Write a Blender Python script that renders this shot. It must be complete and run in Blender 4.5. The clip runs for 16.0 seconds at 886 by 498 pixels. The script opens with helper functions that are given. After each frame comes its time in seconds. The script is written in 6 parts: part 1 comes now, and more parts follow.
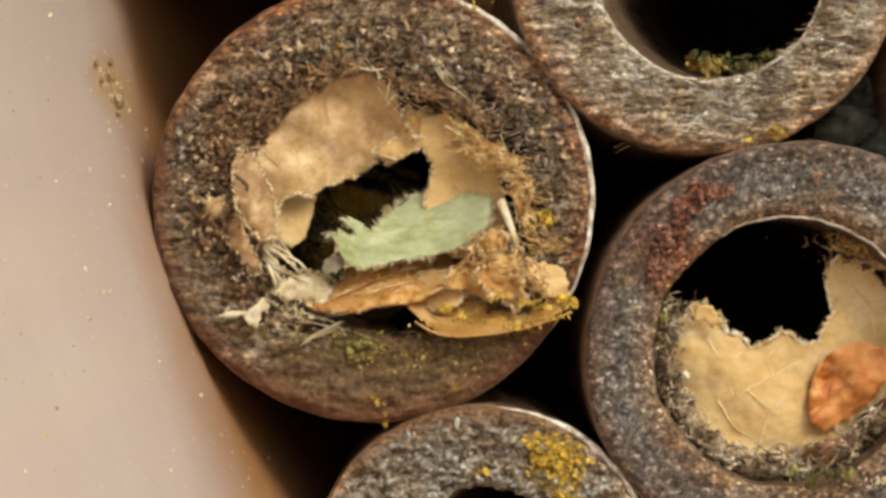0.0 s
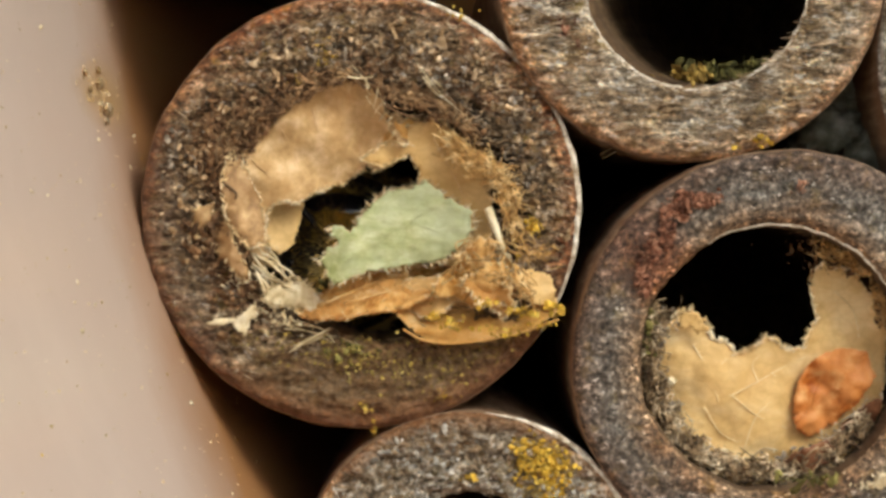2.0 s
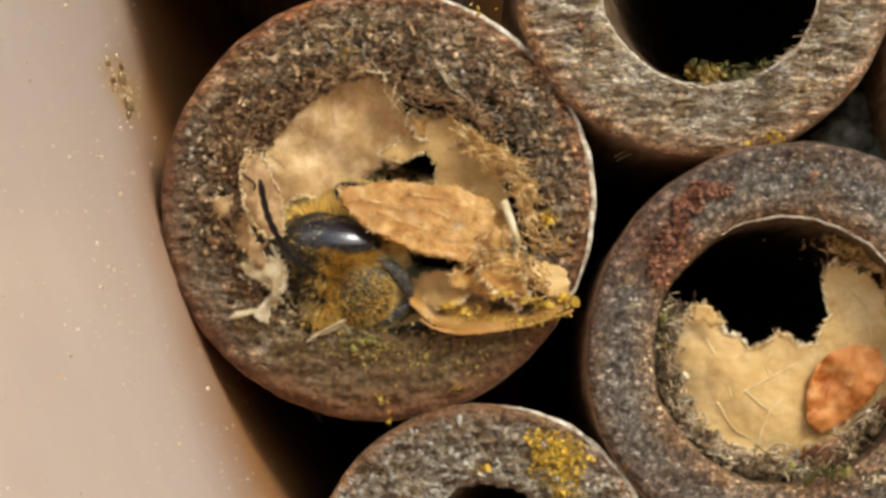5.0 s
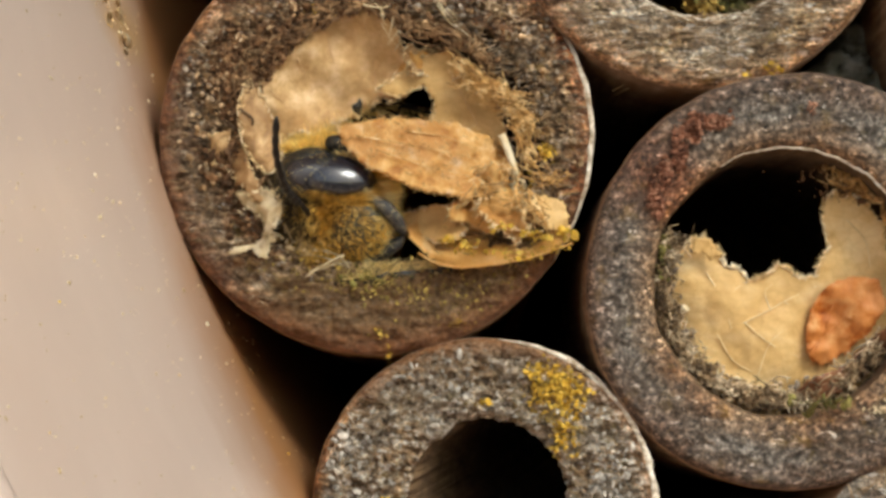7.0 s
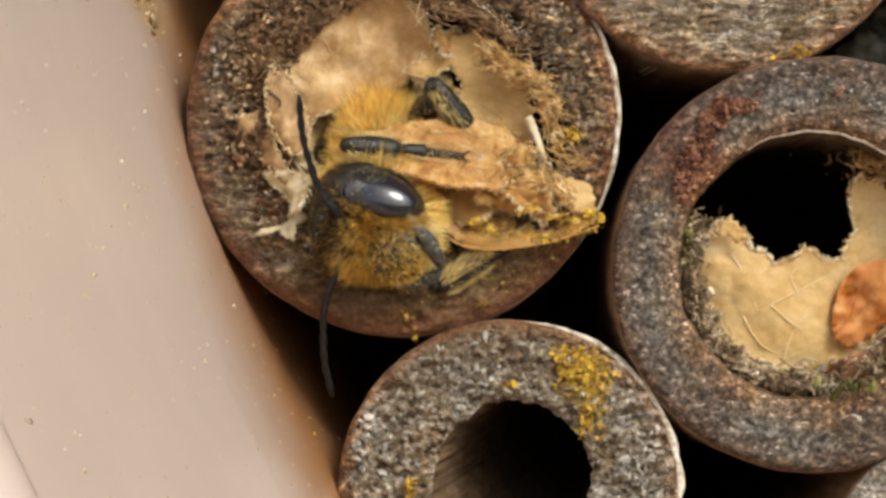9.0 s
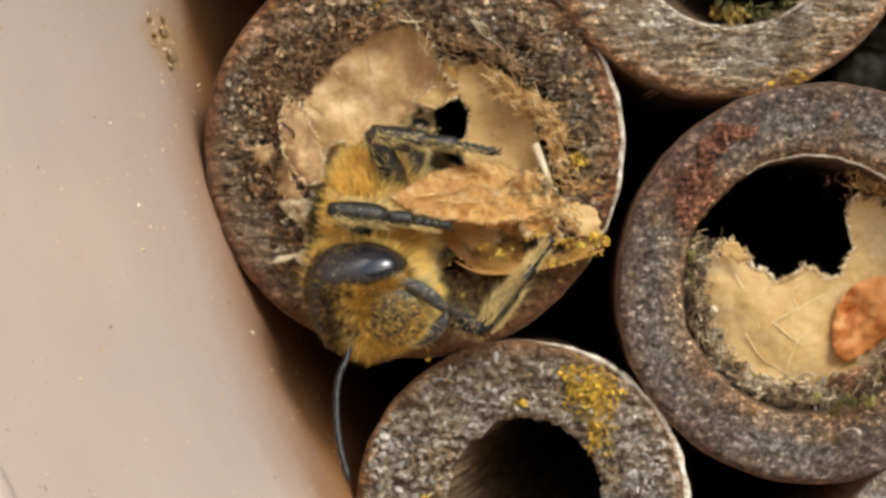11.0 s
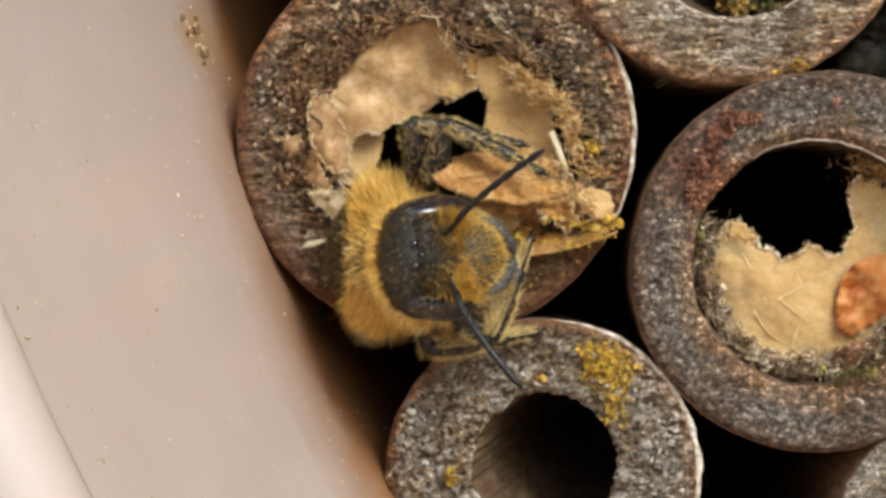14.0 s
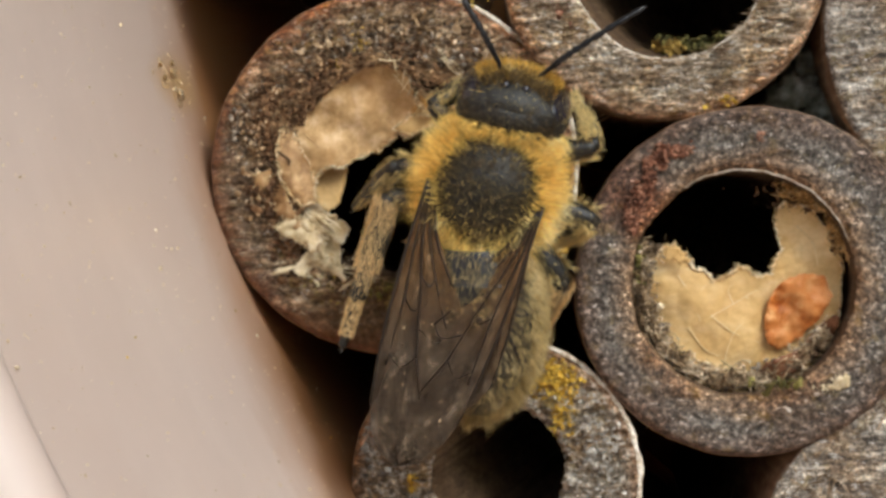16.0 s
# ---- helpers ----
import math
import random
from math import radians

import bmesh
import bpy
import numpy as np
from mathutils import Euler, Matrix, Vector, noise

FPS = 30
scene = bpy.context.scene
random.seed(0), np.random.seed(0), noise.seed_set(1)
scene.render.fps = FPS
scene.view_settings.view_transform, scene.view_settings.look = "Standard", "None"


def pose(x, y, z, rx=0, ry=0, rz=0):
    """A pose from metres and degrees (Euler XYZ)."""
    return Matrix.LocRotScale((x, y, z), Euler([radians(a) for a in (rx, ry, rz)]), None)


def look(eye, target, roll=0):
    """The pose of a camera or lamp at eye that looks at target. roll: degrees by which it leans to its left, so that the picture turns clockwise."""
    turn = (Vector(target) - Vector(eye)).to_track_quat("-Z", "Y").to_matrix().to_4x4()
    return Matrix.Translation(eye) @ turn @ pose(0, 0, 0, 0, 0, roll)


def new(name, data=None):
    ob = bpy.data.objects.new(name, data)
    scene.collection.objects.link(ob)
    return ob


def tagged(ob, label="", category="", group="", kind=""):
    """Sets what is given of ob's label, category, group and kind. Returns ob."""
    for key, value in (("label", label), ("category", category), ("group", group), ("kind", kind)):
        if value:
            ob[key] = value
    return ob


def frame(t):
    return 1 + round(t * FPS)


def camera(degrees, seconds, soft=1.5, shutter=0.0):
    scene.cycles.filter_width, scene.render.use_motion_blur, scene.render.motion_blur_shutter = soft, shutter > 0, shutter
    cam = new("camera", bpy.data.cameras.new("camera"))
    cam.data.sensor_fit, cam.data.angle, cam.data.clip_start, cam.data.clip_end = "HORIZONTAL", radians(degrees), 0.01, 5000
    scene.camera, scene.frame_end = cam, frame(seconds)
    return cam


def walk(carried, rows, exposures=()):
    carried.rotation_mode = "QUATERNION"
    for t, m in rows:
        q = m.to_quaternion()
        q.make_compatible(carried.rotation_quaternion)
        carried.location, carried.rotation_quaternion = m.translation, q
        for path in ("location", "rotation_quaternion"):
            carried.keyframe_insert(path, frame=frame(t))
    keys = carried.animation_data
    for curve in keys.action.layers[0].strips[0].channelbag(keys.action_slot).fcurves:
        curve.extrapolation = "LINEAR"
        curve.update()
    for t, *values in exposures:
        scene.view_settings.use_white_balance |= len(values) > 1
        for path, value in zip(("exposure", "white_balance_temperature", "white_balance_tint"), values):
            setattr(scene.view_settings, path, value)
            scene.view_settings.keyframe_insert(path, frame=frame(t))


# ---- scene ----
from mathutils import geometry

MM = 0.001


def mm(x, y, z):
    return (x * MM, y * MM, z * MM)


# ---- camera ----
cam = camera(17.0, 16.0, soft=3.1)
walk(cam, [
    (0.0, look(mm(2.20, -97.05, -1.28), mm(2.21, 2.95, -1.26), 0.00)),
    (0.5, look(mm(2.04, -97.34, 0.11), mm(2.53, 2.65, -1.30), -0.11)),
    (1.0, look(mm(1.60, -97.36, -0.30), mm(2.71, 2.63, -1.09), -0.16)),
    (1.5, look(mm(1.51, -97.46, -0.00), mm(2.38, 2.53, -1.01), -0.18)),
    (2.0, look(mm(1.60, -97.62, 0.32), mm(2.64, 2.37, -1.05), -0.06)),
    (2.5, look(mm(0.91, -97.35, -0.30), mm(2.87, 2.63, -1.22), -0.09)),
    (3.0, look(mm(1.52, -97.66, -0.26), mm(2.79, 2.33, -1.03), -0.02)),
    (3.2, look(mm(1.60, -97.81, 0.06), mm(2.45, 2.18, -1.14), -0.10)),
    (5.3, look(mm(1.72, -98.83, -8.79), mm(2.13, 0.91, -1.67), 0.34)),
    (5.5, look(mm(1.91, -99.11, -9.05), mm(2.53, 0.66, -2.22), 0.22)),
    (6.0, look(mm(1.53, -98.07, -9.14), mm(1.95, 1.73, -2.74), 0.03)),
    (6.5, look(mm(1.57, -97.75, -9.03), mm(1.79, 2.05, -2.85), -0.02)),
    (7.0, look(mm(1.65, -98.28, -9.24), mm(2.14, 1.55, -3.37), -0.08)),
    (7.5, look(mm(1.59, -98.85, -9.15), mm(1.64, 0.98, -3.31), 0.07)),
    (8.0, look(mm(1.80, -98.65, -9.16), mm(1.91, 1.19, -3.51), -0.02)),
    (8.2, look(mm(1.62, -98.40, -9.22), mm(1.66, 1.45, -3.72), 0.02)),
    (10.3, look(mm(3.55, -100.30, -4.29), mm(1.24, -0.33, -3.59), -0.40)),
    (10.5, look(mm(3.84, -101.08, -4.50), mm(1.44, -1.11, -3.71), -0.65)),
    (11.0, look(mm(3.53, -101.93, -4.14), mm(0.94, -1.96, -3.24), -0.71)),
    (11.5, look(mm(4.17, -103.69, -4.27), mm(1.67, -3.72, -3.44), -0.95)),
    (12.0, look(mm(3.85, -104.67, -3.97), mm(1.42, -4.70, -3.26), -1.19)),
    (12.5, look(mm(3.75, -105.54, -4.01), mm(1.27, -5.57, -3.50), -1.26)),
    (13.0, look(mm(3.47, -105.90, -4.52), mm(0.99, -5.93, -4.18), -1.39)),
    (13.5, look(mm(3.12, -106.75, -4.50), mm(0.53, -6.78, -4.21), -1.30)),
    (14.0, look(mm(3.14, -107.21, -4.07), mm(0.30, -7.25, -3.81), -1.34)),
    (14.5, look(mm(3.81, -108.19, -3.90), mm(1.03, -8.23, -3.51), -1.43)),
    (15.0, look(mm(4.02, -110.05, -3.55), mm(1.11, -10.09, -3.03), -1.76)),
    (15.5, look(mm(4.42, -113.59, -3.59), mm(1.47, -13.63, -3.30), -1.98)),
    (16.0, look(mm(5.23, -116.52, -3.07), mm(2.23, -16.57, -2.90), -2.04)),
], exposures=[(0.0, 0.0, 6000, 2), (6.0, 0.0, 6000, 2), (10.3, 0.0, 5800, 3), (16.0, -0.05, 5630, 4)])

# ---- light ----
world = bpy.data.worlds.new("sky")
scene.world = world
world.use_nodes = True
wn = world.node_tree.nodes
sky = wn.new("ShaderNodeTexSky")
sky.sky_type, sky.sun_disc = "NISHITA", False
sky.air_density, sky.dust_density, sky.ozone_density = 1.0, 4.0, 0.5
sky.sun_elevation, sky.sun_rotation = radians(39), radians(149)
wn["Background"].inputs["Strength"].default_value = 0.17
world.node_tree.links.new(sky.outputs[0], wn["Background"].inputs["Color"])

sun = new("sun", bpy.data.lights.new("sun", "SUN"))
sun.data.energy, sun.data.angle, sun.data.color = 1.9, radians(20), (1.0, 0.95, 0.87)
sun.matrix_world = look((0.6, -1.0, 0.95), (0, 0, 0))


# ---- materials ----
def ramp(nt, stops):
    r = nt.nodes.new("ShaderNodeValToRGB")
    el = r.color_ramp.elements
    while len(el) < len(stops):
        el.new(0.5)
    for e, (p, c) in zip(el, stops):
        e.position, e.color = p, (*c, 1)
    return r


def noise_node(nt, vec, scale, detail=6, rough=0.6, stretch=(1, 1, 1), shift=0.0):
    m = nt.nodes.new("ShaderNodeMapping")
    m.inputs["Scale"].default_value = [scale * s for s in stretch]
    m.inputs["Location"].default_value = (shift, shift * 0.7, -shift)
    nt.links.new(vec, m.inputs["Vector"])
    n = nt.nodes.new("ShaderNodeTexNoise")
    n.inputs["Scale"].default_value = 1.0
    n.inputs["Detail"].default_value, n.inputs["Roughness"].default_value = detail, rough
    nt.links.new(m.outputs[0], n.inputs["Vector"])
    return n


def blend(nt, a, b, fac, mode="MIX"):
    x = nt.nodes.new("ShaderNodeMix")
    x.data_type, x.blend_type = "RGBA", mode
    for sock, v in ((x.inputs[0], fac), (x.inputs[6], a), (x.inputs[7], b)):
        if hasattr(v, "is_linked"):
            nt.links.new(v, sock)
        else:
            sock.default_value = v if isinstance(v, float) else (*v, 1)
    return x.outputs[2]


def stuff_mat(name, stops, fine, coarse=None, stretch=(1, 1, 1), rough=0.8, bump=0.05, spec=0.3, tint=None,
              glow_through=0.0, coarse_scale=0.25, metal=0.0, shift=0.0, island=0.0, coat=0.0, cells=0.0):
    """Grain at scale fine (per mm), stains at a coarser scale, relief in mm."""
    m = bpy.data.materials.new(name)
    m.use_nodes = True
    nt = m.node_tree
    b = nt.nodes["Principled BSDF"]
    tc = nt.nodes.new("ShaderNodeTexCoord")
    n1 = noise_node(nt, tc.outputs["Object"], fine * 1000, 8, 0.65, stretch, shift)
    r = ramp(nt, stops)
    nt.links.new(n1.outputs["Fac"], r.inputs[0])
    col = r.outputs[0]
    if coarse:
        n2 = noise_node(nt, tc.outputs["Object"], coarse_scale * 1000, 4, 0.55, (1, 1, 1), shift + 3)
        r2 = ramp(nt, [(0.38, (0, 0, 0)), (0.62, (1, 1, 1))])
        nt.links.new(n2.outputs["Fac"], r2.inputs[0])
        dark = nt.nodes.new("ShaderNodeMath")
        dark.operation = "MULTIPLY"
        dark.inputs[1].default_value = 0.75
        nt.links.new(r2.outputs[0], dark.inputs[0])
        col = blend(nt, col, coarse, dark.outputs[0])
    if cells:
        v = nt.nodes.new("ShaderNodeTexVoronoi")
        v.feature = "DISTANCE_TO_EDGE"
        v.inputs["Scale"].default_value = cells * 1000
        warp = blend(nt, tc.outputs["Object"], n1.outputs["Color"], 0.0004, "ADD")
        nt.links.new(warp, v.inputs["Vector"])
        rv = ramp(nt, [(0.0, (0.93, 0.915, 0.89)), (0.12, (1.0, 1.0, 1.0))])
        nt.links.new(v.outputs["Distance"], rv.inputs[0])
        col = blend(nt, col, rv.outputs[0], 1.0, "MULTIPLY")
    if island:
        g = nt.nodes.new("ShaderNodeNewGeometry")
        ri = ramp(nt, [(0.0, (1 - island,) * 3), (1.0, (1 + island,) * 3)])
        nt.links.new(g.outputs["Random Per Island"], ri.inputs[0])
        col = blend(nt, col, ri.outputs[0], 1.0, "MULTIPLY")
    nt.links.new(col, b.inputs["Base Color"])
    b.inputs["Roughness"].default_value = rough
    b.inputs["Specular IOR Level"].default_value = spec
    b.inputs["Metallic"].default_value = metal
    b.inputs["Coat Weight"].default_value = coat
    if bump:
        bp = nt.nodes.new("ShaderNodeBump")
        bp.inputs["Distance"].default_value = bump * MM
        bp.inputs["Strength"].default_value = 1.0
        nt.links.new(n1.outputs["Fac"], bp.inputs["Height"])
        nt.links.new(bp.outputs[0], b.inputs["Normal"])
    if glow_through:
        t = nt.nodes.new("ShaderNodeBsdfTranslucent")
        nt.links.new(col, t.inputs["Color"])
        mx = nt.nodes.new("ShaderNodeMixShader")
        mx.inputs[0].default_value = glow_through
        nt.links.new(b.outputs[0], mx.inputs[1])
        nt.links.new(t.outputs[0], mx.inputs[2])
        nt.links.new(mx.outputs[0], nt.nodes["Material Output"].inputs["Surface"])
    return m


def tract(nt, vec, shape, cx, cz, lo, hi, ragged, strength, shift):
    """How far a point of a cut end lies in a tract: 'ring' by its distance from (cx, cz), 'side' by its reach along (cx, cz), in mm."""
    sep = nt.nodes.new("ShaderNodeSeparateXYZ")
    nt.links.new(vec, sep.inputs[0])

    def calc(op, a, b):
        n = nt.nodes.new("ShaderNodeMath")
        n.operation = op
        for sock, v in zip(n.inputs, (a, b)):
            if isinstance(v, (int, float)):
                sock.default_value = v
            else:
                nt.links.new(v, sock)
        return n.outputs[0]

    x, z = calc("MULTIPLY", sep.outputs["X"], 1000.0), calc("MULTIPLY", sep.outputs["Z"], 1000.0)
    if shape == "ring":
        dx, dz = calc("SUBTRACT", x, cx), calc("SUBTRACT", z, cz)
        d = calc("SQRT", calc("ADD", calc("MULTIPLY", dx, dx), calc("MULTIPLY", dz, dz)), 0.0)
    else:
        d = calc("ADD", calc("MULTIPLY", x, cx), calc("MULTIPLY", z, cz))
    n = noise_node(nt, vec, 900, 6, 0.65, (0.7, 1, 1), shift + 5)
    d = calc("ADD", d, calc("MULTIPLY", calc("SUBTRACT", n.outputs["Fac"], 0.5), ragged))
    mr = nt.nodes.new("ShaderNodeMapRange")
    mr.inputs["From Min"].default_value, mr.inputs["From Max"].default_value = lo, hi
    mr.inputs["To Max"].default_value = strength
    nt.links.new(d, mr.inputs["Value"])
    return mr.outputs[0]


def face_mat(name, tones, stain, grain, stretch, bump, algae=0.5, flecks=0.62, shift=0.0, stain_scale=0.45, fleck_scale=7000, zones=()):
    """A weathered cut end: streaky grain, stains, olive bloom and pale flecks; zones are worn or stained tracts of it."""
    m = bpy.data.materials.new(name)
    m.use_nodes = True
    nt = m.node_tree
    b = nt.nodes["Principled BSDF"]
    tc = nt.nodes.new("ShaderNodeTexCoord").outputs["Object"]
    n1 = noise_node(nt, tc, grain * 1000, 9, 0.7, stretch, shift)
    r = ramp(nt, [(p, c) for p, c in zip((0.34, 0.45, 0.54, 0.63), tones)])
    nt.links.new(n1.outputs["Fac"], r.inputs[0])
    col = r.outputs[0]
    n3 = noise_node(nt, tc, stain_scale * 1000, 5, 0.6, (1, 1, 1), shift + 2)
    r3 = ramp(nt, [(0.45, (0, 0, 0)), (0.62, (0.8, 0.8, 0.8))])
    nt.links.new(n3.outputs["Fac"], r3.inputs[0])
    col = blend(nt, col, blend(nt, col, stain, 1.0, "OVERLAY"), r3.outputs[0])
    n2 = noise_node(nt, tc, fleck_scale, 4, 0.7, (1, 1, 1), shift + 4)
    r2 = ramp(nt, [(0.34, (0.28, 0.26, 0.23)), (0.5, (1, 1, 1)), (0.66, (1.95, 1.88, 1.8))])
    nt.links.new(n2.outputs["Fac"], r2.inputs[0])
    col = blend(nt, col, r2.outputs[0], 1.0, "MULTIPLY")
    n4 = noise_node(nt, tc, 1500, 6, 0.7, (1, 1, 1), shift + 7)
    r4 = ramp(nt, [(0.55, (0, 0, 0)), (0.68, (algae,) * 3)])
    nt.links.new(n4.outputs["Fac"], r4.inputs[0])
    col = blend(nt, col, (0.36, 0.25, 0.05), r4.outputs[0])
    n5 = noise_node(nt, tc, 5200, 3, 0.6, (0.5, 1, 1), shift + 11)
    r5 = ramp(nt, [(flecks, (0, 0, 0)), (flecks + 0.07, (0.85, 0.85, 0.85))])
    nt.links.new(n5.outputs["Fac"], r5.inputs[0])
    col = blend(nt, col, (0.7, 0.65, 0.59), r5.outputs[0])
    for zone in zones:
        worn = blend(nt, zone[-2], r2.outputs[0], 0.5, "MULTIPLY") if zone[0] == "side" else blend(nt, col, zone[-2], 1.0, "MULTIPLY")
        col = blend(nt, col, worn, tract(nt, tc, *zone[:-2], zone[-1], shift))
    nt.links.new(col, b.inputs["Base Color"])
    rr = ramp(nt, [(0.4, (0.75, 0.75, 0.75)), (0.65, (0.42, 0.42, 0.42))])
    nt.links.new(n2.outputs["Fac"], rr.inputs[0])
    nt.links.new(rr.outputs[0], b.inputs["Roughness"])
    b.inputs["Specular IOR Level"].default_value = 0.45
    b1, b2 = nt.nodes.new("ShaderNodeBump"), nt.nodes.new("ShaderNodeBump")
    b1.inputs["Distance"].default_value, b2.inputs["Distance"].default_value = bump * MM, 0.06 * MM
    nt.links.new(n1.outputs["Fac"], b1.inputs["Height"])
    nt.links.new(n2.outputs["Fac"], b2.inputs["Height"])
    nt.links.new(b1.outputs[0], b2.inputs["Normal"])
    nt.links.new(b2.outputs[0], b.inputs["Normal"])
    return m


BROWN_FACE = face_mat("weathered_brown_cane", [(0.04, 0.022, 0.01), (0.155, 0.095, 0.047), (0.32, 0.218, 0.125), (0.74, 0.61, 0.44)], (0.34, 0.2, 0.1), 2.2, (0.4, 1, 1.4), 0.36, 0.75, 0.6, 0.0, 0.45, 5500,
                      zones=(("side", 0.25, -1.0, 3.6, 4.5, 2.2, (0.15, 0.084, 0.032), 0.85), ("side", -1.0, -0.25, 5.4, 6.2, 2.0, (0.16, 0.11, 0.075), 0.6), ("ring", 0, 0, 6.2, 7.0, 0.8, (1.05, 0.7, 0.5), 0.9)))
STREAK_FACE = face_mat("streaked_cane", [(0.055, 0.038, 0.022), (0.28, 0.215, 0.145), (0.58, 0.485, 0.365), (0.97, 0.9, 0.78)], (0.44, 0.33, 0.2), 3.0, (0.42, 1, 1.4), 0.32, 0.5, 0.57, 5.0,
                       zones=(("ring", 0, 0, 5.5, 6.3, 1.0, (1.0, 0.7, 0.5), 0.9),))
DULL_FACE = face_mat("dull_streaked_cane", [(0.045, 0.034, 0.024), (0.2, 0.165, 0.13), (0.38, 0.33, 0.27), (0.75, 0.7, 0.62)], (0.36, 0.28, 0.2), 2.6, (0.28, 1, 1.7), 0.3, 0.5, 0.6, 5.0)
GREY_FACE = face_mat("grey_cane", [(0.024, 0.02, 0.016), (0.086, 0.073, 0.059), (0.146, 0.128, 0.108), (0.33, 0.3, 0.265)], (0.34, 0.25, 0.18), 3.6, (1, 1, 1), 0.12, 0.3, 0.63, 9.0, 0.25,
                     zones=(("ring", 0, 0, 5.7, 6.9, 1.6, (0.85, 0.56, 0.42), 0.8), ("ring", -0.26, 0, 5.5, 4.5, 1.0, (1.9, 1.35, 0.85), 0.8), ("ring", -4.4, 3.4, 1.9, 0.5, 1.4, (1.25, 0.72, 0.5), 0.8)))
PALE_FACE = face_mat("bleached_cane", [(0.03, 0.019, 0.01), (0.205, 0.148, 0.092), (0.45, 0.38, 0.29), (0.952, 0.91, 0.84)], (0.42, 0.31, 0.18), 2.4, (1, 1, 1.2), 0.5, 0.5, 0.55, 14.0, 0.45, 5000,
                     zones=(("side", -0.2, 1.0, 3.6, 5.2, 2.5, (0.24, 0.15, 0.075), 0.65), ("ring", 0, 0, 5.0, 5.7, 0.8, (1.0, 0.66, 0.42), 0.9)))
BARK = stuff_mat("cane_skin", [(0.35, (0.17, 0.1, 0.055)), (0.55, (0.38, 0.26, 0.16)), (0.7, (0.6, 0.48, 0.35))],
                 2.0, (0.16, 0.08, 0.042), (1.5, 0.15, 1.5), 0.5, 0.03, spec=0.5)
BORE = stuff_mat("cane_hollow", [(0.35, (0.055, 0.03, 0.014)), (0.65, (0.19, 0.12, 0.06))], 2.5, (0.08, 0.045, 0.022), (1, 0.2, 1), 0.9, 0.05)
PALE_RIM = stuff_mat("worn_lit_rim", [(0.34, (0.3, 0.22, 0.14)), (0.5, (0.62, 0.53, 0.41)), (0.66, (0.9, 0.84, 0.74))], 3.0, None, rough=0.6, bump=0.05)
TAN_LEAF = stuff_mat("dry_tan_leaf", [(0.34, (0.47, 0.28, 0.11)), (0.5, (0.65, 0.43, 0.2)), (0.66, (0.85, 0.64, 0.38))], 1.5, (0.58, 0.345, 0.14),
                     rough=0.55, bump=0.06, glow_through=0.2, coarse_scale=0.35, cells=2.8)
CREAM_LEAF = stuff_mat("cream_leaf", [(0.34, (0.57, 0.35, 0.12)), (0.5, (0.75, 0.51, 0.215)), (0.66, (0.89, 0.69, 0.37))], 0.8, (0.62, 0.39, 0.145),
                       (0.5, 1, 1), rough=0.5, bump=0.05, glow_through=0.15, coarse_scale=0.3, cells=2.4)
CHEWED_LEAF = stuff_mat("chewed_brown_leaf", [(0.34, (0.2, 0.11, 0.045)), (0.5, (0.45, 0.27, 0.115)), (0.66, (0.68, 0.48, 0.25))], 1.8, (0.32, 0.18, 0.075), rough=0.55, bump=0.1, glow_through=0.1, coarse_scale=0.6)
BROWN_LEAF = stuff_mat("brown_leaf_flap", [(0.34, (0.42, 0.18, 0.04)), (0.46, (0.66, 0.36, 0.1)), (0.56, (0.8, 0.52, 0.2)), (0.66, (0.92, 0.76, 0.5))], 1.5, (0.52, 0.25, 0.07),
                       rough=0.5, bump=0.1, glow_through=0.3, coarse_scale=0.5)
AMBER_LEAF = stuff_mat("amber_leaf", [(0.34, (0.36, 0.14, 0.02)), (0.46, (0.66, 0.34, 0.075)), (0.56, (0.82, 0.53, 0.18)), (0.68, (0.93, 0.75, 0.44))], 1.6, (0.74, 0.46, 0.17),
                       rough=0.42, bump=0.12, glow_through=0.3, coarse_scale=0.5)
POCKET_LEAF = stuff_mat("glowing_amber_leaf", [(0.34, (0.58, 0.3, 0.07)), (0.5, (0.76, 0.48, 0.17)), (0.66, (0.9, 0.68, 0.36))], 1.1, (0.66, 0.36, 0.09),
                        rough=0.4, bump=0.05, glow_through=0.4, coarse_scale=0.45, cells=2.2)
ORANGE_LEAF = stuff_mat("orange_leaf", [(0.34, (0.36, 0.075, 0.012)), (0.48, (0.62, 0.19, 0.03)), (0.66, (0.86, 0.5, 0.2))], 1.7, (0.68, 0.29, 0.085),
                        rough=0.35, bump=0.1, glow_through=0.25, coarse_scale=0.7)
GREEN_LEAF = stuff_mat("green_leaf", [(0.34, (0.32, 0.34, 0.13)), (0.5, (0.47, 0.48, 0.23)), (0.66, (0.64, 0.64, 0.39))], 1.6, (0.43, 0.45, 0.28),
                       (0.5, 1, 1.4), 0.5, 0.06, glow_through=0.25, coarse_scale=0.5, cells=2.6)
PITH = stuff_mat("pale_scrap", [(0.34, (0.42, 0.29, 0.13)), (0.5, (0.66, 0.53, 0.33)), (0.66, (0.86, 0.78, 0.62))], 1.5, (0.6, 0.5, 0.3), rough=0.7, bump=0.05, glow_through=0.15, island=0.2)
EDGE_PITH = stuff_mat("frayed_leaf_edge", [(0.34, (0.5, 0.32, 0.12)), (0.5, (0.74, 0.56, 0.3)), (0.66, (0.93, 0.82, 0.6))], 1.5, None, rough=0.55, bump=0, glow_through=0.2, island=0.35)
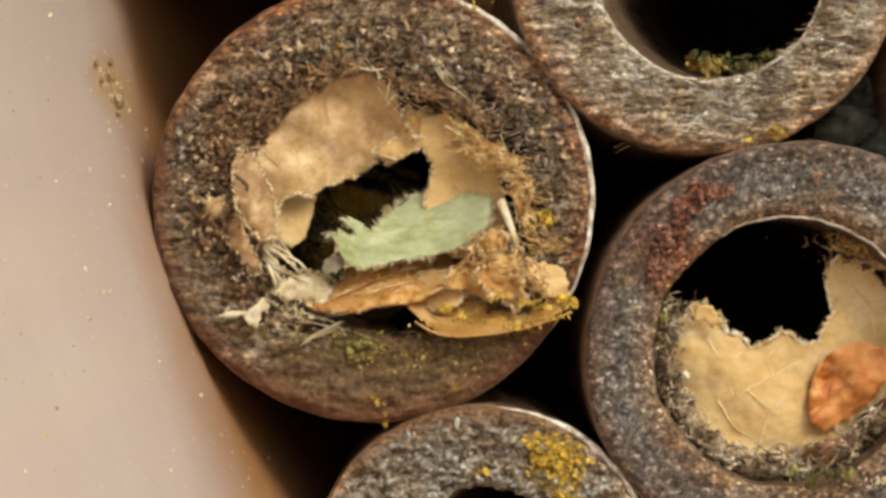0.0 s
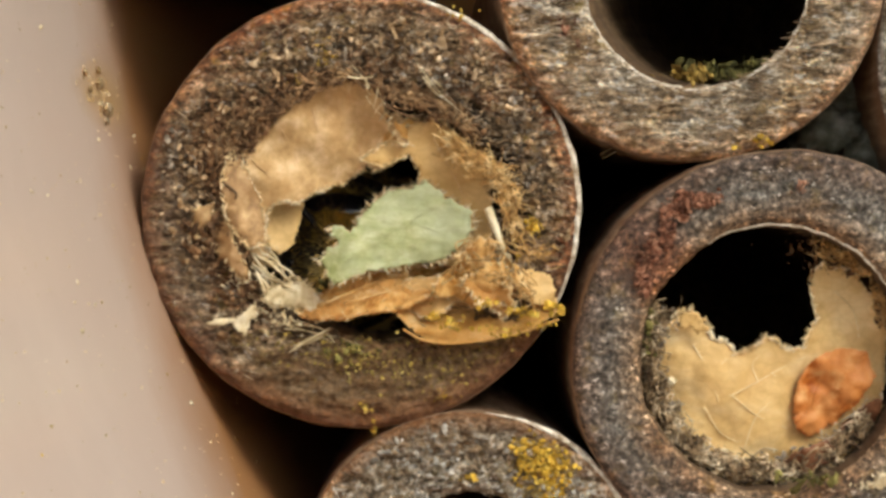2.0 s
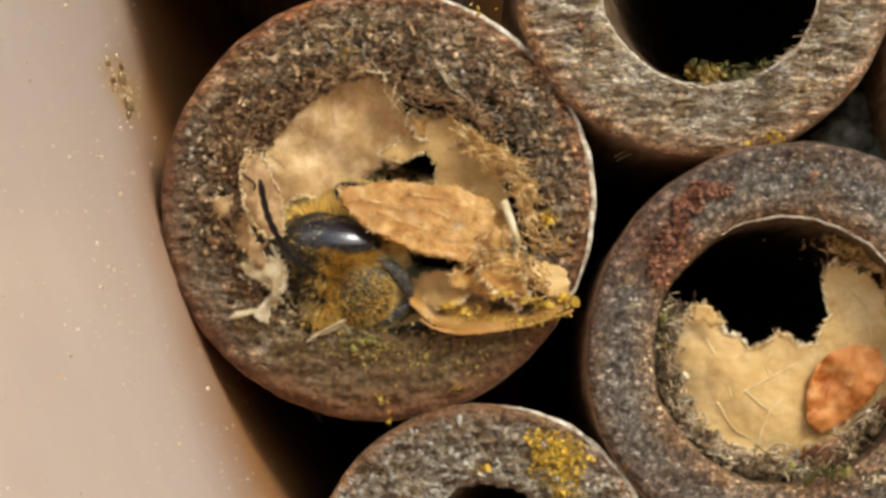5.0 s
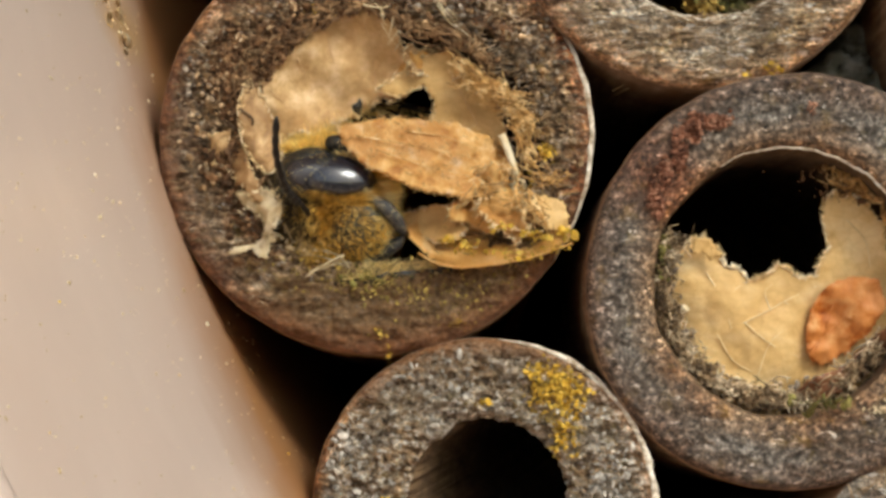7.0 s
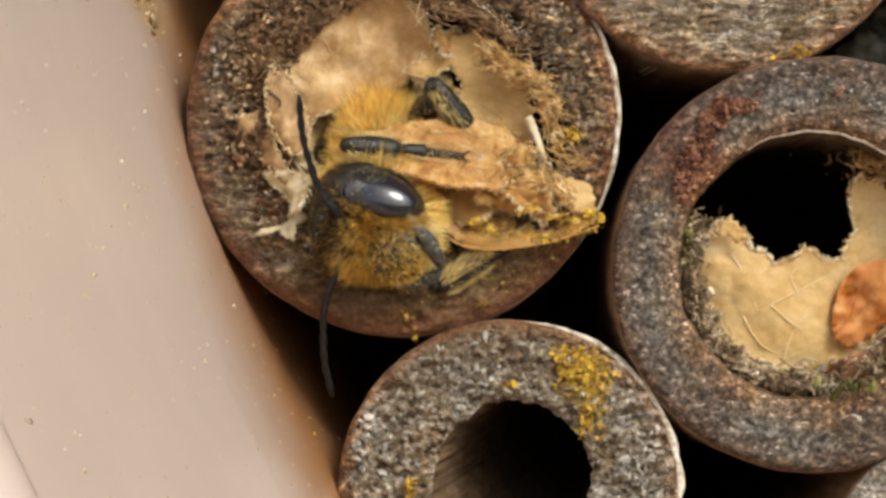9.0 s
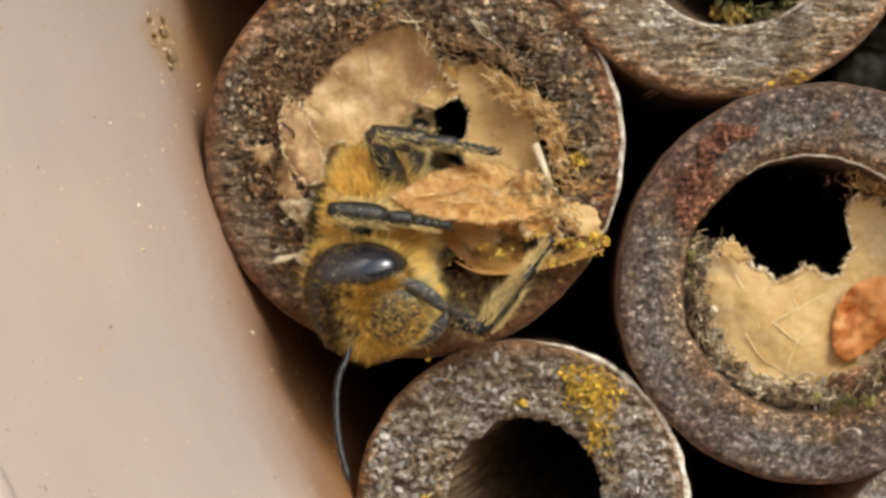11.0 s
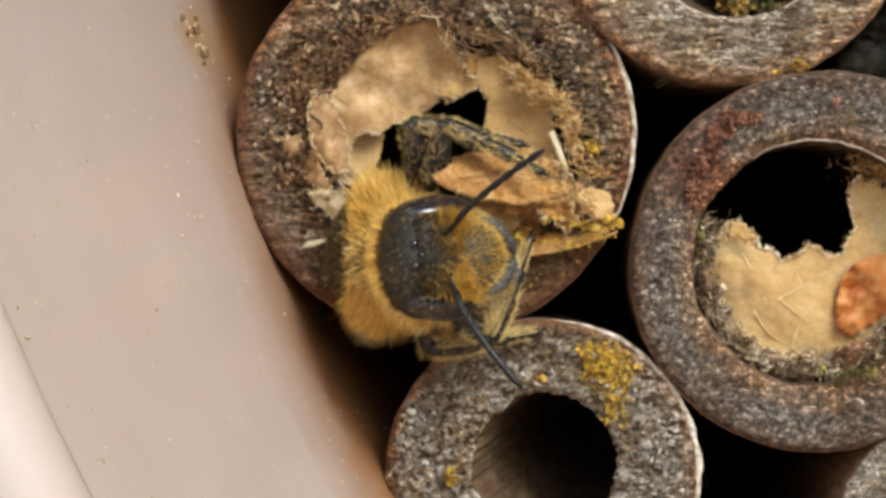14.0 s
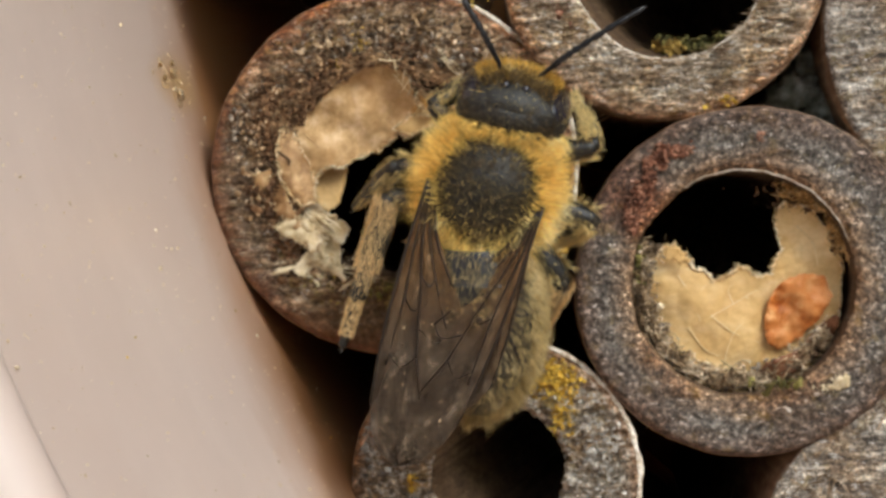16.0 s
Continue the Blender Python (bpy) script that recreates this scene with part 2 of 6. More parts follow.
STRAW = stuff_mat("straw_fibre", [(0.34, (0.28, 0.135, 0.038)), (0.5, (0.54, 0.32, 0.105)), (0.68, (0.82, 0.64, 0.35))], 2.0, None, rough=0.55, bump=0.02, island=0.45)
CRUMB = stuff_mat("brown_crumb", [(0.3, (0.05, 0.025, 0.012)), (0.55, (0.17, 0.09, 0.04)), (0.7, (0.36, 0.24, 0.13))], 2.5, None, rough=0.85, bump=0.08, island=0.5)
GREY_CRUMB = stuff_mat("grey_crumb", [(0.3, (0.06, 0.045, 0.035)), (0.55, (0.24, 0.19, 0.14)), (0.7, (0.5, 0.42, 0.33))], 2.5, None, rough=0.85, bump=0.08, island=0.55)
RED_CRUMB = stuff_mat("red_brown_crumb", [(0.34, (0.07, 0.026, 0.014)), (0.5, (0.19, 0.078, 0.042)), (0.66, (0.4, 0.22, 0.14))], 2.5, None, rough=0.8, bump=0.08, island=0.45)
LICHEN = stuff_mat("yellow_lichen", [(0.34, (0.26, 0.14, 0.018)), (0.5, (0.5, 0.31, 0.03)), (0.66, (0.68, 0.5, 0.11))], 2.5, None, rough=0.8, bump=0.06, island=0.45)
MOSS = stuff_mat("moss", [(0.34, (0.05, 0.045, 0.012)), (0.5, (0.14, 0.12, 0.03)), (0.66, (0.28, 0.23, 0.07))], 2.5, None, rough=0.85, bump=0.06, island=0.5)
PEBBLE = stuff_mat("grey_pebble", [(0.4, (0.1, 0.1, 0.075)), (0.52, (0.3, 0.3, 0.24)), (0.66, (0.75, 0.75, 0.7))], 0.7, (0.16, 0.17, 0.12), rough=0.6, bump=0.05)
CHITIN = stuff_mat("black_chitin", [(0.35, (0.005, 0.005, 0.006)), (0.6, (0.014, 0.013, 0.013)), (0.75, (0.04, 0.036, 0.03))], 6.0, None, rough=0.3, bump=0.02, spec=0.35)
DUSTY = stuff_mat("dusty_chitin", [(0.35, (0.007, 0.007, 0.007)), (0.57, (0.02, 0.018, 0.014)), (0.66, (0.09, 0.07, 0.03)), (0.74, (0.4, 0.32, 0.12))], 7.0, None, rough=0.4, bump=0.04, spec=0.35)
LEG_SKIN = stuff_mat("pollen_dusted_leg", [(0.35, (0.006, 0.006, 0.006)), (0.56, (0.02, 0.018, 0.014)), (0.67, (0.1, 0.08, 0.038)), (0.78, (0.42, 0.34, 0.15))], 5.0, (0.014, 0.013, 0.011), rough=0.36, bump=0.04, spec=0.4, coarse_scale=0.8)
FACE = stuff_mat("pollen_dusted_face", [(0.36, (0.012, 0.012, 0.009)), (0.48, (0.06, 0.052, 0.028)), (0.58, (0.19, 0.155, 0.075)), (0.72, (0.5, 0.42, 0.22))], 6.0, (0.05, 0.045, 0.03), rough=0.4, bump=0.05, spec=0.4, coarse_scale=0.9)
JAW = stuff_mat("dusted_jaw", [(0.35, (0.014, 0.014, 0.016)), (0.5, (0.05, 0.05, 0.052)), (0.62, (0.17, 0.155, 0.11)), (0.74, (0.45, 0.4, 0.25))], 7.0, None, rough=0.38, bump=0.05, spec=0.4)
EYE = stuff_mat("eye_gloss", [(0.3, (0.006, 0.006, 0.009)), (0.7, (0.02, 0.019, 0.026))], 12.0, None, rough=0.17, bump=0.004, spec=0.6, coat=0.3)
FUR = stuff_mat("golden_fur", [(0.3, (0.8, 0.53, 0.1)), (0.55, (0.95, 0.74, 0.25)), (0.7, (0.99, 0.92, 0.56))], 0.5, None, rough=0.42, bump=0, island=0.45, glow_through=0.4)
PALE_FUR = stuff_mat("straw_fur", [(0.3, (0.6, 0.44, 0.16)), (0.55, (0.78, 0.62, 0.28)), (0.7, (0.9, 0.78, 0.46))], 0.5, None, rough=0.55, bump=0, island=0.35, glow_through=0.3)
FACE_FUR = stuff_mat("face_fur", [(0.3, (0.4, 0.2, 0.025)), (0.52, (0.74, 0.47, 0.09)), (0.68, (0.94, 0.78, 0.36))], 0.9, None, rough=0.5, bump=0, island=0.6, glow_through=0.2)
DARK_FUR = stuff_mat("dark_fur", [(0.3, (0.03, 0.019, 0.008)), (0.55, (0.11, 0.07, 0.026)), (0.7, (0.26, 0.17, 0.065))], 0.5, None, rough=0.5, bump=0, island=0.5)
BELLY_FUR = stuff_mat("olive_tan_fur", [(0.3, (0.3, 0.21, 0.07)), (0.55, (0.5, 0.38, 0.16)), (0.7, (0.72, 0.58, 0.3))], 0.6, None, rough=0.5, bump=0, island=0.5, glow_through=0.25)
SCOPA = stuff_mat("tan_brush", [(0.3, (0.58, 0.38, 0.15)), (0.6, (0.78, 0.57, 0.28))], 0.5, None, rough=0.5, bump=0, island=0.4, glow_through=0.2)
VEIN = stuff_mat("wing_vein", [(0.3, (0.008, 0.005, 0.003)), (0.7, (0.03, 0.018, 0.01))], 2.0, None, rough=0.35, bump=0)


def pot_mat():
    m = stuff_mat("beige_glaze", [(0.35, (0.59, 0.48, 0.41)), (0.65, (0.66, 0.54, 0.46))], 0.12, (0.56, 0.44, 0.365), rough=0.28, bump=0.01, spec=0.5, coarse_scale=0.05)
    nt = m.node_tree
    b = nt.nodes["Principled BSDF"]
    src = b.inputs["Base Color"].links[0].from_socket
    tc = nt.nodes.new("ShaderNodeTexCoord")
    for scale, reach, tone, keep in ((420, 0.06, (0.2, 0.13, 0.09), 0.93),):
        v = nt.nodes.new("ShaderNodeTexVoronoi")
        v.inputs["Scale"].default_value = scale
        v.inputs["Randomness"].default_value = 1.0
        nt.links.new(tc.outputs["Object"], v.inputs["Vector"])
        near = nt.nodes.new("ShaderNodeMath")
        near.operation, near.inputs[1].default_value = "LESS_THAN", reach
        nt.links.new(v.outputs["Distance"], near.inputs[0])
        sep = nt.nodes.new("ShaderNodeSeparateColor")
        nt.links.new(v.outputs["Color"], sep.inputs[0])
        some = nt.nodes.new("ShaderNodeMath")
        some.operation, some.inputs[1].default_value = "GREATER_THAN", keep
        nt.links.new(sep.outputs[0], some.inputs[0])
        both = nt.nodes.new("ShaderNodeMath")
        both.operation = "MULTIPLY"
        nt.links.new(near.outputs[0], both.inputs[0])
        nt.links.new(some.outputs[0], both.inputs[1])
        src = blend(nt, src, tone, both.outputs[0])
    # brown of the shaded gap by the canes, painted into the glaze with depth
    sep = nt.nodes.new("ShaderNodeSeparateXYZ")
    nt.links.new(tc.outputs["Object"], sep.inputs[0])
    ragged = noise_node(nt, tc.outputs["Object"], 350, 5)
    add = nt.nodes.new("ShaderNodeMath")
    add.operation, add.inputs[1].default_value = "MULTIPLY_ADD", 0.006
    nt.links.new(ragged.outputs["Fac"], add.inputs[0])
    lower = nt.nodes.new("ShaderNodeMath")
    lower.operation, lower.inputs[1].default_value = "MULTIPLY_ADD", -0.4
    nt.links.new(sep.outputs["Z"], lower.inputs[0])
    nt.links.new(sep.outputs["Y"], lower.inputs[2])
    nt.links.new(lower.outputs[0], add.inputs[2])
    gap_shade = nt.nodes.new("ShaderNodeMapRange")
    gap_shade.inputs["From Min"].default_value, gap_shade.inputs["From Max"].default_value = 0.0052, 0.0135
    nt.links.new(add.outputs[0], gap_shade.inputs["Value"])
    src = blend(nt, src, (0.36, 0.18, 0.072), gap_shade.outputs[0])
    # an ochre halo in the glaze round the resin drops
    shift = nt.nodes.new("ShaderNodeMapping")
    shift.inputs["Scale"].default_value = (0, 230, 720)
    shift.inputs["Location"].default_value = (0, -0.15, 720 * 0.01195)
    nt.links.new(tc.outputs["Object"], shift.inputs["Vector"])
    reach = nt.nodes.new("ShaderNodeVectorMath")
    reach.operation = "LENGTH"
    nt.links.new(shift.outputs[0], reach.inputs[0])
    worn = nt.nodes.new("ShaderNodeMath")
    worn.operation, worn.inputs[1].default_value = "MULTIPLY_ADD", 0.9
    patchy = noise_node(nt, tc.outputs["Object"], 1400, 5)
    nt.links.new(patchy.outputs["Fac"], worn.inputs[0])
    nt.links.new(reach.outputs["Value"], worn.inputs[2])
    halo = nt.nodes.new("ShaderNodeMapRange")
    halo.inputs["From Min"].default_value, halo.inputs["From Max"].default_value = 1.45, 0.7
    halo.inputs["To Max"].default_value = 0.85
    nt.links.new(worn.outputs[0], halo.inputs["Value"])
    src = blend(nt, src, (0.46, 0.29, 0.12), halo.outputs[0])
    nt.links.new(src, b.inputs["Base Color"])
    return m


def wing_mat():
    m = bpy.data.materials.new("smoky_wing")
    m.use_nodes = True
    nt = m.node_tree
    b = nt.nodes["Principled BSDF"]
    tc = nt.nodes.new("ShaderNodeTexCoord")
    n = noise_node(nt, tc.outputs["Object"], 1500, 6, 0.7, (1.5, 0.6, 1))
    root = ramp(nt, [(0.36, (0.09, 0.04, 0.01)), (0.56, (0.21, 0.11, 0.035)), (0.7, (0.36, 0.23, 0.1))])
    tip = ramp(nt, [(0.36, (0.035, 0.021, 0.011)), (0.54, (0.1, 0.066, 0.037)), (0.68, (0.28, 0.21, 0.145))])
    nt.links.new(n.outputs["Fac"], root.inputs[0])
    nt.links.new(n.outputs["Fac"], tip.inputs[0])
    sep = nt.nodes.new("ShaderNodeSeparateXYZ")
    nt.links.new(tc.outputs["Object"], sep.inputs[0])
    far = nt.nodes.new("ShaderNodeMapRange")
    far.inputs["From Min"].default_value, far.inputs["From Max"].default_value = -0.002, -0.0065
    nt.links.new(sep.outputs["Y"], far.inputs["Value"])
    nt.links.new(blend(nt, root.outputs[0], tip.outputs[0], far.outputs[0]), b.inputs["Base Color"])
    b.inputs["Roughness"].default_value = 0.28
    b.inputs["Specular IOR Level"].default_value = 0.32
    b.inputs["Alpha"].default_value = 0.62
    bp = nt.nodes.new("ShaderNodeBump")
    bp.inputs["Distance"].default_value = 0.45 * MM
    nt.links.new(n.outputs["Fac"], bp.inputs["Height"])
    nt.links.new(bp.outputs[0], b.inputs["Normal"])
    return m


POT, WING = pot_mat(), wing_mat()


# ---- building helpers, all in millimetres ----
def part(name, vf, material, parent=None, label="", smooth=True, at=None):
    """One mesh object from (verts, faces) in mm, under parent, at a place in mm."""
    me = bpy.data.meshes.new(name)
    me.from_pydata([(x * MM, y * MM, z * MM) for x, y, z in vf[0]], [], vf[1])
    me.materials.append(material)
    me.polygons.foreach_set("use_smooth", [smooth] * len(me.polygons))
    me.update()
    ob = new(name, me)
    if parent:
        ob.parent = parent
    if at:
        ob.location = mm(*at)
    if label:
        ob["label"] = label
    return ob


def fbm(x, y, z, s, octaves=3):
    return noise.fractal(Vector((x * s, y * s, z * s)), 1.0, 2.0, octaves)


def quads(n, m, closed=True, base=0):
    """Faces between m + 1 rings of n points."""
    out = []
    for k in range(m):
        for i in range(n if closed else n - 1):
            j = (i + 1) % n
            out.append((base + k * n + i, base + k * n + j, base + (k + 1) * n + j, base + (k + 1) * n + i))
    return out


def ball(V, F, c, r, rot=None, seg=28, rings=18, bump=0.0):
    """Adds an ellipsoid."""
    base = len(V)
    c, rot = Vector(c), rot or Matrix.Identity(3)
    for k in range(rings + 1):
        a = math.pi * (0.002 + 0.996 * k / rings)
        for i in range(seg):
            b = 2 * math.pi * i / seg
            d = Vector((math.sin(a) * math.cos(b), math.sin(a) * math.sin(b), math.cos(a)))
            p = Vector((d.x * r[0], d.y * r[1], d.z * r[2])) * (1 + (bump * fbm(*(d * 3), 1.0) if bump else 0))
            V.append(tuple(c + rot @ p))
    F.extend(quads(seg, rings, True, base))
    F.append(tuple(base + i for i in reversed(range(seg))))
    F.append(tuple(base + rings * seg + i for i in range(seg)))


def rod(V, F, pts, radii, sides=7):
    """Adds a tapered tube along points."""
    base = len(V)
    pts = [Vector(p) for p in pts]
    side = None
    for k, p in enumerate(pts):
        d = (pts[min(k + 1, len(pts) - 1)] - pts[max(k - 1, 0)]).normalized()
        if side is None:
            side = d.orthogonal().normalized()
        side = (side - d * side.dot(d)).normalized()
        up = d.cross(side)
        for i in range(sides):
            a = 2 * math.pi * i / sides
            V.append(tuple(p + (side * math.cos(a) + up * math.sin(a)) * radii[k]))
    F.extend(quads(sides, len(pts) - 1, True, base))
    F.append(tuple(base + i for i in reversed(range(sides))))
    F.append(tuple(base + (len(pts) - 1) * sides + i for i in range(sides)))


def arc(points, n):
    """n + 1 points of a smooth curve through a few points."""
    ps = [Vector(p) for p in points]
    ps = [ps[0] * 2 - ps[1]] + ps + [ps[-1] * 2 - ps[-2]]
    out, spans = [], len(ps) - 3
    for k in range(n + 1):
        u = k / n * spans
        i = min(int(u), spans - 1)
        t = u - i
        a, b, c, d = ps[i:i + 4]
        out.append(0.5 * (2 * b + (c - a) * t + (2 * a - 5 * b + 4 * c - d) * t * t + (3 * b - a - 3 * c + d) * t ** 3))
    return out


ICO = bmesh.new()
bmesh.ops.create_icosphere(ICO, subdivisions=1, radius=1.0)
ICO_V = [v.co.copy() for v in ICO.verts]
ICO_F = [tuple(v.index for v in f.verts) for f in ICO.faces]
ICO.free()


def crumb(V, F, p, size, rnd):
    base = len(V)
    s = [size * rnd.uniform(0.35, 1.5) for _ in range(3)]
    s[rnd.randrange(3)] *= 0.45
    turn = Euler([rnd.uniform(0, 6) for _ in range(3)]).to_matrix()
    for v in ICO_V:
        q = turn @ Vector((v.x * s[0], v.y * s[1], v.z * s[2])) * rnd.uniform(0.55, 1.35)
        V.append((p[0] + q.x, p[1] + q.y, p[2] + q.z))
    F.extend(tuple(base + i for i in f) for f in ICO_F)


def crumbs(name, spots, material, label, category, seed=1, surface=None, ring=None):
    """Loose grains: spots are (x, y, z, spread x, spread z, count, size)."""
    rnd = random.Random(seed)
    V, F = [], []
    for x, y, z, sx, sz, count, size in spots:
        for _ in range(count):
            px, pz = x + rnd.gauss(0, sx), z + rnd.gauss(0, sz)
            if ring and not ring[2] < math.hypot(px - ring[0], pz - ring[1]) < ring[3]:
                continue
            py = surface(px, pz) if surface else y + rnd.uniform(-0.15, 0.15)
            crumb(V, F, (px, py, pz), size * (0.4 + 1.7 * rnd.random() ** 3), rnd)
    x0, y0, z0 = V[0]
    ob = part(name, ([(a - x0, b - y0, c - z0) for a, b, c in V], F), material, at=(x0, y0, z0), smooth=False)
    return tagged(ob, label, category, kind="stuff")


def hair(V, F, p, d, length, width, rnd, droop=None):
    """Adds one tapered hair: two quads' worth of a bent blade."""
    base = len(V)
    d = (d.normalized() + noise.noise_vector(p * 1.7) * 0.55).normalized()
    side = d.cross(Vector((rnd.uniform(-1, 1), rnd.uniform(-1, 1), rnd.uniform(-1, 1)))).normalized() * width / 2
    bend = (droop or Vector((0, 0, 0))) * length + Vector((rnd.gauss(0, 0.1), rnd.gauss(0, 0.1), rnd.gauss(0, 0.1))) * length
    a, b, c = p, p + d * length * 0.55 + bend * 0.3, p + d * length + bend
    V.extend(tuple(q) for q in (a - side, a + side, b - side * 0.7, b + side * 0.7, c))
    F.extend(((base, base + 1, base + 3, base + 2), (base + 2, base + 3, base + 4)))


def pelt(count, spot, seed):
    """Hairs: spot(rnd) gives place, direction, length, width, droop."""
    rnd = random.Random(seed)
    V, F = [], []
    for _ in range(count):
        got = spot(rnd)
        if got:
            hair(V, F, *got[:4], rnd, got[4])
    return V, F


def on_ball(rnd, c, r, keep=lambda d: True):
    while True:
        d = Vector((rnd.gauss(0, 1), rnd.gauss(0, 1), rnd.gauss(0, 1))).normalized()
        if keep(d):
            p = Vector((d.x * r[0], d.y * r[1], d.z * r[2]))
            n = Vector((d.x / r[0], d.y / r[1], d.z / r[2])).normalized()
            return Vector(c) + p, n


def jagged(poly, jag, seed, sub=7):
    """A polygon with a torn outline."""
    rnd = random.Random(seed)
    out = []
    for i, (x, z) in enumerate(poly):
        x2, z2 = poly[(i + 1) % len(poly)]
        for k in range(sub):
            f = k / sub
            amp = jag * (0.4 + (1 if rnd.random() < 0.25 else 0.3) * rnd.random())
            out.append((x + (x2 - x) * f + rnd.uniform(-amp, amp), z + (z2 - z) * f + rnd.uniform(-amp, amp)))
    return out


def inside(poly, X, Z):
    hit = np.zeros(X.shape, bool)
    for (x1, z1), (x2, z2) in zip(poly, poly[1:] + poly[:1]):
        if z1 == z2:
            continue
        cross = (z1 > Z) != (z2 > Z)
        hit ^= cross & (X < (x2 - x1) * (Z - z1) / (z2 - z1) + x1)
    return hit


def sheet(poly, depth, jag=0.08, thick=0.07, step=0.11, seed=1, holes=(), pivot=(0, 0, 0), wrinkle=0.06):
    """A torn, curved leaf piece with thickness. poly: its outline in x, z; depth(x, z): its y."""
    poly = jagged(poly, jag, seed)
    holes = [jagged(h, jag, seed + 5) for h in holes]
    xs, zs = [p[0] for p in poly], [p[1] for p in poly]
    nx, nz = int((max(xs) - min(xs)) / step) + 3, int((max(zs) - min(zs)) / step) + 3
    gx, gz = min(xs) - step + step * np.arange(nx + 1), min(zs) - step + step * np.arange(nz + 1)
    CX, CZ = np.meshgrid(gx[:-1] + step / 2, gz[:-1] + step / 2, indexing="ij")
    keep = inside(poly, CX, CZ)
    for h in holes:
        keep &= ~inside(h, CX, CZ)
    border = np.array(poly + [q for h in holes for q in h])
    corner, V, top = {}, [], []
    for i, j in zip(*np.nonzero(keep)):
        f = []
        for a, b in ((i, j), (i + 1, j), (i + 1, j + 1), (i, j + 1)):
            if (a, b) not in corner:
                corner[a, b] = len(V)
                around = keep[max(a - 1, 0):a + 1, max(b - 1, 0):b + 1]
                x, z = gx[a], gz[b]
                if not around.all() or around.size < 4:
                    d = (border[:, 0] - x) ** 2 + (border[:, 1] - z) ** 2
                    k = int(d.argmin())
                    if d[k] < (0.8 * step) ** 2:
                        x, z = x * 0.35 + border[k, 0] * 0.65, z * 0.35 + border[k, 1] * 0.65
                y = depth(x, z) + wrinkle * fbm(x, seed, z, 0.9) + wrinkle * 0.3 * fbm(x, seed, z, 3.0)
                V.append((x - pivot[0], y - pivot[1], z - pivot[2]))
            f.append(corner[a, b])
        top.append(tuple(f))
    n = len(V)
    V += [(x, y + thick, z) for x, y, z in V]
    F = list(top) + [tuple(n + i for i in reversed(f)) for f in top]
    edges = {}
    for f in top:
        for a, b in zip(f, f[1:] + f[:1]):
            edges[a, b] = True
    F += [(b, a, n + a, n + b) for a, b in edges if (b, a) not in edges]
    return V, F


# ---- the pot that holds the canes ----
POT_X, POT_Z, POT_FRONT, POT_BACK = 44.95, 16.05, -36.6, 78.0


def pot_radius(y):
    return 55 - 0.115 * y


def plant_pot():
    pot = tagged(new("plant_pot"), "beige glazed plant pot lying on its side, packed with hollow canes", "plant pot")
    pot.location = mm(POT_X, 0, POT_Z)
    n = 360
    prof = [(pot_radius(y), y) for y in (POT_BACK, 50, 25, 12, 6, 2, -2, -8, -16, -24, -31)]
    rim = pot_radius(POT_FRONT)
    prof += [(rim - 0.35, POT_FRONT + 3.6), (rim - 0.3, POT_FRONT + 3.0), (rim - 0.55, POT_FRONT + 2.3), (rim - 0.6, POT_FRONT + 1.4), (rim - 0.3, POT_FRONT + 0.5), (rim + 0.3, POT_FRONT), (rim + 2.4, POT_FRONT - 0.2), (rim + 3.2, POT_FRONT + 0.5), (rim + 3.5, POT_FRONT + 2.0)]
    prof += [(pot_radius(-20) + 3.4, -20), (pot_radius(30) + 3.4, 30), (pot_radius(POT_BACK) + 3.4, POT_BACK)]
    V = [(r * math.cos(2 * math.pi * i / n), y, r * math.sin(2 * math.pi * i / n)) for r, y in prof for i in range(n)]
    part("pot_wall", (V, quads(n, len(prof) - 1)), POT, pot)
    r = pot_radius(POT_BACK) + 3.4
    V = [(r * math.cos(2 * math.pi * i / 96), y, r * math.sin(2 * math.pi * i / 96)) for y in (POT_BACK + 0.02, POT_BACK + 4) for i in range(96)]
    part("pot_base", (V, quads(96, 1) + [tuple(range(95, -1, -1)), tuple(range(96, 192))]), POT, pot)


plant_pot()


def ground():
    soil = stuff_mat("dry_soil", [(0.34, (0.06, 0.045, 0.03)), (0.5, (0.13, 0.1, 0.07)), (0.66, (0.24, 0.19, 0.14))], 0.05, (0.1, 0.08, 0.055), rough=0.95, bump=2.0, coarse_scale=0.004)
    reach, n, V = 40000.0, 24, []
    for k in range(n + 1):
        for i in range(n + 1):
            x, y = ((2 * q / n - 1) * abs(2 * q / n - 1) ** 2 * reach for q in (i, k))
            V.append((x, y, POT_Z - 62.9))
    F = [(k * (n + 1) + i, k * (n + 1) + i + 1, (k + 1) * (n + 1) + i + 1, (k + 1) * (n + 1) + i) for k in range(n) for i in range(n)]
    tagged(part("ground", (V, F), soil), "bare dry brown soil under the pot", "ground", kind="structure")


ground()


def pot_wall_x(y, z):
    r = pot_radius(y)
    return POT_X - math.sqrt(r * r - (z - POT_Z) ** 2)


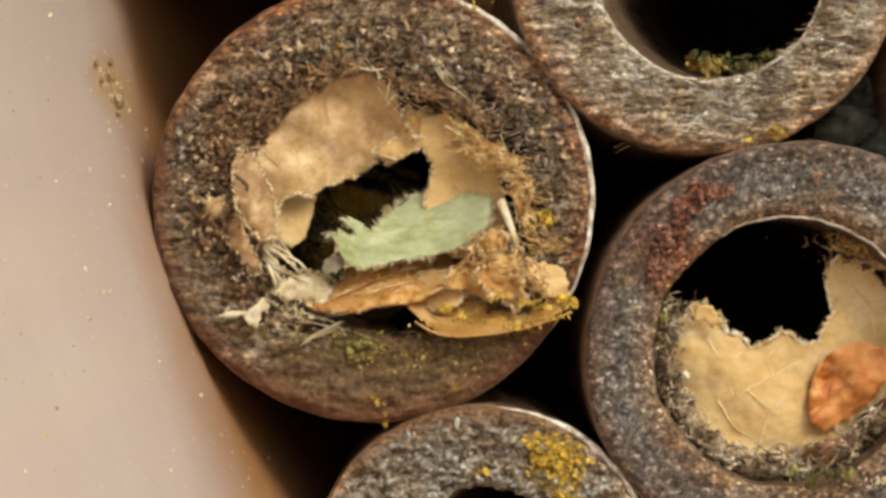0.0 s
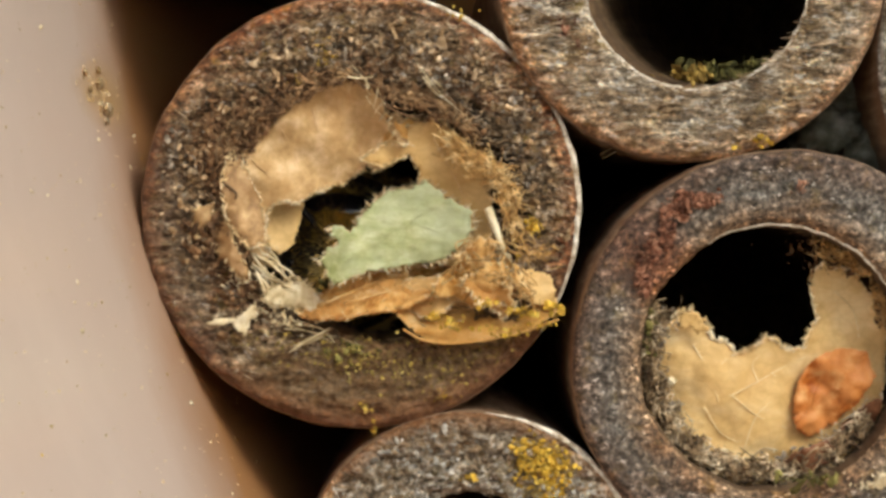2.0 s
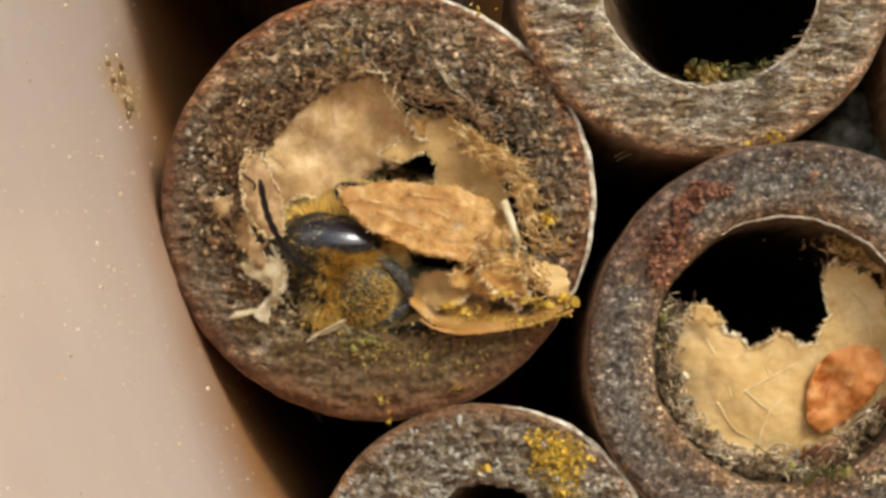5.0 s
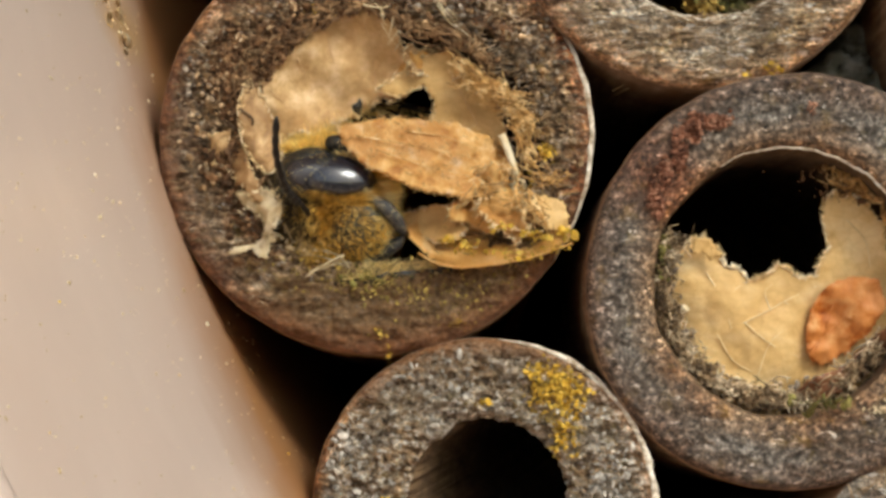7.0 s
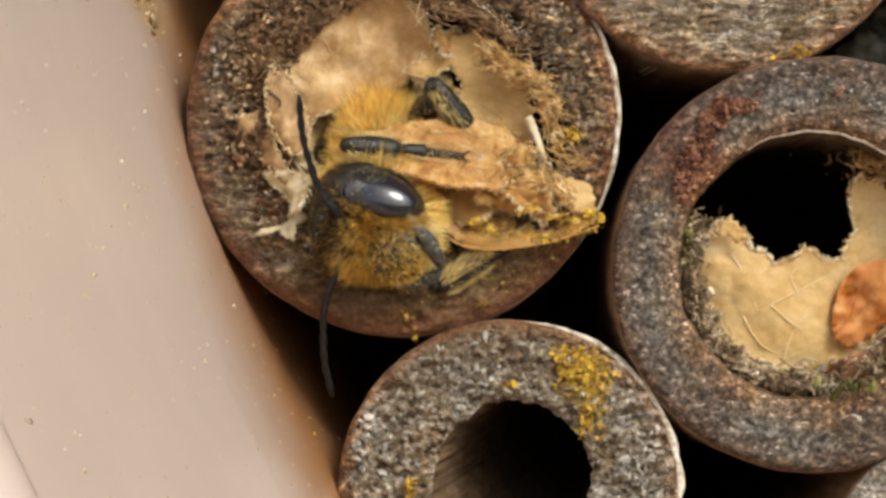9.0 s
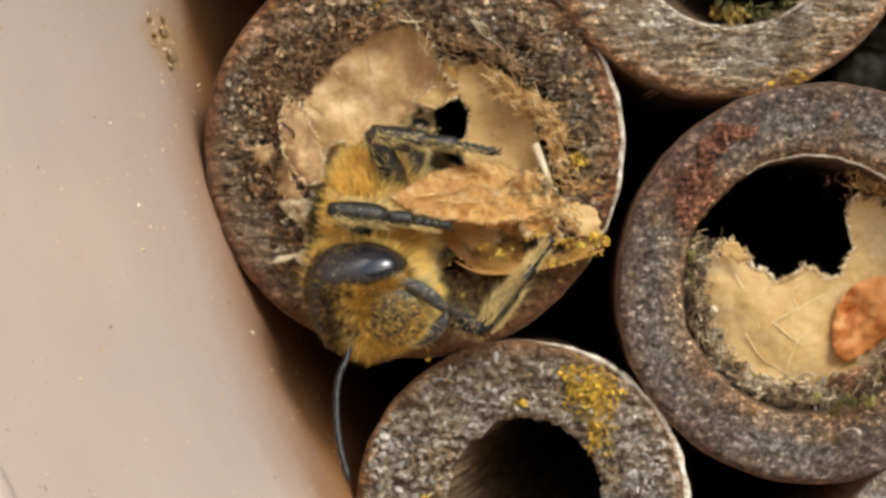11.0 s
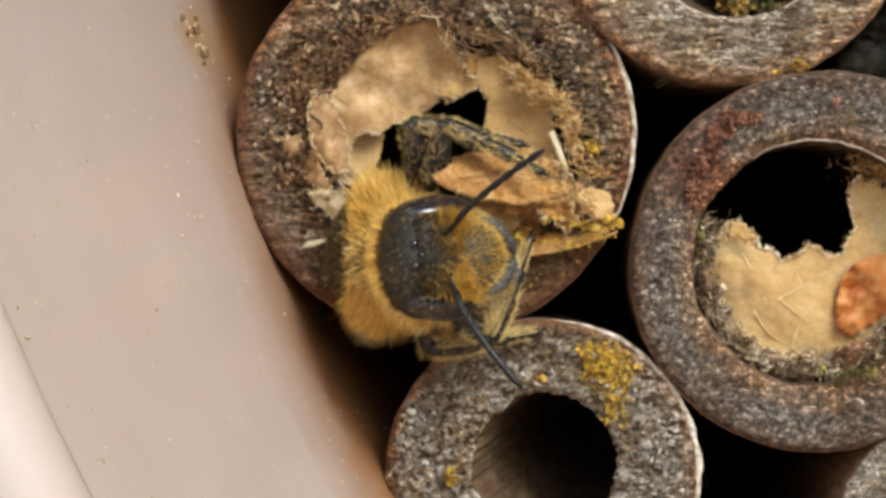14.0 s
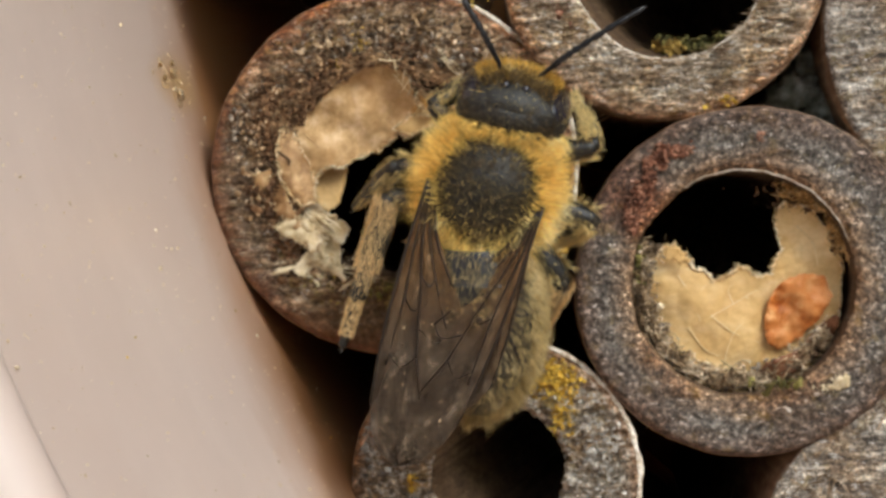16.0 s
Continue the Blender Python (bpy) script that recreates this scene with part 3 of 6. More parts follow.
# ---- canes ----
def cane(cx, cz, R, bore, r, y0, tilt, face, label, seed, relief=0.12, squash=(1, 1), opening=None, rough_hole=0.02, length=74, edges=(), lean=(0.0, 0.0)):
    """A hollow cane along y: end face, skin and hollow. bore: its hollow's centre; tilt: how far the cut leans back per mm of height."""
    tube = tagged(new("bamboo_cane"), label, "bamboo cane", "hollow canes packed in the pot")
    tube.location = mm(cx, y0, cz)
    n, m = 420, 46
    outer, inner = [], []
    for i in range(n):
        a = 2 * math.pi * i / n
        c, s = math.cos(a), math.sin(a)
        ro = R * (1 + 0.010 * fbm(c, seed, s, 1.2) + 0.006 * fbm(c, seed, s, 7))
        outer.append((ro * c * squash[0], ro * s * squash[1]))
        ri = r * (1 + rough_hole * fbm(c, seed + 3, s, 2.2) + rough_hole * 0.6 * fbm(c, seed + 3, s, 9))
        if opening:
            inner.append((opening[0] + opening[2] * (ri / r) * c, opening[1] + opening[3] * (ri / r) * s))
        else:
            inner.append((bore[0] - cx + ri * c, bore[1] - cz + ri * s))
    V = []
    for k in range(m + 1):
        f = k / m
        for i in range(n):
            x, z = outer[i][0] * (1 - f) + inner[i][0] * f, outer[i][1] * (1 - f) + inner[i][1] * f
            w = abs(R - r)
            e1, e2 = max(0, 1 - f * w / 0.3), max(0, 1 - (1 - f) * w / 0.35)
            y = tilt * z + 0.28 * e1 ** 2 + 0.3 * e2 ** 2
            y += relief * (fbm(x * 0.5, seed, z * 1.4, 1.3, 4) + 0.55 * fbm(x, seed + 1, z, 4.5, 3) + 0.5 * (0.35 - abs(fbm(x * 0.6, seed + 2, z, 3.2, 4)))) * (1 - e1 * 0.6)
            V.append((x, y, z))
    # pale worn rim arcs; the outer, sunward ones also paint a bright light line
    for f, a0, a1 in edges:
        ring = V[:n] if f == 0 else V[-n:]
        VV, FF = [], []
        at = [k % n for k in range(int(a0 / 360 * n), int(a1 / 360 * n) + 1)]
        swell = [min(1, 4 * k / len(at), 4 * (len(at) - k) / len(at) + 0.05) for k in range(len(at))]
        rod(VV, FF, [(ring[k][0] * (1.003 if f == 0 else 1), ring[k][1] - 0.02, ring[k][2] * (1.003 if f == 0 else 1)) for k in at],
            [(0.015 + (0.055 if f else 0.14) * g) * (0.65 + 0.6 * abs(fbm(k * 0.06, seed, 0, 1))) for k, g in enumerate(swell)], 6)
        part("worn_lit_edge", (VV, FF), PALE_RIM, tube, "pale worn edge of the cane, with bright rim light painted in")
    part("end_face", (V, list(reversed(quads(n, m)))), face, tube)
    rim = V[:n]
    V2 = []
    for q, g in ((0.0, 1.0), (0.5, 1.006), (2, 1.006), (6, 1.0), (18, 1.0), (40, 1.0), (length, 1.0)):
        V2 += [(x * g, (y if q == 0 else q + tilt * z), z * g) for x, y, z in rim]
    part("cane_skin", (V2, quads(n, 6)), BARK, tube)
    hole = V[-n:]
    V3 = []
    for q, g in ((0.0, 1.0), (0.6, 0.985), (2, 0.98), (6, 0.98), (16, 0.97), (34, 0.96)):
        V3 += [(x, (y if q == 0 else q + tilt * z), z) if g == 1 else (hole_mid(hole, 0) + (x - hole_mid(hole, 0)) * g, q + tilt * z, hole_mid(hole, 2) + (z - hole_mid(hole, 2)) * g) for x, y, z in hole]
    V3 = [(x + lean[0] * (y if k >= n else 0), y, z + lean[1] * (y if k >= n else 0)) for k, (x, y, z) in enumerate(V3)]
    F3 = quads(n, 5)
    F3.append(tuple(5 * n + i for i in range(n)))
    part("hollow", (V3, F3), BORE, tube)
    return tube


def loose_fibres(tube, cx, cz, ring, count, along, seed, material, lift=0.0, size=1.0, above=-99.0):
    """Short torn fibres that lie on a cane's cut end."""
    rnd = random.Random(seed)
    V, F = [], []
    while count:
        x, z = rnd.uniform(-ring[1], ring[1]), rnd.uniform(-ring[1], ring[1])
        if not ring[0] < math.hypot(x, z) < ring[1] or z - 0.25 * x < above + rnd.gauss(0, 0.5):
            continue
        count -= 1
        a = rnd.gauss(0, along)
        l = rnd.uniform(0.12, 0.45) * size
        d = Vector((math.cos(a) * l, rnd.uniform(-0.08, 0.05), math.sin(a) * l))
        p = Vector((x, lift + rnd.uniform(-0.14, 0.08), z))
        r = rnd.uniform(0.018, 0.045) * size
        rod(V, F, [p - d, p + Vector((0, rnd.uniform(-0.08, 0.02), 0)), p + d], [r * 0.5, r, r * 0.4], 4)
    ob = part("fibre_nap", (V, F), material, tube, "loose torn fibres on the cut end", at=(cx * 0, 0, 0))
    ob["kind"] = "stuff"


def hole_mid(ring, axis):
    return (max(p[axis] for p in ring) + min(p[axis] for p in ring)) / 2


wide_cane = cane(-0.12, 0.28, 7.2, (0, 0), 4.8, 0.3, 0.0, BROWN_FACE, "wide weathered brown cane with a torn leaf nest inside", 3, 0.25, (1.0, 1.0), opening=(0.57, -0.03, 5.05, 4.35), rough_hole=0.05, edges=((0.0, -35, 88),))
streaked_cane = cane(10.8, 8.28, 6.42, (11.0, 8.05), 3.8, -0.3, -0.02, STREAK_FACE, "streaked grey-brown cane with an empty hollow and moss", 11, 0.17, edges=((1.0, 180, 380),), lean=(0.16, 0.05))
cane(13.7, -4.64, 6.84, (13.42, -4.62), 4.4, -0.9, -0.17, GREY_FACE, "grey-brown cane sealed with a torn cream leaf", 21, 0.1, edges=((1.0, 20, 120),))
bleached_cane = cane(3.47, -12.1, 5.67, (3.6, -11.75), 2.63, 0.1, 0.0, PALE_FACE, "bleached rough cane with a yellow lichen patch", 31, 0.36, rough_hole=0.05, edges=((0.0, -60, 85),), lean=(0.25, 0.12))
edge_cane = cane(25.1, 5.0, 8.1, (25.1, 5.0), 4.6, 0.0, 0.0, DULL_FACE, "streaked grey-brown cane at the edge of the bundle", 41, 0.1)
low_cane = cane(20.5, -16.1, 6.9, (20.7, -16.3), 3.2, 0.3, 0.0, DULL_FACE, "brown cane with a mossy cut end, low in the bundle", 51, 0.14)
# two canes out of view, added to keep stray light out of the gaps
cane(-2.6, 15.4, 6.4, (-2.6, 15.4), 3.8, 0.0, 0.0, DULL_FACE, "grey-brown cane added unseen in the upper row to shade the gap", 61, 0.1)
cane(9.0, -22.3, 5.9, (9.0, -22.3), 3.2, 0.0, 0.0, DULL_FACE, "grey-brown cane added unseen in the bottom row to shade the gap", 66, 0.1)
NAP = stuff_mat("fibre_nap", [(0.34, (0.09, 0.055, 0.027)), (0.48, (0.24, 0.16, 0.088)), (0.58, (0.39, 0.29, 0.19)), (0.68, (0.68, 0.58, 0.45))], 1.2, None, rough=0.6, bump=0, island=0.6)
PALE_NAP = stuff_mat("pale_fibre_nap", [(0.34, (0.075, 0.048, 0.027)), (0.48, (0.25, 0.19, 0.125)), (0.58, (0.5, 0.43, 0.34)), (0.68, (0.86, 0.82, 0.74))], 1.2, None, rough=0.55, bump=0, island=0.6)
loose_fibres(wide_cane, 0, 0, (4.3, 6.9), 2400, 0.5, 71, NAP, 0.05, 0.75, -3.9)
loose_fibres(streaked_cane, 0, 0, (4.0, 6.1), 1500, 0.25, 72, NAP, 0.02, 0.9)
loose_fibres(edge_cane, 0, 0, (4.8, 7.9), 900, 0.3, 73, NAP, 0.02, 0.9)
loose_fibres(bleached_cane, 0, 0, (3.1, 5.45), 3200, 3.0, 74, PALE_NAP, 0.08, 0.55)
loose_fibres(low_cane, 0, 0, (3.5, 6.7), 900, 1.0, 75, NAP, 0.03)


# ---- nest pieces in the wide cane ----
def bowl(base, dip):
    return lambda x, z: base + dip * max(0.0, 1 - ((x - 0.7) / 5.0) ** 2 - ((z + 0.1) / 4.6) ** 2)


def leaf(name, poly, depth, material, label, category="leaf piece", group="", **kw):
    torn = kw.pop("torn", 0)
    ob = part(name, sheet(poly, depth, **kw), material, at=kw.get("pivot"))
    if torn:
        fray(ob, poly, depth, kw["seed"], torn, kw.get("jag", 0.08))
    return tagged(ob, label, category, group)


def fray(ob, poly, depth, seed, count, jag):
    """Pale shreds that stand up along a leaf piece's torn edge."""
    rnd = random.Random(seed + 300)
    V, F = [], []
    edge = jagged(poly, jag, seed)
    for _ in range(count):
        i = rnd.randrange(len(edge))
        (x1, z1), (x2, z2) = edge[i], edge[(i + 1) % len(edge)]
        f = rnd.random()
        x, z = x1 + (x2 - x1) * f + rnd.gauss(0, 0.03), z1 + (z2 - z1) * f + rnd.gauss(0, 0.03)
        along = Vector((x2 - x1, 0, z2 - z1)).normalized()
        p = Vector((x, depth(x, z) - 0.02, z))
        d = along * rnd.uniform(0.08, 0.26) + Vector((rnd.gauss(0, 0.05), -abs(rnd.gauss(0, 0.06)), rnd.gauss(0, 0.05)))
        r = rnd.uniform(0.012, 0.034)
        rod(V, F, [p - d / 2, p + Vector((0, -0.03, 0)), p + d / 2], [r * 0.4, r, r * 0.3], 5)
    part("torn_edge", (V, F), EDGE_PITH, ob, "pale frayed edge")


leaf("leaf_lining", [(-5.10, 1.95), (-4.26, 2.99), (-2.85, 3.64), (-1.91, 4.43), (-0.50, 4.81), (0.44, 4.39), (0.78, 3.27), (0.91, 2.42), (0.48, 1.54), (0.10, 1.76), (-0.22, 1.54), (-0.73, 1.11), (-1.25, 0.98), (-1.72, 0.86), (-2.15, 0.45), (-2.60, 0.56), (-3.04, 0.41), (-3.28, -0.02), (-3.32, -0.58), (-3.13, -1.24), (-3.45, -1.85), (-3.85, -1.2), (-4.15, 0.02), (-4.6, 0.9)],
     lambda x, z: bowl(0.3, 1.3)(x, z) + 0.14 * math.sin(1.6 * x + 2.6 * z) + 0.07 * math.sin(3.1 * x - 1.7 * z) + 0.16 * abs(math.sin(2.1 * x - 0.5 * z)), TAN_LEAF, "dry tan leaf lining with a torn lower edge", torn=420, seed=4, wrinkle=0.12, jag=0.07)
leaf("leaf_lining", [(-0.14, 1.97), (0.62, 2.44), (1.37, 3.01), (2.51, 3.29), (3.45, 2.44), (4.21, 1.12), (4.24, -0.49), (4.11, -1.43), (3.45, -1.66), (2.51, -1.52), (1.94, -0.86), (1.56, 0.08), (1.75, 0.84), (1.90, 1.55), (1.47, 2.12), (1.03, 1.87), (0.62, 1.69)],
     bowl(0.35, 0.7), CREAM_LEAF, "smooth cream leaf lining beside the torn hole", torn=300, seed=7, wrinkle=0.1, jag=0.06)
leaf("leaf_lining", [(-3.44, -0.01), (-3.08, 0.56), (-2.42, 0.69), (-2.00, 0.50), (-2.19, -0.20), (-2.38, -0.86), (-2.80, -1.24), (-3.22, -1.05)],
     bowl(1.2, 1.2), CREAM_LEAF, "cream leaf layer behind a round notch", seed=9, wrinkle=0.06, jag=0.03)
leaf("curled_leaf", [(0.44, 2.32), (0.70, 3.5), (1.25, 3.1), (1.76, 3.45), (2.50, 3.1), (3.07, 2.50), (2.50, 2.28), (1.94, 2.69), (1.53, 2.32), (1.01, 2.50)],
     lambda x, z: 1.0 + 0.5 * math.sin(x * 4) * 0.7, AMBER_LEAF, "curled brown leaf shred under the crack", torn=120, seed=12, wrinkle=0.2)
leaf("bark_flake", [(0.36, 4.26), (1.18, 4.48), (2.49, 4.25), (3.46, 3.55), (3.80, 2.75), (3.40, 2.85), (2.55, 3.5), (1.55, 3.8), (0.88, 3.86)],
     lambda x, z: 0.55 + 0.15 * math.sin(x * 3 + z * 2), stuff_mat("brown_bark_flake", [(0.34, (0.07, 0.035, 0.014)), (0.5, (0.22, 0.12, 0.05)), (0.66, (0.44, 0.29, 0.15))], 2.2, (0.14, 0.075, 0.032), (0.4, 1, 1), 0.8, 0.14),
     "rough brown bark flake above the crack", "bark piece", seed=41, wrinkle=0.3, jag=0.12)
def pocket_rim(x):
    """Height of the pocket's lower fold."""
    return -4.12 + 0.055 * max(0.0, x - 2.6) ** 2 + 0.28 * max(0.0, 2.6 - x) ** 2


def pocket_depth(x, z):
    up = max(0.0, z - pocket_rim(x))
    return -0.6 + 1.9 * (1 - math.exp(-1.1 * up)) + 0.1 * math.sin(2.3 * x + 1.1 * z) + 0.07 * math.sin(4.1 * x - 2.0 * z)


pocket = leaf("leaf_pocket", [(0.9, -2.7), (1.54, -2.18), (2.66, -2.0), (3.59, -1.9), (4.52, -1.9), (5.27, -1.88), (6.20, -2.0), (6.44, -2.66), (6.4, -3.1), (5.64, -3.56), (4.52, -3.88), (3.40, -4.07), (2.56, -4.13), (2.00, -3.95), (1.5, -3.6), (1.0, -3.1)],
              pocket_depth, POCKET_LEAF, "amber leaf folded into a glowing pocket, dusted with lichen", seed=15, wrinkle=0.12, thick=0.1, jag=0.05)
V, F = [], []
rim_line = arc([(x, -0.66, pocket_rim(x) + 0.02) for x in (1.3, 1.9, 2.6, 3.4, 4.3, 5.2, 5.9, 6.4)], 40)
rod(V, F, rim_line, [0.035 + 0.035 * abs(fbm(k * 0.21, 3, 1, 1)) for k in range(41)], 7)
part("fold", (V, F), POCKET_LEAF, pocket, "rolled lower lip of the pocket")
leaf("leaf_tongue", [(0.1, -2.55), (0.9, -2.22), (2.0, -1.95), (3.0, -1.9), (3.2, -2.6), (2.7, -3.1), (2.0, -3.25), (1.1, -2.95)],
     lambda x, z: 0.95 - 0.3 * x + 0.25 * math.sin(2.2 * z), CREAM_LEAF, "pale leaf tongue at the pocket's mouth", torn=120, seed=20, wrinkle=0.2, thick=0.08, jag=0.07)
leaf("leaf_scrap", [(4.95, -1.85), (5.47, -1.70), (6.15, -1.85), (6.35, -2.6), (6.15, -2.95), (5.6, -2.8), (5.1, -2.6)],
     lambda x, z: -0.15 + 0.12 * math.sin(2.5 * x + z), CREAM_LEAF, "small cream leaf scrap at the cane's rim", seed=16, wrinkle=0.2)
leaf("leaf_fold", [(2.16, -2.45), (2.53, -2.0), (3.10, -1.62), (3.28, -0.98), (3.80, -0.62), (4.35, -0.9), (4.85, -1.5), (5.15, -2.2), (5.0, -2.9), (4.40, -2.75), (3.7, -2.95), (2.9, -2.6)],
     lambda x, z: -0.25 + 0.3 * math.sin(x * 3.2 + z) + 0.2 * math.sin(z * 5 - x), AMBER_LEAF, "crumpled amber leaf fold over the pocket", torn=200, seed=17, wrinkle=0.35, thick=0.08, jag=0.12)
leaf("leaf_fold", [(3.2, -2.0), (3.7, -1.75), (4.3, -1.95), (4.75, -2.3), (4.95, -2.9), (4.55, -3.3), (4.2, -2.9), (3.75, -2.75), (3.4, -2.45)],
     lambda x, z: -0.6 + 0.25 * math.sin(x * 4.5 + 2 * z) + 0.12 * math.cos(z * 6), BROWN_LEAF, "torn brown leaf shred curling over the pocket", torn=160, seed=19, wrinkle=0.3, thick=0.08, jag=0.14)


def fibres(name, runs, material, label, category, seed, r=0.05, piece=1.0):
    rnd = random.Random(seed)
    V, F = [], []
    for a, b, count, spread, arch in runs:
        for _ in range(count):
            p = [Vector(a) + Vector([rnd.gauss(0, spread) for _ in range(3)]), Vector(b) + Vector([rnd.gauss(0, spread) for _ in range(3)])]
            if piece < 1:
                at, run = p[0].lerp(p[1], rnd.random()), (p[1] - p[0]) * piece * rnd.uniform(0.4, 1)
                run += Vector([rnd.gauss(0, 0.5 * run.length) for _ in range(3)])
                p = [at - run / 2, at + run / 2]
            mid = (p[0] + p[1]) / 2 + Vector([rnd.gauss(0, arch), -abs(rnd.gauss(0, arch)), rnd.gauss(0, arch)])
            s = r * rnd.uniform(0.5, 1.4)
            rod(V, F, arc([p[0], mid, p[1]], 7), [s, s * 1.1, s, s, s * 0.9, s * 0.8, s * 0.7, s * 0.4], 5)
    return tagged(part(name, (V, F), material), label, category, kind="stuff")


def ribs(ob, runs, depth, material, pivot=(0, 0, 0), r=0.035, name="leaf_vein"):
    """Veins on a leaf piece, each an object under it."""
    for run in runs:
        V, F = [], []
        pts = arc([(x - pivot[0], depth(x, z) - 0.01 - pivot[1], z - pivot[2]) for x, z in run], 12)
        rod(V, F, pts, [r * (1 - 0.6 * k / 12) for k in range(13)], 5)
        part(name, (V, F), material, ob)


def fringe(ob, poly, depth, material, pivot, seed, count=500, length=0.3):
    """Torn fibres that stick out along a leaf piece's edge."""
    rnd = random.Random(seed)
    V, F = [], []
    cx, cz = sum(p[0] for p in poly) / len(poly), sum(p[1] for p in poly) / len(poly)
    for _ in range(count):
        i = rnd.randrange(len(poly))
        (x1, z1), (x2, z2) = poly[i], poly[(i + 1) % len(poly)]
        f = rnd.random()
        x, z = x1 + (x2 - x1) * f, z1 + (z2 - z1) * f
        d = Vector((x - cx, rnd.uniform(-2.5, 1.0), z - cz)).normalized() + Vector([rnd.gauss(0, 0.4) for _ in range(3)])
        hair(V, F, Vector((x - pivot[0], depth(x, z) - pivot[1] + 0.03, z - pivot[2])), d, length * rnd.uniform(0.3, 1.2), 0.05, rnd)
    part("fringe", (V, F), material, ob, "pale torn fibres along the edge")


LINING = [o for o in scene.objects if o.name.startswith("leaf_lining")]
TAN_RIB = stuff_mat("leaf_crease", [(0.34, (0.42, 0.24, 0.1)), (0.66, (0.7, 0.48, 0.25))], 1.5, None, rough=0.6, bump=0.02)
lining_at = lambda x, z: bowl(0.3, 1.3)(x, z) + 0.14 * math.sin(1.6 * x + 2.6 * z) + 0.07 * math.sin(3.1 * x - 1.7 * z) + 0.16 * abs(math.sin(2.1 * x - 0.5 * z))
ribs(LINING[0], [[(-2.75, 2.99), (-2.28, 2.05), (-2.00, 1.20)], [(-1.72, 3.64), (-1.44, 2.61), (-1.16, 1.58)], [(-0.50, 4.21), (-0.22, 3.08), (-0.12, 2.05)], [(-3.69, 1.95), (-3.13, 1.39), (-2.57, 0.73)]], lining_at, TAN_RIB, r=0.022, name="leaf_crease")
ribs(LINING[1], [[(2.32, 2.63), (2.88, 1.59), (3.36, 0.65)], [(2.51, 0.84), (3.26, 0.27), (3.83, -0.68)], [(2.13, 1.40), (2.51, 0.84), (2.79, -0.11)]], bowl(0.35, 0.7), TAN_RIB, r=0.018, name="leaf_crease")
fibres("straw_tangle", [((2.80, 0.00, 2.50), (3.90, -0.10, 1.75), 176, 0.2, 0.10), ((3.61, 0.00, 2.09), (4.75, -0.10, 1.2), 176, 0.22, 0.12), ((4.45, -0.10, 1.16), (5.0, -0.20, 0.42), 176, 0.2, 0.10), ((4.75, -0.10, 0.42), (5.0, -0.20, -0.50), 70, 0.14, 0.08),
                        ((4.45, -0.20, 1.0), (5.27, -0.20, -1.24), 22, 0.2, 0.10), ((3.7, 0.00, -1.9), (4.35, -0.30, -2.4), 54, 0.2, 0.10), ((5.46, -0.10, -1.24), (6.19, -0.20, -1.06), 35, 0.2, 0.08)],
       STRAW, "tangle of dry straw-coloured plant fibres", "plant fibres", 5, 0.015, 0.5)
fibres("straw_tangle", [((3.00, -0.50, -1.41), (4.31, -0.40, -0.84), 34, 0.22, 0.2), ((3.37, -0.50, -1.79), (4.87, -0.40, -2.35), 44, 0.25, 0.22), ((4.87, -0.30, -1.59), (5.52, -0.40, -2.91), 34, 0.2, 0.2)],
       STRAW, "golden chewed fibres matted on the leaf fold", "plant fibres", 45, 0.022, 0.4)
RIM_SHRED = stuff_mat("mashed_pith", [(0.34, (0.07, 0.037, 0.016)), (0.5, (0.18, 0.1, 0.045)), (0.68, (0.4, 0.26, 0.13))], 1.6, None, rough=0.75, bump=0, island=0.6)
fibres("rim_shreds", [((-4.9, 0.05, 1.7), (-4.2, 0.05, 2.85), 110, 0.13, 0.12), ((-4.2, 0.05, 2.85), (-2.85, 0.05, 3.6), 130, 0.13, 0.12), ((-2.85, 0.05, 3.62), (-1.9, 0.05, 4.4), 110, 0.13, 0.12), ((-1.9, 0.05, 4.42), (-0.5, 0.05, 4.78), 110, 0.12, 0.12),
                      ((-0.5, 0.05, 4.78), (0.5, 0.05, 4.35), 70, 0.1, 0.12), ((-4.55, 0.05, 0.9), (-3.9, 0.05, -1.3), 90, 0.13, 0.14), ((0.6, 0.1, 4.1), (2.6, 0.1, 3.5), 70, 0.12, 0.14), ((2.6, 0.1, 3.6), (3.9, 0.1, 2.6), 70, 0.14, 0.14)],
       RIM_SHRED, "brown mashed pith fraying over the leaf lining's edge", "plant fibres", 55, 0.032, 0.35)
fibres("straw_stalk", [((4.12, -0.20, 0.33), (4.62, -0.30, -1.24), 2, 0.04, 0.05)], PITH, "stiff pale straw stalk", "straw", 8, 0.11)
fibres("bark_thread", [((-0.53, -0.20, 5.13), (0.06, -0.20, 4.39), 3, 0.06, 0.15), ((-0.1, -0.15, 4.75), (0.45, 0.05, 3.9), 4, 0.035, 0.06), ((0.42, 0.0, 4.0), (0.9, 0.3, 2.7), 4, 0.035, 0.06), ((2.13, 0.10, 4.68), (3.06, 0.10, 3.57), 4, 0.12, 0.1)],
       PITH, "pale torn bark threads along the crack", "plant fibres", 9, 0.026, 0.95)
# dark rods in place of the shadow inside the two cracks
fibres("crack_shade_splinter", [((0.46, 0.10, 4.31), (3.34, 0.20, 2.74), 5, 0.14, 0.12), ((-4.62, 0.00, 0.05), (-3.70, 0.10, -1.98), 5, 0.1, 0.15)], CRUMB, "dark splinters standing in for the shadow along a split in the cane", "splinters", 10, 0.04, 0.5)

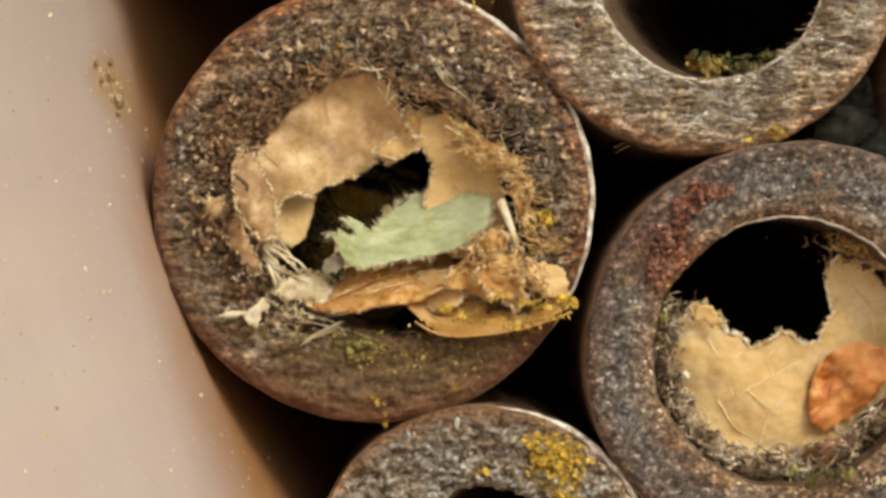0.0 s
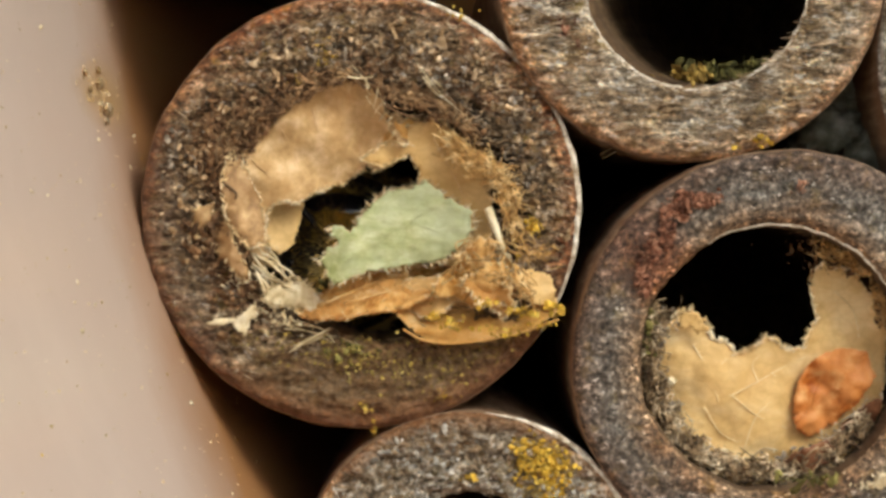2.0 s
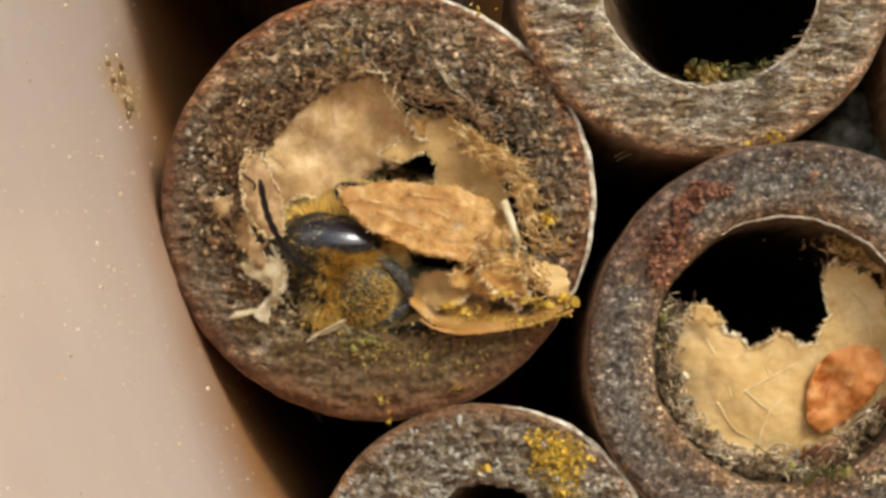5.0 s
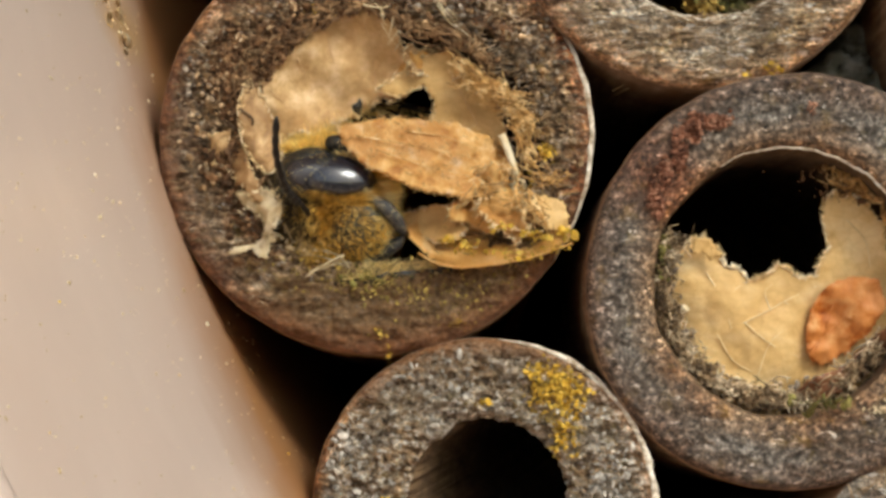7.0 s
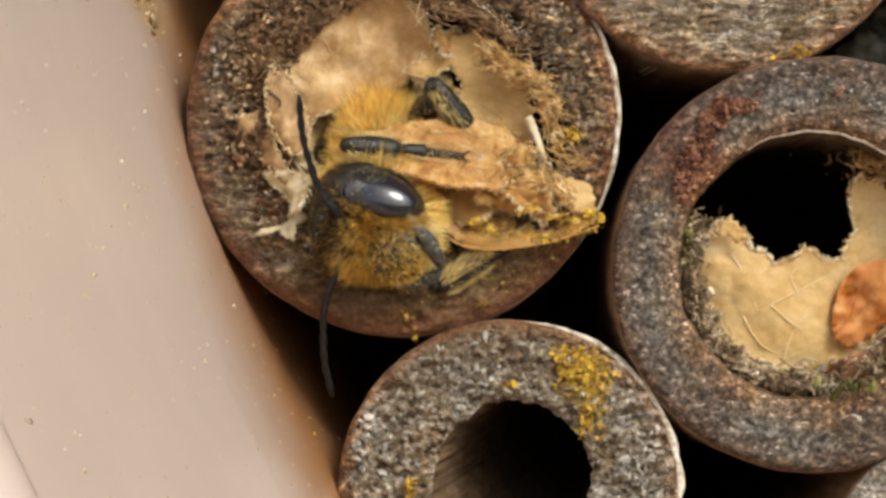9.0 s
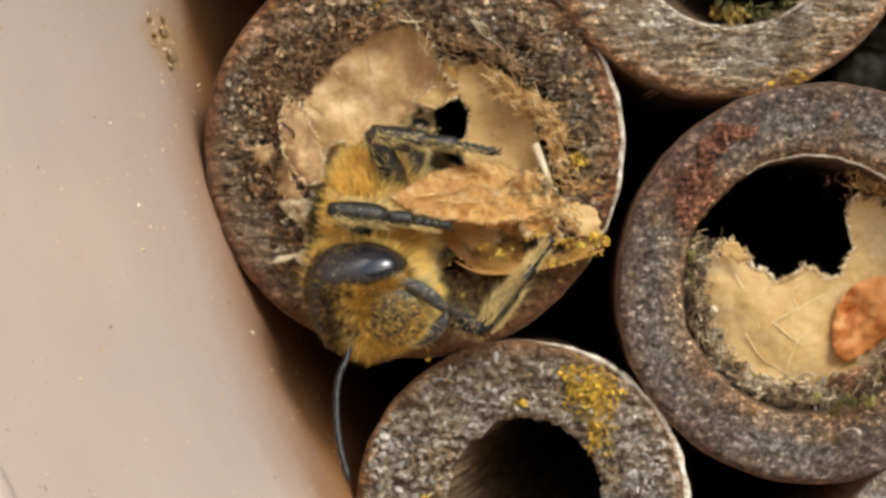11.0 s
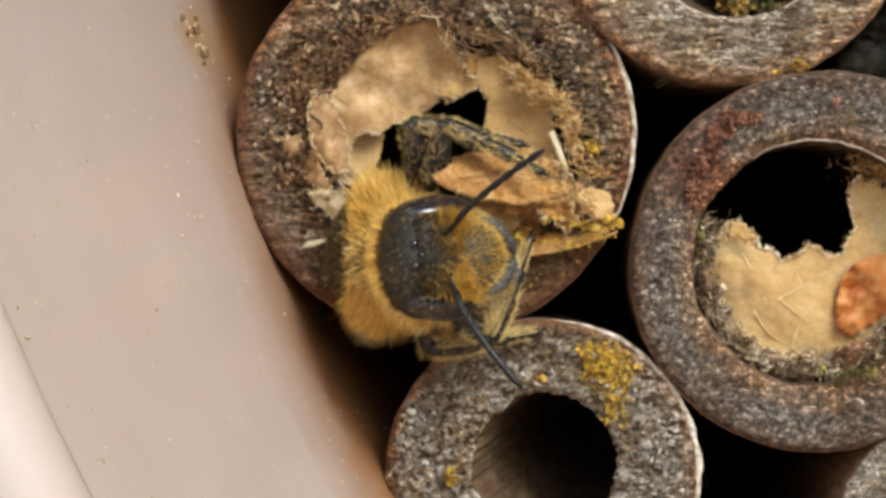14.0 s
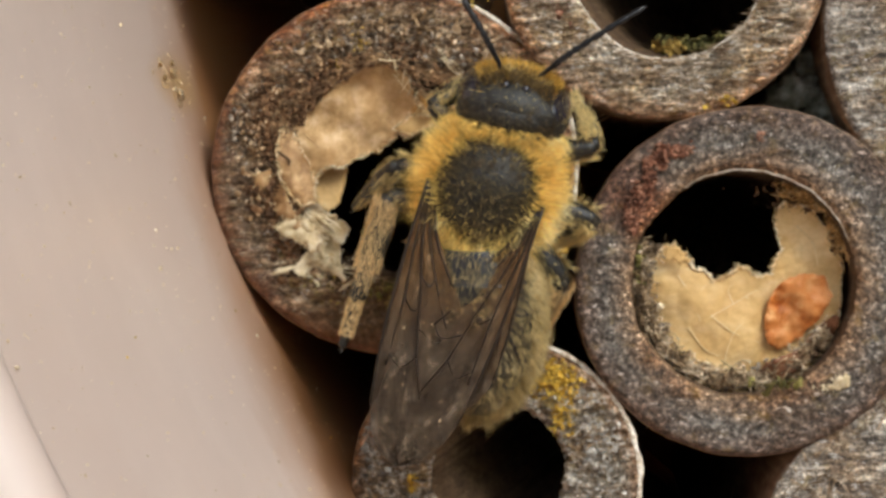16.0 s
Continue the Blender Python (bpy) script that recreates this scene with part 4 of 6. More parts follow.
crumbs("nest_rubble", [(*(-4.91, 0.20, 2.65), 0.5, 0.7, 2140, 0.075), (*(-4.91, 0.10, -0.32), 0.5, 0.5, 200, 0.12), (*(-3.62, 0.20, 2.65), 0.5, 0.35, 240, 0.09), (*(-1.95, 0.12, 4.2), 0.9, 0.28, 520, 0.085), (*(-3.4, 0.1, 3.45), 0.5, 0.3, 380, 0.085), (*(-4.6, 0.1, 1.6), 0.3, 0.6, 320, 0.09),
                       (*(-3.98, 0.10, -2.35), 0.35, 0.5, 130, 0.09), (*(0.65, 0.20, 4.88), 1.2, 0.3, 200, 0.085), (*(3.61, 0.20, 2.28), 0.4, 0.5, 130, 0.085), (*(0.64, 0.40, -4.21), 1.6, 0.3, 220, 0.08)],
       CRUMB, "brown mashed bark rubble around the nest opening", "bark rubble", 3, ring=(0.3, 0.1, 4.45, 6.8))
crumbs("nest_grit", [(*(-6.21, 0.15, 2.28), 0.4, 0.7, 140, 0.075), (*(-0.83, 0.15, 5.61), 1.6, 0.4, 240, 0.065), (*(5.28, 0.15, 2.46), 0.6, 0.9, 240, 0.065), (*(4.35, 0.00, -1.80), 0.5, 0.5, 150, 0.065), (*(2.87, 0.15, 4.50), 0.5, 0.4, 110, 0.07)],
       GREY_CRUMB, "grey grit stuck to the cane's cut end", "grit", 4, ring=(0, 0.3, 4.0, 6.9))
crumbs("lichen_patch", [(*(5.56, -0.20, -0.28), 0.16, 0.14, 57, 0.066), (*(5.08, -0.20, -1.24), 0.06, 0.2, 20, 0.042), (*(6.27, -0.20, -3.03), 0.14, 0.12, 52, 0.060), (*(4.6, -0.72, -3.82), 0.35, 0.05, 67, 0.036), (*(5.6, -0.72, -3.5), 0.3, 0.08, 78, 0.036), (*(2.9, -0.5, -3.45), 0.25, 0.15, 67, 0.033), (*(5.3, -0.45, -3.1), 0.25, 0.1, 41, 0.036),
                        (*(-1.29, 0.00, 5.60), 0.16, 0.3, 46, 0.042), (*(0.06, 0.10, -6.28), 0.15, 0.1, 36, 0.042), (*(0.33, 0.10, -6.89), 0.04, 0.15, 26, 0.036), (*(-2.12, 0.00, 4.49), 0.3, 0.1, 26, 0.036), (*(2.69, 0.10, -5.87), 0.3, 0.15, 41, 0.030), (*(3.15, 0.10, 6.72), 0.2, 0.1, 26, 0.042)],
       LICHEN, "yellow lichen specks on the wide cane", "lichen", 6)
crumbs("moss_patch", [(*(-0.46, 0.15, -4.39), 0.35, 0.2, 60, 0.08), (*(-1.22, 0.60, -2.36), 0.2, 0.2, 20, 0.09)], MOSS, "olive moss crumbs under the nest", "moss", 7)

crumbs("leaf_crumbs", [(-4.2, -0.05, -1.95, 0.22, 0.3, 40, 0.065), (-3.2, -0.05, -2.0, 0.35, 0.4, 70, 0.055), (-2.6, -0.05, -3.3, 0.5, 0.25, 90, 0.06), (4.4, -0.35, -1.3, 0.5, 0.4, 90, 0.05)], PITH,
       "pale chewed leaf crumbs round the nest", "leaf crumbs", 58)
crumbs("olive_dust", [(-0.3, 0.12, -4.6, 0.8, 0.35, 420, 0.035), (2.2, 0.12, -4.9, 1.1, 0.5, 420, 0.03), (4.0, 0.12, -4.2, 0.7, 0.4, 220, 0.03), (-2.6, 0.1, -4.2, 0.7, 0.4, 160, 0.03)],
       stuff_mat("olive_spores", [(0.34, (0.2, 0.14, 0.03)), (0.5, (0.36, 0.26, 0.06)), (0.66, (0.55, 0.44, 0.14))], 2.5, None, rough=0.85, bump=0, island=0.5), "olive spore dust on the cane's smooth lower face", "dust", 59, ring=(-0.12, 0.28, 4.0, 6.9))
PITH_FLAKES = []
for k in range(26):
    a = radians(-5 + 200 * k / 25)
    PITH_FLAKES.append((0.1 + 5.9 * math.cos(a), 0.08, 0.3 + 5.8 * math.sin(a), 0.45, 0.45, 46, 0.085))
crumbs("pith_flakes", PITH_FLAKES, stuff_mat("pith_flake", [(0.34, (0.09, 0.05, 0.02)), (0.5, (0.27, 0.17, 0.083)), (0.66, (0.6, 0.46, 0.3))], 2.0, None, rough=0.6, bump=0.05, island=0.6), "raised weathered flakes on the cane's cut end", "bark flakes", 60, ring=(-0.1, 0.28, 4.9, 6.95))

# chewed outer layers of the nest's lining
leaf("leaf_layer", [(-4.28, 2.26), (-3.87, 1.58), (-3.39, 0.71), (-3.23, -0.14), (-3.15, -0.85), (-3.74, -0.96), (-4.22, -0.41), (-4.56, 0.28), (-4.63, 1.10), (-4.51, 1.85)],
     lambda x, z: -0.12 + 0.28 * math.sin(1.9 * x + 1.1 * z), CHEWED_LEAF, "tan-brown leaf layer overlapping the lining's edge", torn=160, seed=81, wrinkle=0.2, jag=0.08, thick=0.1)
leaf("leaf_layer", [(-5.65, 0.28), (-5.03, 0.48), (-4.55, 0.00), (-4.21, -0.82), (-3.74, -1.78), (-3.88, -2.12), (-4.35, -1.64), (-4.90, -0.95), (-5.44, -0.54)],
     lambda x, z: -0.15 + 0.3 * math.sin(2.3 * x - 1.4 * z), CHEWED_LEAF, "chewed brown leaf layer at the lining's outer edge", torn=120, seed=82, wrinkle=0.35, jag=0.12, thick=0.14)
leaf("leaf_curl", [(0.86, 3.56), (1.40, 3.31), (2.09, 3.42), (2.77, 3.14), (2.64, 2.53), (2.09, 2.80), (1.74, 2.46), (1.26, 2.39), (0.92, 2.80)],
     lambda x, z: 0.85 + 0.4 * math.sin(2.8 * x + 0.6 * z), CHEWED_LEAF, "curled brown leaf edge at the top of the nest", torn=120, seed=83, wrinkle=0.3, jag=0.1, thick=0.12)
crumbs("lichen_patch", [(2.28, -0.90, -3.20, 0.16, 0.1, 60, 0.05), (2.82, -0.90, -3.43, 0.12, 0.12, 40, 0.05), (3.98, -0.90, -2.80, 0.22, 0.08, 50, 0.045), (4.93, -0.90, -3.00, 0.2, 0.08, 60, 0.05), (5.54, -0.90, -3.14, 0.2, 0.06, 50, 0.05), (4.39, -0.90, -3.61, 0.4, 0.05, 60, 0.04)], LICHEN, "yellow lichen specks along the leaf pocket's lip", "lichen", 84)

# ---- leaf seal in the grey cane ----
RX, RZ = 13.42, -4.62


def seal_depth(x, z):
    return 0.75 - 0.17 * (z + 4.6) + 0.35 * math.sin((x - RX) * 0.8) + 0.2 * ((x - RX) ** 2 + (z - RZ) ** 2) / 16 + 0.1 * math.sin(1.3 * x + 1.9 * z) + 0.06 * math.sin(2.6 * x - 1.1 * z)


leaf("leaf_seal", [(9.09, -4.89), (9.62, -3.79), (10.35, -3.15), (10.76, -2.99), (11.37, -3.46), (11.50, -3.97), (12.05, -4.10), (12.31, -4.49), (12.94, -4.31), (13.35, -3.93), (13.83, -4.12), (14.15, -4.40), (14.67, -4.24), (14.78, -3.75), (15.08, -3.32), (14.82, -2.42), (14.91, -1.76), (15.30, -1.44), (16.35, -1.85), (17.16, -2.95), (17.46, -4.29), (17.31, -6.07), (16.77, -7.61), (15.89, -8.69), (14.09, -9.18), (12.33, -8.90), (10.59, -7.84), (9.52, -6.46)],
     seal_depth, CREAM_LEAF, "torn cream leaf sealing the cane's hollow", torn=800, seed=21, jag=0.1, wrinkle=0.09, step=0.085)
leaf("orange_leaf_scrap", [(14.29, -6.28), (14.46, -5.40), (14.88, -4.75), (15.77, -4.34), (16.70, -4.44), (17.02, -5.27), (16.48, -6.14), (15.68, -6.89), (14.89, -7.35), (14.40, -7.06)],
     lambda x, z: seal_depth(x, z) - 0.35, ORANGE_LEAF, "orange leaf scrap curled against the seal", seed=23, wrinkle=0.25, jag=0.06)
orange = [o for o in scene.objects if o.name == "orange_leaf_scrap"][0]
ribs(orange, [[(14.40, -6.84), (15.27, -5.99), (16.65, -4.59)], [(14.93, -6.37), (15.11, -5.65), (15.31, -4.88)], [(15.62, -5.67), (16.16, -5.80), (16.50, -5.70)]], lambda x, z: seal_depth(x, z) - 0.4, ORANGE_LEAF, r=0.03)
leaf("rolled_leaf", [(13.64, -8.41), (14.55, -7.73), (15.44, -7.43), (16.35, -6.69), (17.16, -5.83), (17.25, -6.39), (16.66, -7.36), (15.86, -8.00), (14.97, -8.37), (14.07, -8.78)],
     lambda x, z: seal_depth(x, z) - 0.5 - 0.3 * math.sin((x + z) * 1.2), stuff_mat("red_brown_leaf", [(0.3, (0.08, 0.03, 0.015)), (0.6, (0.24, 0.1, 0.045)), (0.75, (0.45, 0.25, 0.13))], 1.5, None, rough=0.45, bump=0.06),
     "rolled red-brown leaf edge below the seal", seed=25, wrinkle=0.3, thick=0.2)
leaf("seal_shred", [(10.42, -3.15), (10.95, -3.08), (11.42, -3.68), (11.04, -3.84), (10.72, -3.56), (10.49, -3.69)], lambda x, z: seal_depth(x, z) - 0.5, CREAM_LEAF, "curled cream shred on the seal's torn edge", seed=26, wrinkle=0.2, jag=0.05)
RIB = stuff_mat("leaf_rib", [(0.34, (0.6, 0.42, 0.18)), (0.66, (0.85, 0.7, 0.42))], 1.5, None, rough=0.6, bump=0.02)
seal = [o for o in scene.objects if o.name == "leaf_seal"][0]
seal_at = lambda x, z: seal_depth(x, z)
ribs(seal, [[(10.40, -6.72), (12.21, -5.89), (14.02, -4.95), (14.70, -4.64)], [(12.21, -5.89), (13.08, -6.59), (14.17, -7.07)], [(11.31, -6.30), (11.94, -7.22), (13.04, -7.70)], [(13.57, -5.16), (14.22, -5.63), (15.00, -5.54)], [(11.76, -6.10), (11.57, -5.20), (12.03, -4.66)],
            [(13.12, -5.48), (12.91, -4.91), (13.15, -4.59)], [(15.67, -2.45), (16.31, -3.14), (16.50, -4.04)], [(10.9, -4.2), (11.5, -5.2), (11.76, -6.10)], [(12.6, -8.0), (13.08, -6.59), (13.9, -5.9)]], seal_at, RIB, r=0.026)
SEAL_RUBBLE = []
for k in range(30):
    a = radians(160 + 165 * k / 29)
    SEAL_RUBBLE.append((RX + 3.9 * math.cos(a), 0, RZ + 3.85 * math.sin(a), 0.22, 0.22, 26, 0.075))
crumbs("seal_rubble", SEAL_RUBBLE, GREY_CRUMB, "grey-brown chewed rubble round the leaf seal", "rubble", 12, lambda x, z: seal_depth(x, z) - 0.25)
crumbs("seal_rubble", [(x, y, z, a, b, 12, d) for x, y, z, a, b, c, d in SEAL_RUBBLE[4:26]], PITH, "cream chewed leaf crumbs round the leaf seal", "rubble", 33, lambda x, z: seal_depth(x, z) - 0.3)
crumbs("seal_rubble", [(*(15.91, 0.20, -1.13), 0.75, 0.28, 380, 0.085), (*(17.17, 0.20, -2.95), 0.15, 0.5, 36, 0.12), (*(13.43, 0.20, -8.59), 0.5, 0.15, 40, 0.12)], CRUMB, "brown rubble under the cane's upper edge", "rubble", 13, lambda x, z: seal_depth(x, z) - 0.1)
rnd = random.Random(91)
SHREDS = []
for x, y, z, *_ in SEAL_RUBBLE:
    lead = Vector((z - RZ, 0, RX - x)).normalized()
    mid = Vector((x, seal_depth(x, z) - 0.35, z))
    SHREDS.append((tuple(mid - lead * 0.4), tuple(mid + lead * 0.4), 44, 0.26, 0.14))
fibres("chewed_shreds", SHREDS, stuff_mat("chewed_shred", [(0.36, (0.08, 0.048, 0.024)), (0.52, (0.32, 0.22, 0.12)), (0.68, (0.8, 0.67, 0.48))], 1.2, None, rough=0.7, bump=0, island=0.6), "brown and cream chewed shreds round the leaf seal", "leaf shreds", 92, 0.026, 0.42)
fibres("chewed_shreds", [((15.27, 0.40, -0.88), (16.90, 0.40, -1.83), 150, 0.2, 0.15), ((16.91, 0.40, -1.61), (17.39, 0.40, -3.62), 110, 0.16, 0.15)], STRAW, "golden-brown chewed shreds under the cane's upper edge", "leaf shreds", 93, 0.03, 0.3)
crumbs("moss_patch", [(*(14.58, -0.60, -8.59), 0.5, 0.12, 60, 0.1), (*(9.37, -0.30, -3.78), 0.1, 0.5, 40, 0.1)], MOSS, "green moss low in the sealed cane", "moss", 14)
crumbs("red_crust", [(*(10.85, -1.80, 0.58), 0.32, 0.1, 380, 0.085), (*(10.3, -1.7, 0.3), 0.14, 0.16, 240, 0.08), (*(9.85, -1.60, -0.40), 0.1, 0.32, 340, 0.08), (*(9.45, -1.5, -1.1), 0.12, 0.25, 240, 0.075), (*(9.1, -1.40, -1.85), 0.13, 0.3, 240, 0.075), (*(14.16, -1.90, 1.01), 0.1, 0.12, 30, 0.06)],
       RED_CRUMB, "red-brown crust of chewed bark on the grey cane", "bark crust", 15, lambda x, z: -1.0 - 0.17 * (z + 4.6) - 0.14 * abs(fbm(x, 5, z, 2.5)))
leaf("bark_chip", [(16.66, -8.89), (16.85, -8.50), (17.33, -8.34), (17.50, -8.74), (17.09, -8.95)], lambda x, z: -1.08 - 0.17 * (z + 4.6), PITH, "pale bark chip stuck on the grey cane", seed=29, wrinkle=0.25, thick=0.15)
crumbs("bark_crumb", [(*(16.51, -1.00, -8.82), 0.2, 0.1, 60, 0.06), (*(17.07, -1.00, -8.49), 0.15, 0.12, 30, 0.07)], PITH, "pale bark crumbs round the chip on the grey cane", "bark crumbs", 37, lambda x, z: -1.0 - 0.17 * (z + 4.6))
# opaque pale bead that paints a droplet's glint on the seal
crumbs("glint_bead", [(*(10.26, 0.20, -5.35), 0.05, 0.05, 5, 0.15)], PITH, "tiny pale bead painted as a glint on the leaf seal", "bead", 16, lambda x, z: seal_depth(x, z) - 0.05)

# ---- moss and crust on the other canes ----
crumbs("moss_patch", [(*(11.90, 1.50, 4.92), 0.9, 0.15, 220, 0.1), (*(13.40, 1.50, 5.15), 0.4, 0.15, 90, 0.09)], stuff_mat("dark_moss", [(0.34, (0.03, 0.03, 0.008)), (0.5, (0.085, 0.075, 0.018)), (0.66, (0.18, 0.15, 0.045))], 2.5, None, rough=0.9, bump=0.06, island=0.5), "olive moss on the floor of the empty hollow", "moss", 17)
crumbs("lichen_patch", [(*(10.93, 1.20, 4.75), 0.4, 0.12, 40, 0.16)], stuff_mat("dull_lichen", [(0.34, (0.12, 0.07, 0.012)), (0.5, (0.26, 0.16, 0.03)), (0.66, (0.42, 0.3, 0.08))], 2.5, None, rough=0.85, island=0.4), "dull yellow lichen lumps inside the empty hollow", "lichen", 18)
crumbs("red_crust", [(*(6.65, -0.35, 6.28), 0.2, 0.2, 26, 0.11)], RED_CRUMB, "red-brown crust on the streaked cane", "bark crust", 19)
crumbs("lichen_patch", [(*(13.12, -0.35, 2.59), 0.16, 0.12, 18, 0.09), (*(12.27, -0.30, 2.45), 0.1, 0.08, 6, 0.06)], LICHEN, "yellow lichen specks on the streaked cane", "lichen", 20)
crumbs("lichen_patch", [(*(5.89, -0.10, -8.14), 0.45, 0.42, 1100, 0.055), (*(6.16, -0.10, -9.44), 0.28, 0.42, 260, 0.06), (*(5.14, -0.10, -7.48), 0.12, 0.2, 20, 0.08), (*(3.36, -0.10, -8.60), 0.1, 0.1, 10, 0.08), (*(0.20, -0.10, -11.99), 0.15, 0.15, 22, 0.09)],
       LICHEN, "thick yellow lichen patch on the bleached cane", "lichen", 21, ring=(3.47, -12.1, 2.85, 5.5))
crumbs("nest_grit", [(*(-1.10, 0.00, -10.01), 0.5, 0.9, 130, 0.09), (*(7.74, 0.00, -11.04), 0.45, 1.2, 260, 0.075), (*(2.05, 0.00, -7.82), 1.2, 0.5, 130, 0.085)], stuff_mat("pale_grit", [(0.3, (0.12, 0.1, 0.08)), (0.6, (0.5, 0.46, 0.4)), (0.75, (0.75, 0.72, 0.66))], 2.5, None, rough=0.8, island=0.5),
       "pale splintered grit on the bleached cane", "grit", 22, ring=(3.47, -12.1, 3.0, 5.5))
def pebbles():
    rnd = random.Random(23)
    for (x, y, z), r in (((16.2, 5.6, 3.05), 0.9), ((17.65, 5.2, 2.35), 0.85), ((16.95, 6.4, 4.1), 0.9), ((17.3, 6.0, 1.2), 0.8), ((15.4, 6.8, 2.3), 0.7)):
        V, F = [], []
        ball(V, F, (0, 0, 0), (r * 1.2, r, r * 0.85), Euler((0, rnd.uniform(0, 3), 0)).to_matrix(), 28, 20, 0.4)
        tagged(part("pebble", (V, F), PEBBLE, at=(x, y, z)), "grey pebble deep in the gap between canes", "pebble", "pebbles in the gap")


pebbles()
fibres("web_thread", [((7.99, 3.00, 2.06), (9.28, 3.40, 2.83), 2, 0.05, 0.1)], PITH, "faint spider threads in the gap between canes", "spider thread", 24, 0.02)
def pot_dust():
    rnd = random.Random(44)
    for name, count, material, label in (("pot_dust", 900, PITH, "pale dust grains on the pot's wall"), ("pot_dust", 60, LICHEN, "yellow spore grains on the pot's wall")):
        V, F = [], []
        for _ in range(count):
            y, z = rnd.uniform(-35, 6), rnd.uniform(-14, 9)
            crumb(V, F, (pot_wall_x(y, z) + 0.02, y, z), 0.022 + 0.06 * rnd.random() ** 4, rnd)
        tagged(part(name, (V, F), material), label, "dust", kind="stuff")


pot_dust()


def pot_stain():
    rnd = random.Random(25)
    V, F = [], []
    for _ in range(70):
        z = 4.2 + rnd.gauss(0, 0.4)
        y = 0.2 + rnd.gauss(0, 1.5)
        n = len(V)
        crumb(V, F, (0, y, z), rnd.uniform(0.05, 0.14), rnd)
        for k in range(n, len(V)):
            V[k] = (pot_wall_x(V[k][1], V[k][2]) + 0.012 + 0.3 * V[k][0], V[k][1], V[k][2])
    for z, y, r in ((3.6, 1.0, 0.24), (3.2, 0.4, 0.12), (4.45, 0.6, 0.2), (4.75, -1.2, 0.13), (4.9, 0.9, 0.13), (4.2, -1.0, 0.12)):
        ball(V, F, (pot_wall_x(y, z) + 0.03, y, z), (r * 0.5, r * 4.5, r), None, 18, 12, 0.2)
    ob = part("pot_stain", (V, F), stuff_mat("ochre_resin", [(0.34, (0.34, 0.19, 0.06)), (0.5, (0.52, 0.36, 0.18)), (0.66, (0.72, 0.58, 0.4))], 1.5, None, rough=0.22, island=0.2, coat=0.5))
    tagged(ob, "ochre resin drops on the pot's wall", "stain", kind="stuff")


pot_stain()


# ---- moving scraps ----
def scrap(name, poly, pivot, material, label, seed, depth=lambda x, z: 0.0, **kw):
    ob = part(name, sheet(poly, lambda x, z: pivot[1] + depth(x, z), pivot=pivot, seed=seed, **kw), material)
    return tagged(ob, label, "leaf piece")


GREEN_PIVOT = (0.98, 0.10, -1.52)
GREEN_EDGE = [(-1.5, -1.65), (-1.25, -1.2), (-0.85, -0.95), (-1.15, -0.5), (-0.75, -0.3), (-0.4, -0.5), (-0.05, 0.1), (0.3, 0.5), (0.80, 0.95), (1.5, 1.0), (2.11, 1.30), (2.66, 0.80), (3.59, 0.24), (3.63, -0.32), (3.31, -0.88), (2.65, -1.38), (1.54, -1.52), (0.61, -1.67), (-0.32, -1.89), (-0.99, -2.30)]


def green_curl(x):
    """How far the leaf's torn end curls up."""
    return 1.7 * max(0.0, (GREEN_PIVOT[0] - 1.1 - x) / 1.4) ** 2


green_leaf = scrap("green_leaf", GREEN_EDGE,
                   GREEN_PIVOT, GREEN_LEAF, "pale green torn leaf pushed about in the nest opening", 31, lambda x, z: 0.2 * math.sin(x * 0.9) - green_curl(x), jag=0.1, wrinkle=0.14)
FLAP_PIVOT = (3.42, -0.10, -2.35)


def tall(run):
    """The flap's outline as it is when it faces forwards; it leans back at first."""
    return [(x, FLAP_PIVOT[2] + 1.85 * (z - FLAP_PIVOT[2])) for x, z in run]


FLAP_EDGE = tall([(-2.18, -2.96), (-1.58, -2.62), (-0.97, -2.25), (-0.13, -1.92), (0.80, -1.57), (1.91, -1.37), (2.93, -1.38), (3.43, -1.67), (3.24, -2.27), (2.56, -2.64), (1.53, -2.99), (0.42, -3.22), (-0.69, -3.31), (-1.66, -3.22)])
brown_flap = scrap("leaf_flap", FLAP_EDGE,
                   FLAP_PIVOT, BROWN_LEAF, "fibrous brown leaf flap hinged across the nest", 33, lambda x, z: -0.25 * math.cos((x - 0.8) * 0.7), jag=0.05, wrinkle=0.2, thick=0.12)
SCRAP_PIVOT = (-2.48, -0.20, -2.72)
SCRAP_EDGE = [(-3.32, -2.72), (-2.95, -2.26), (-2.39, -1.98), (-1.75, -2.17), (-1.47, -2.72), (-1.65, -3.27), (-2.02, -3.00), (-2.39, -2.90), (-2.85, -2.90)]
pale_scrap = scrap("pale_scrap", SCRAP_EDGE,
                   SCRAP_PIVOT, PITH, "chewed cream leaf scrap at the nest's lower edge", 35, lambda x, z: 0.3 * math.sin(x * 2.2), jag=0.09, wrinkle=0.3)
STALK_PIVOT = (-4.05, -0.20, -3.27)
stalk = scrap("stalk_scrap", [(-5.16, -3.46), (-4.88, -3.24), (-4.15, -3.27), (-3.87, -3.00), (-3.59, -2.72), (-3.41, -3.18), (-3.74, -3.37), (-3.87, -3.83), (-4.15, -3.73), (-4.33, -3.46), (-4.88, -3.55)],
              STALK_PIVOT, PITH, "small yellowed stalk scrap on the cane's face", 37, jag=0.05, wrinkle=0.2, thick=0.15)
CRUMPLE_PIVOT = (-3.14, 0.10, -2.56)
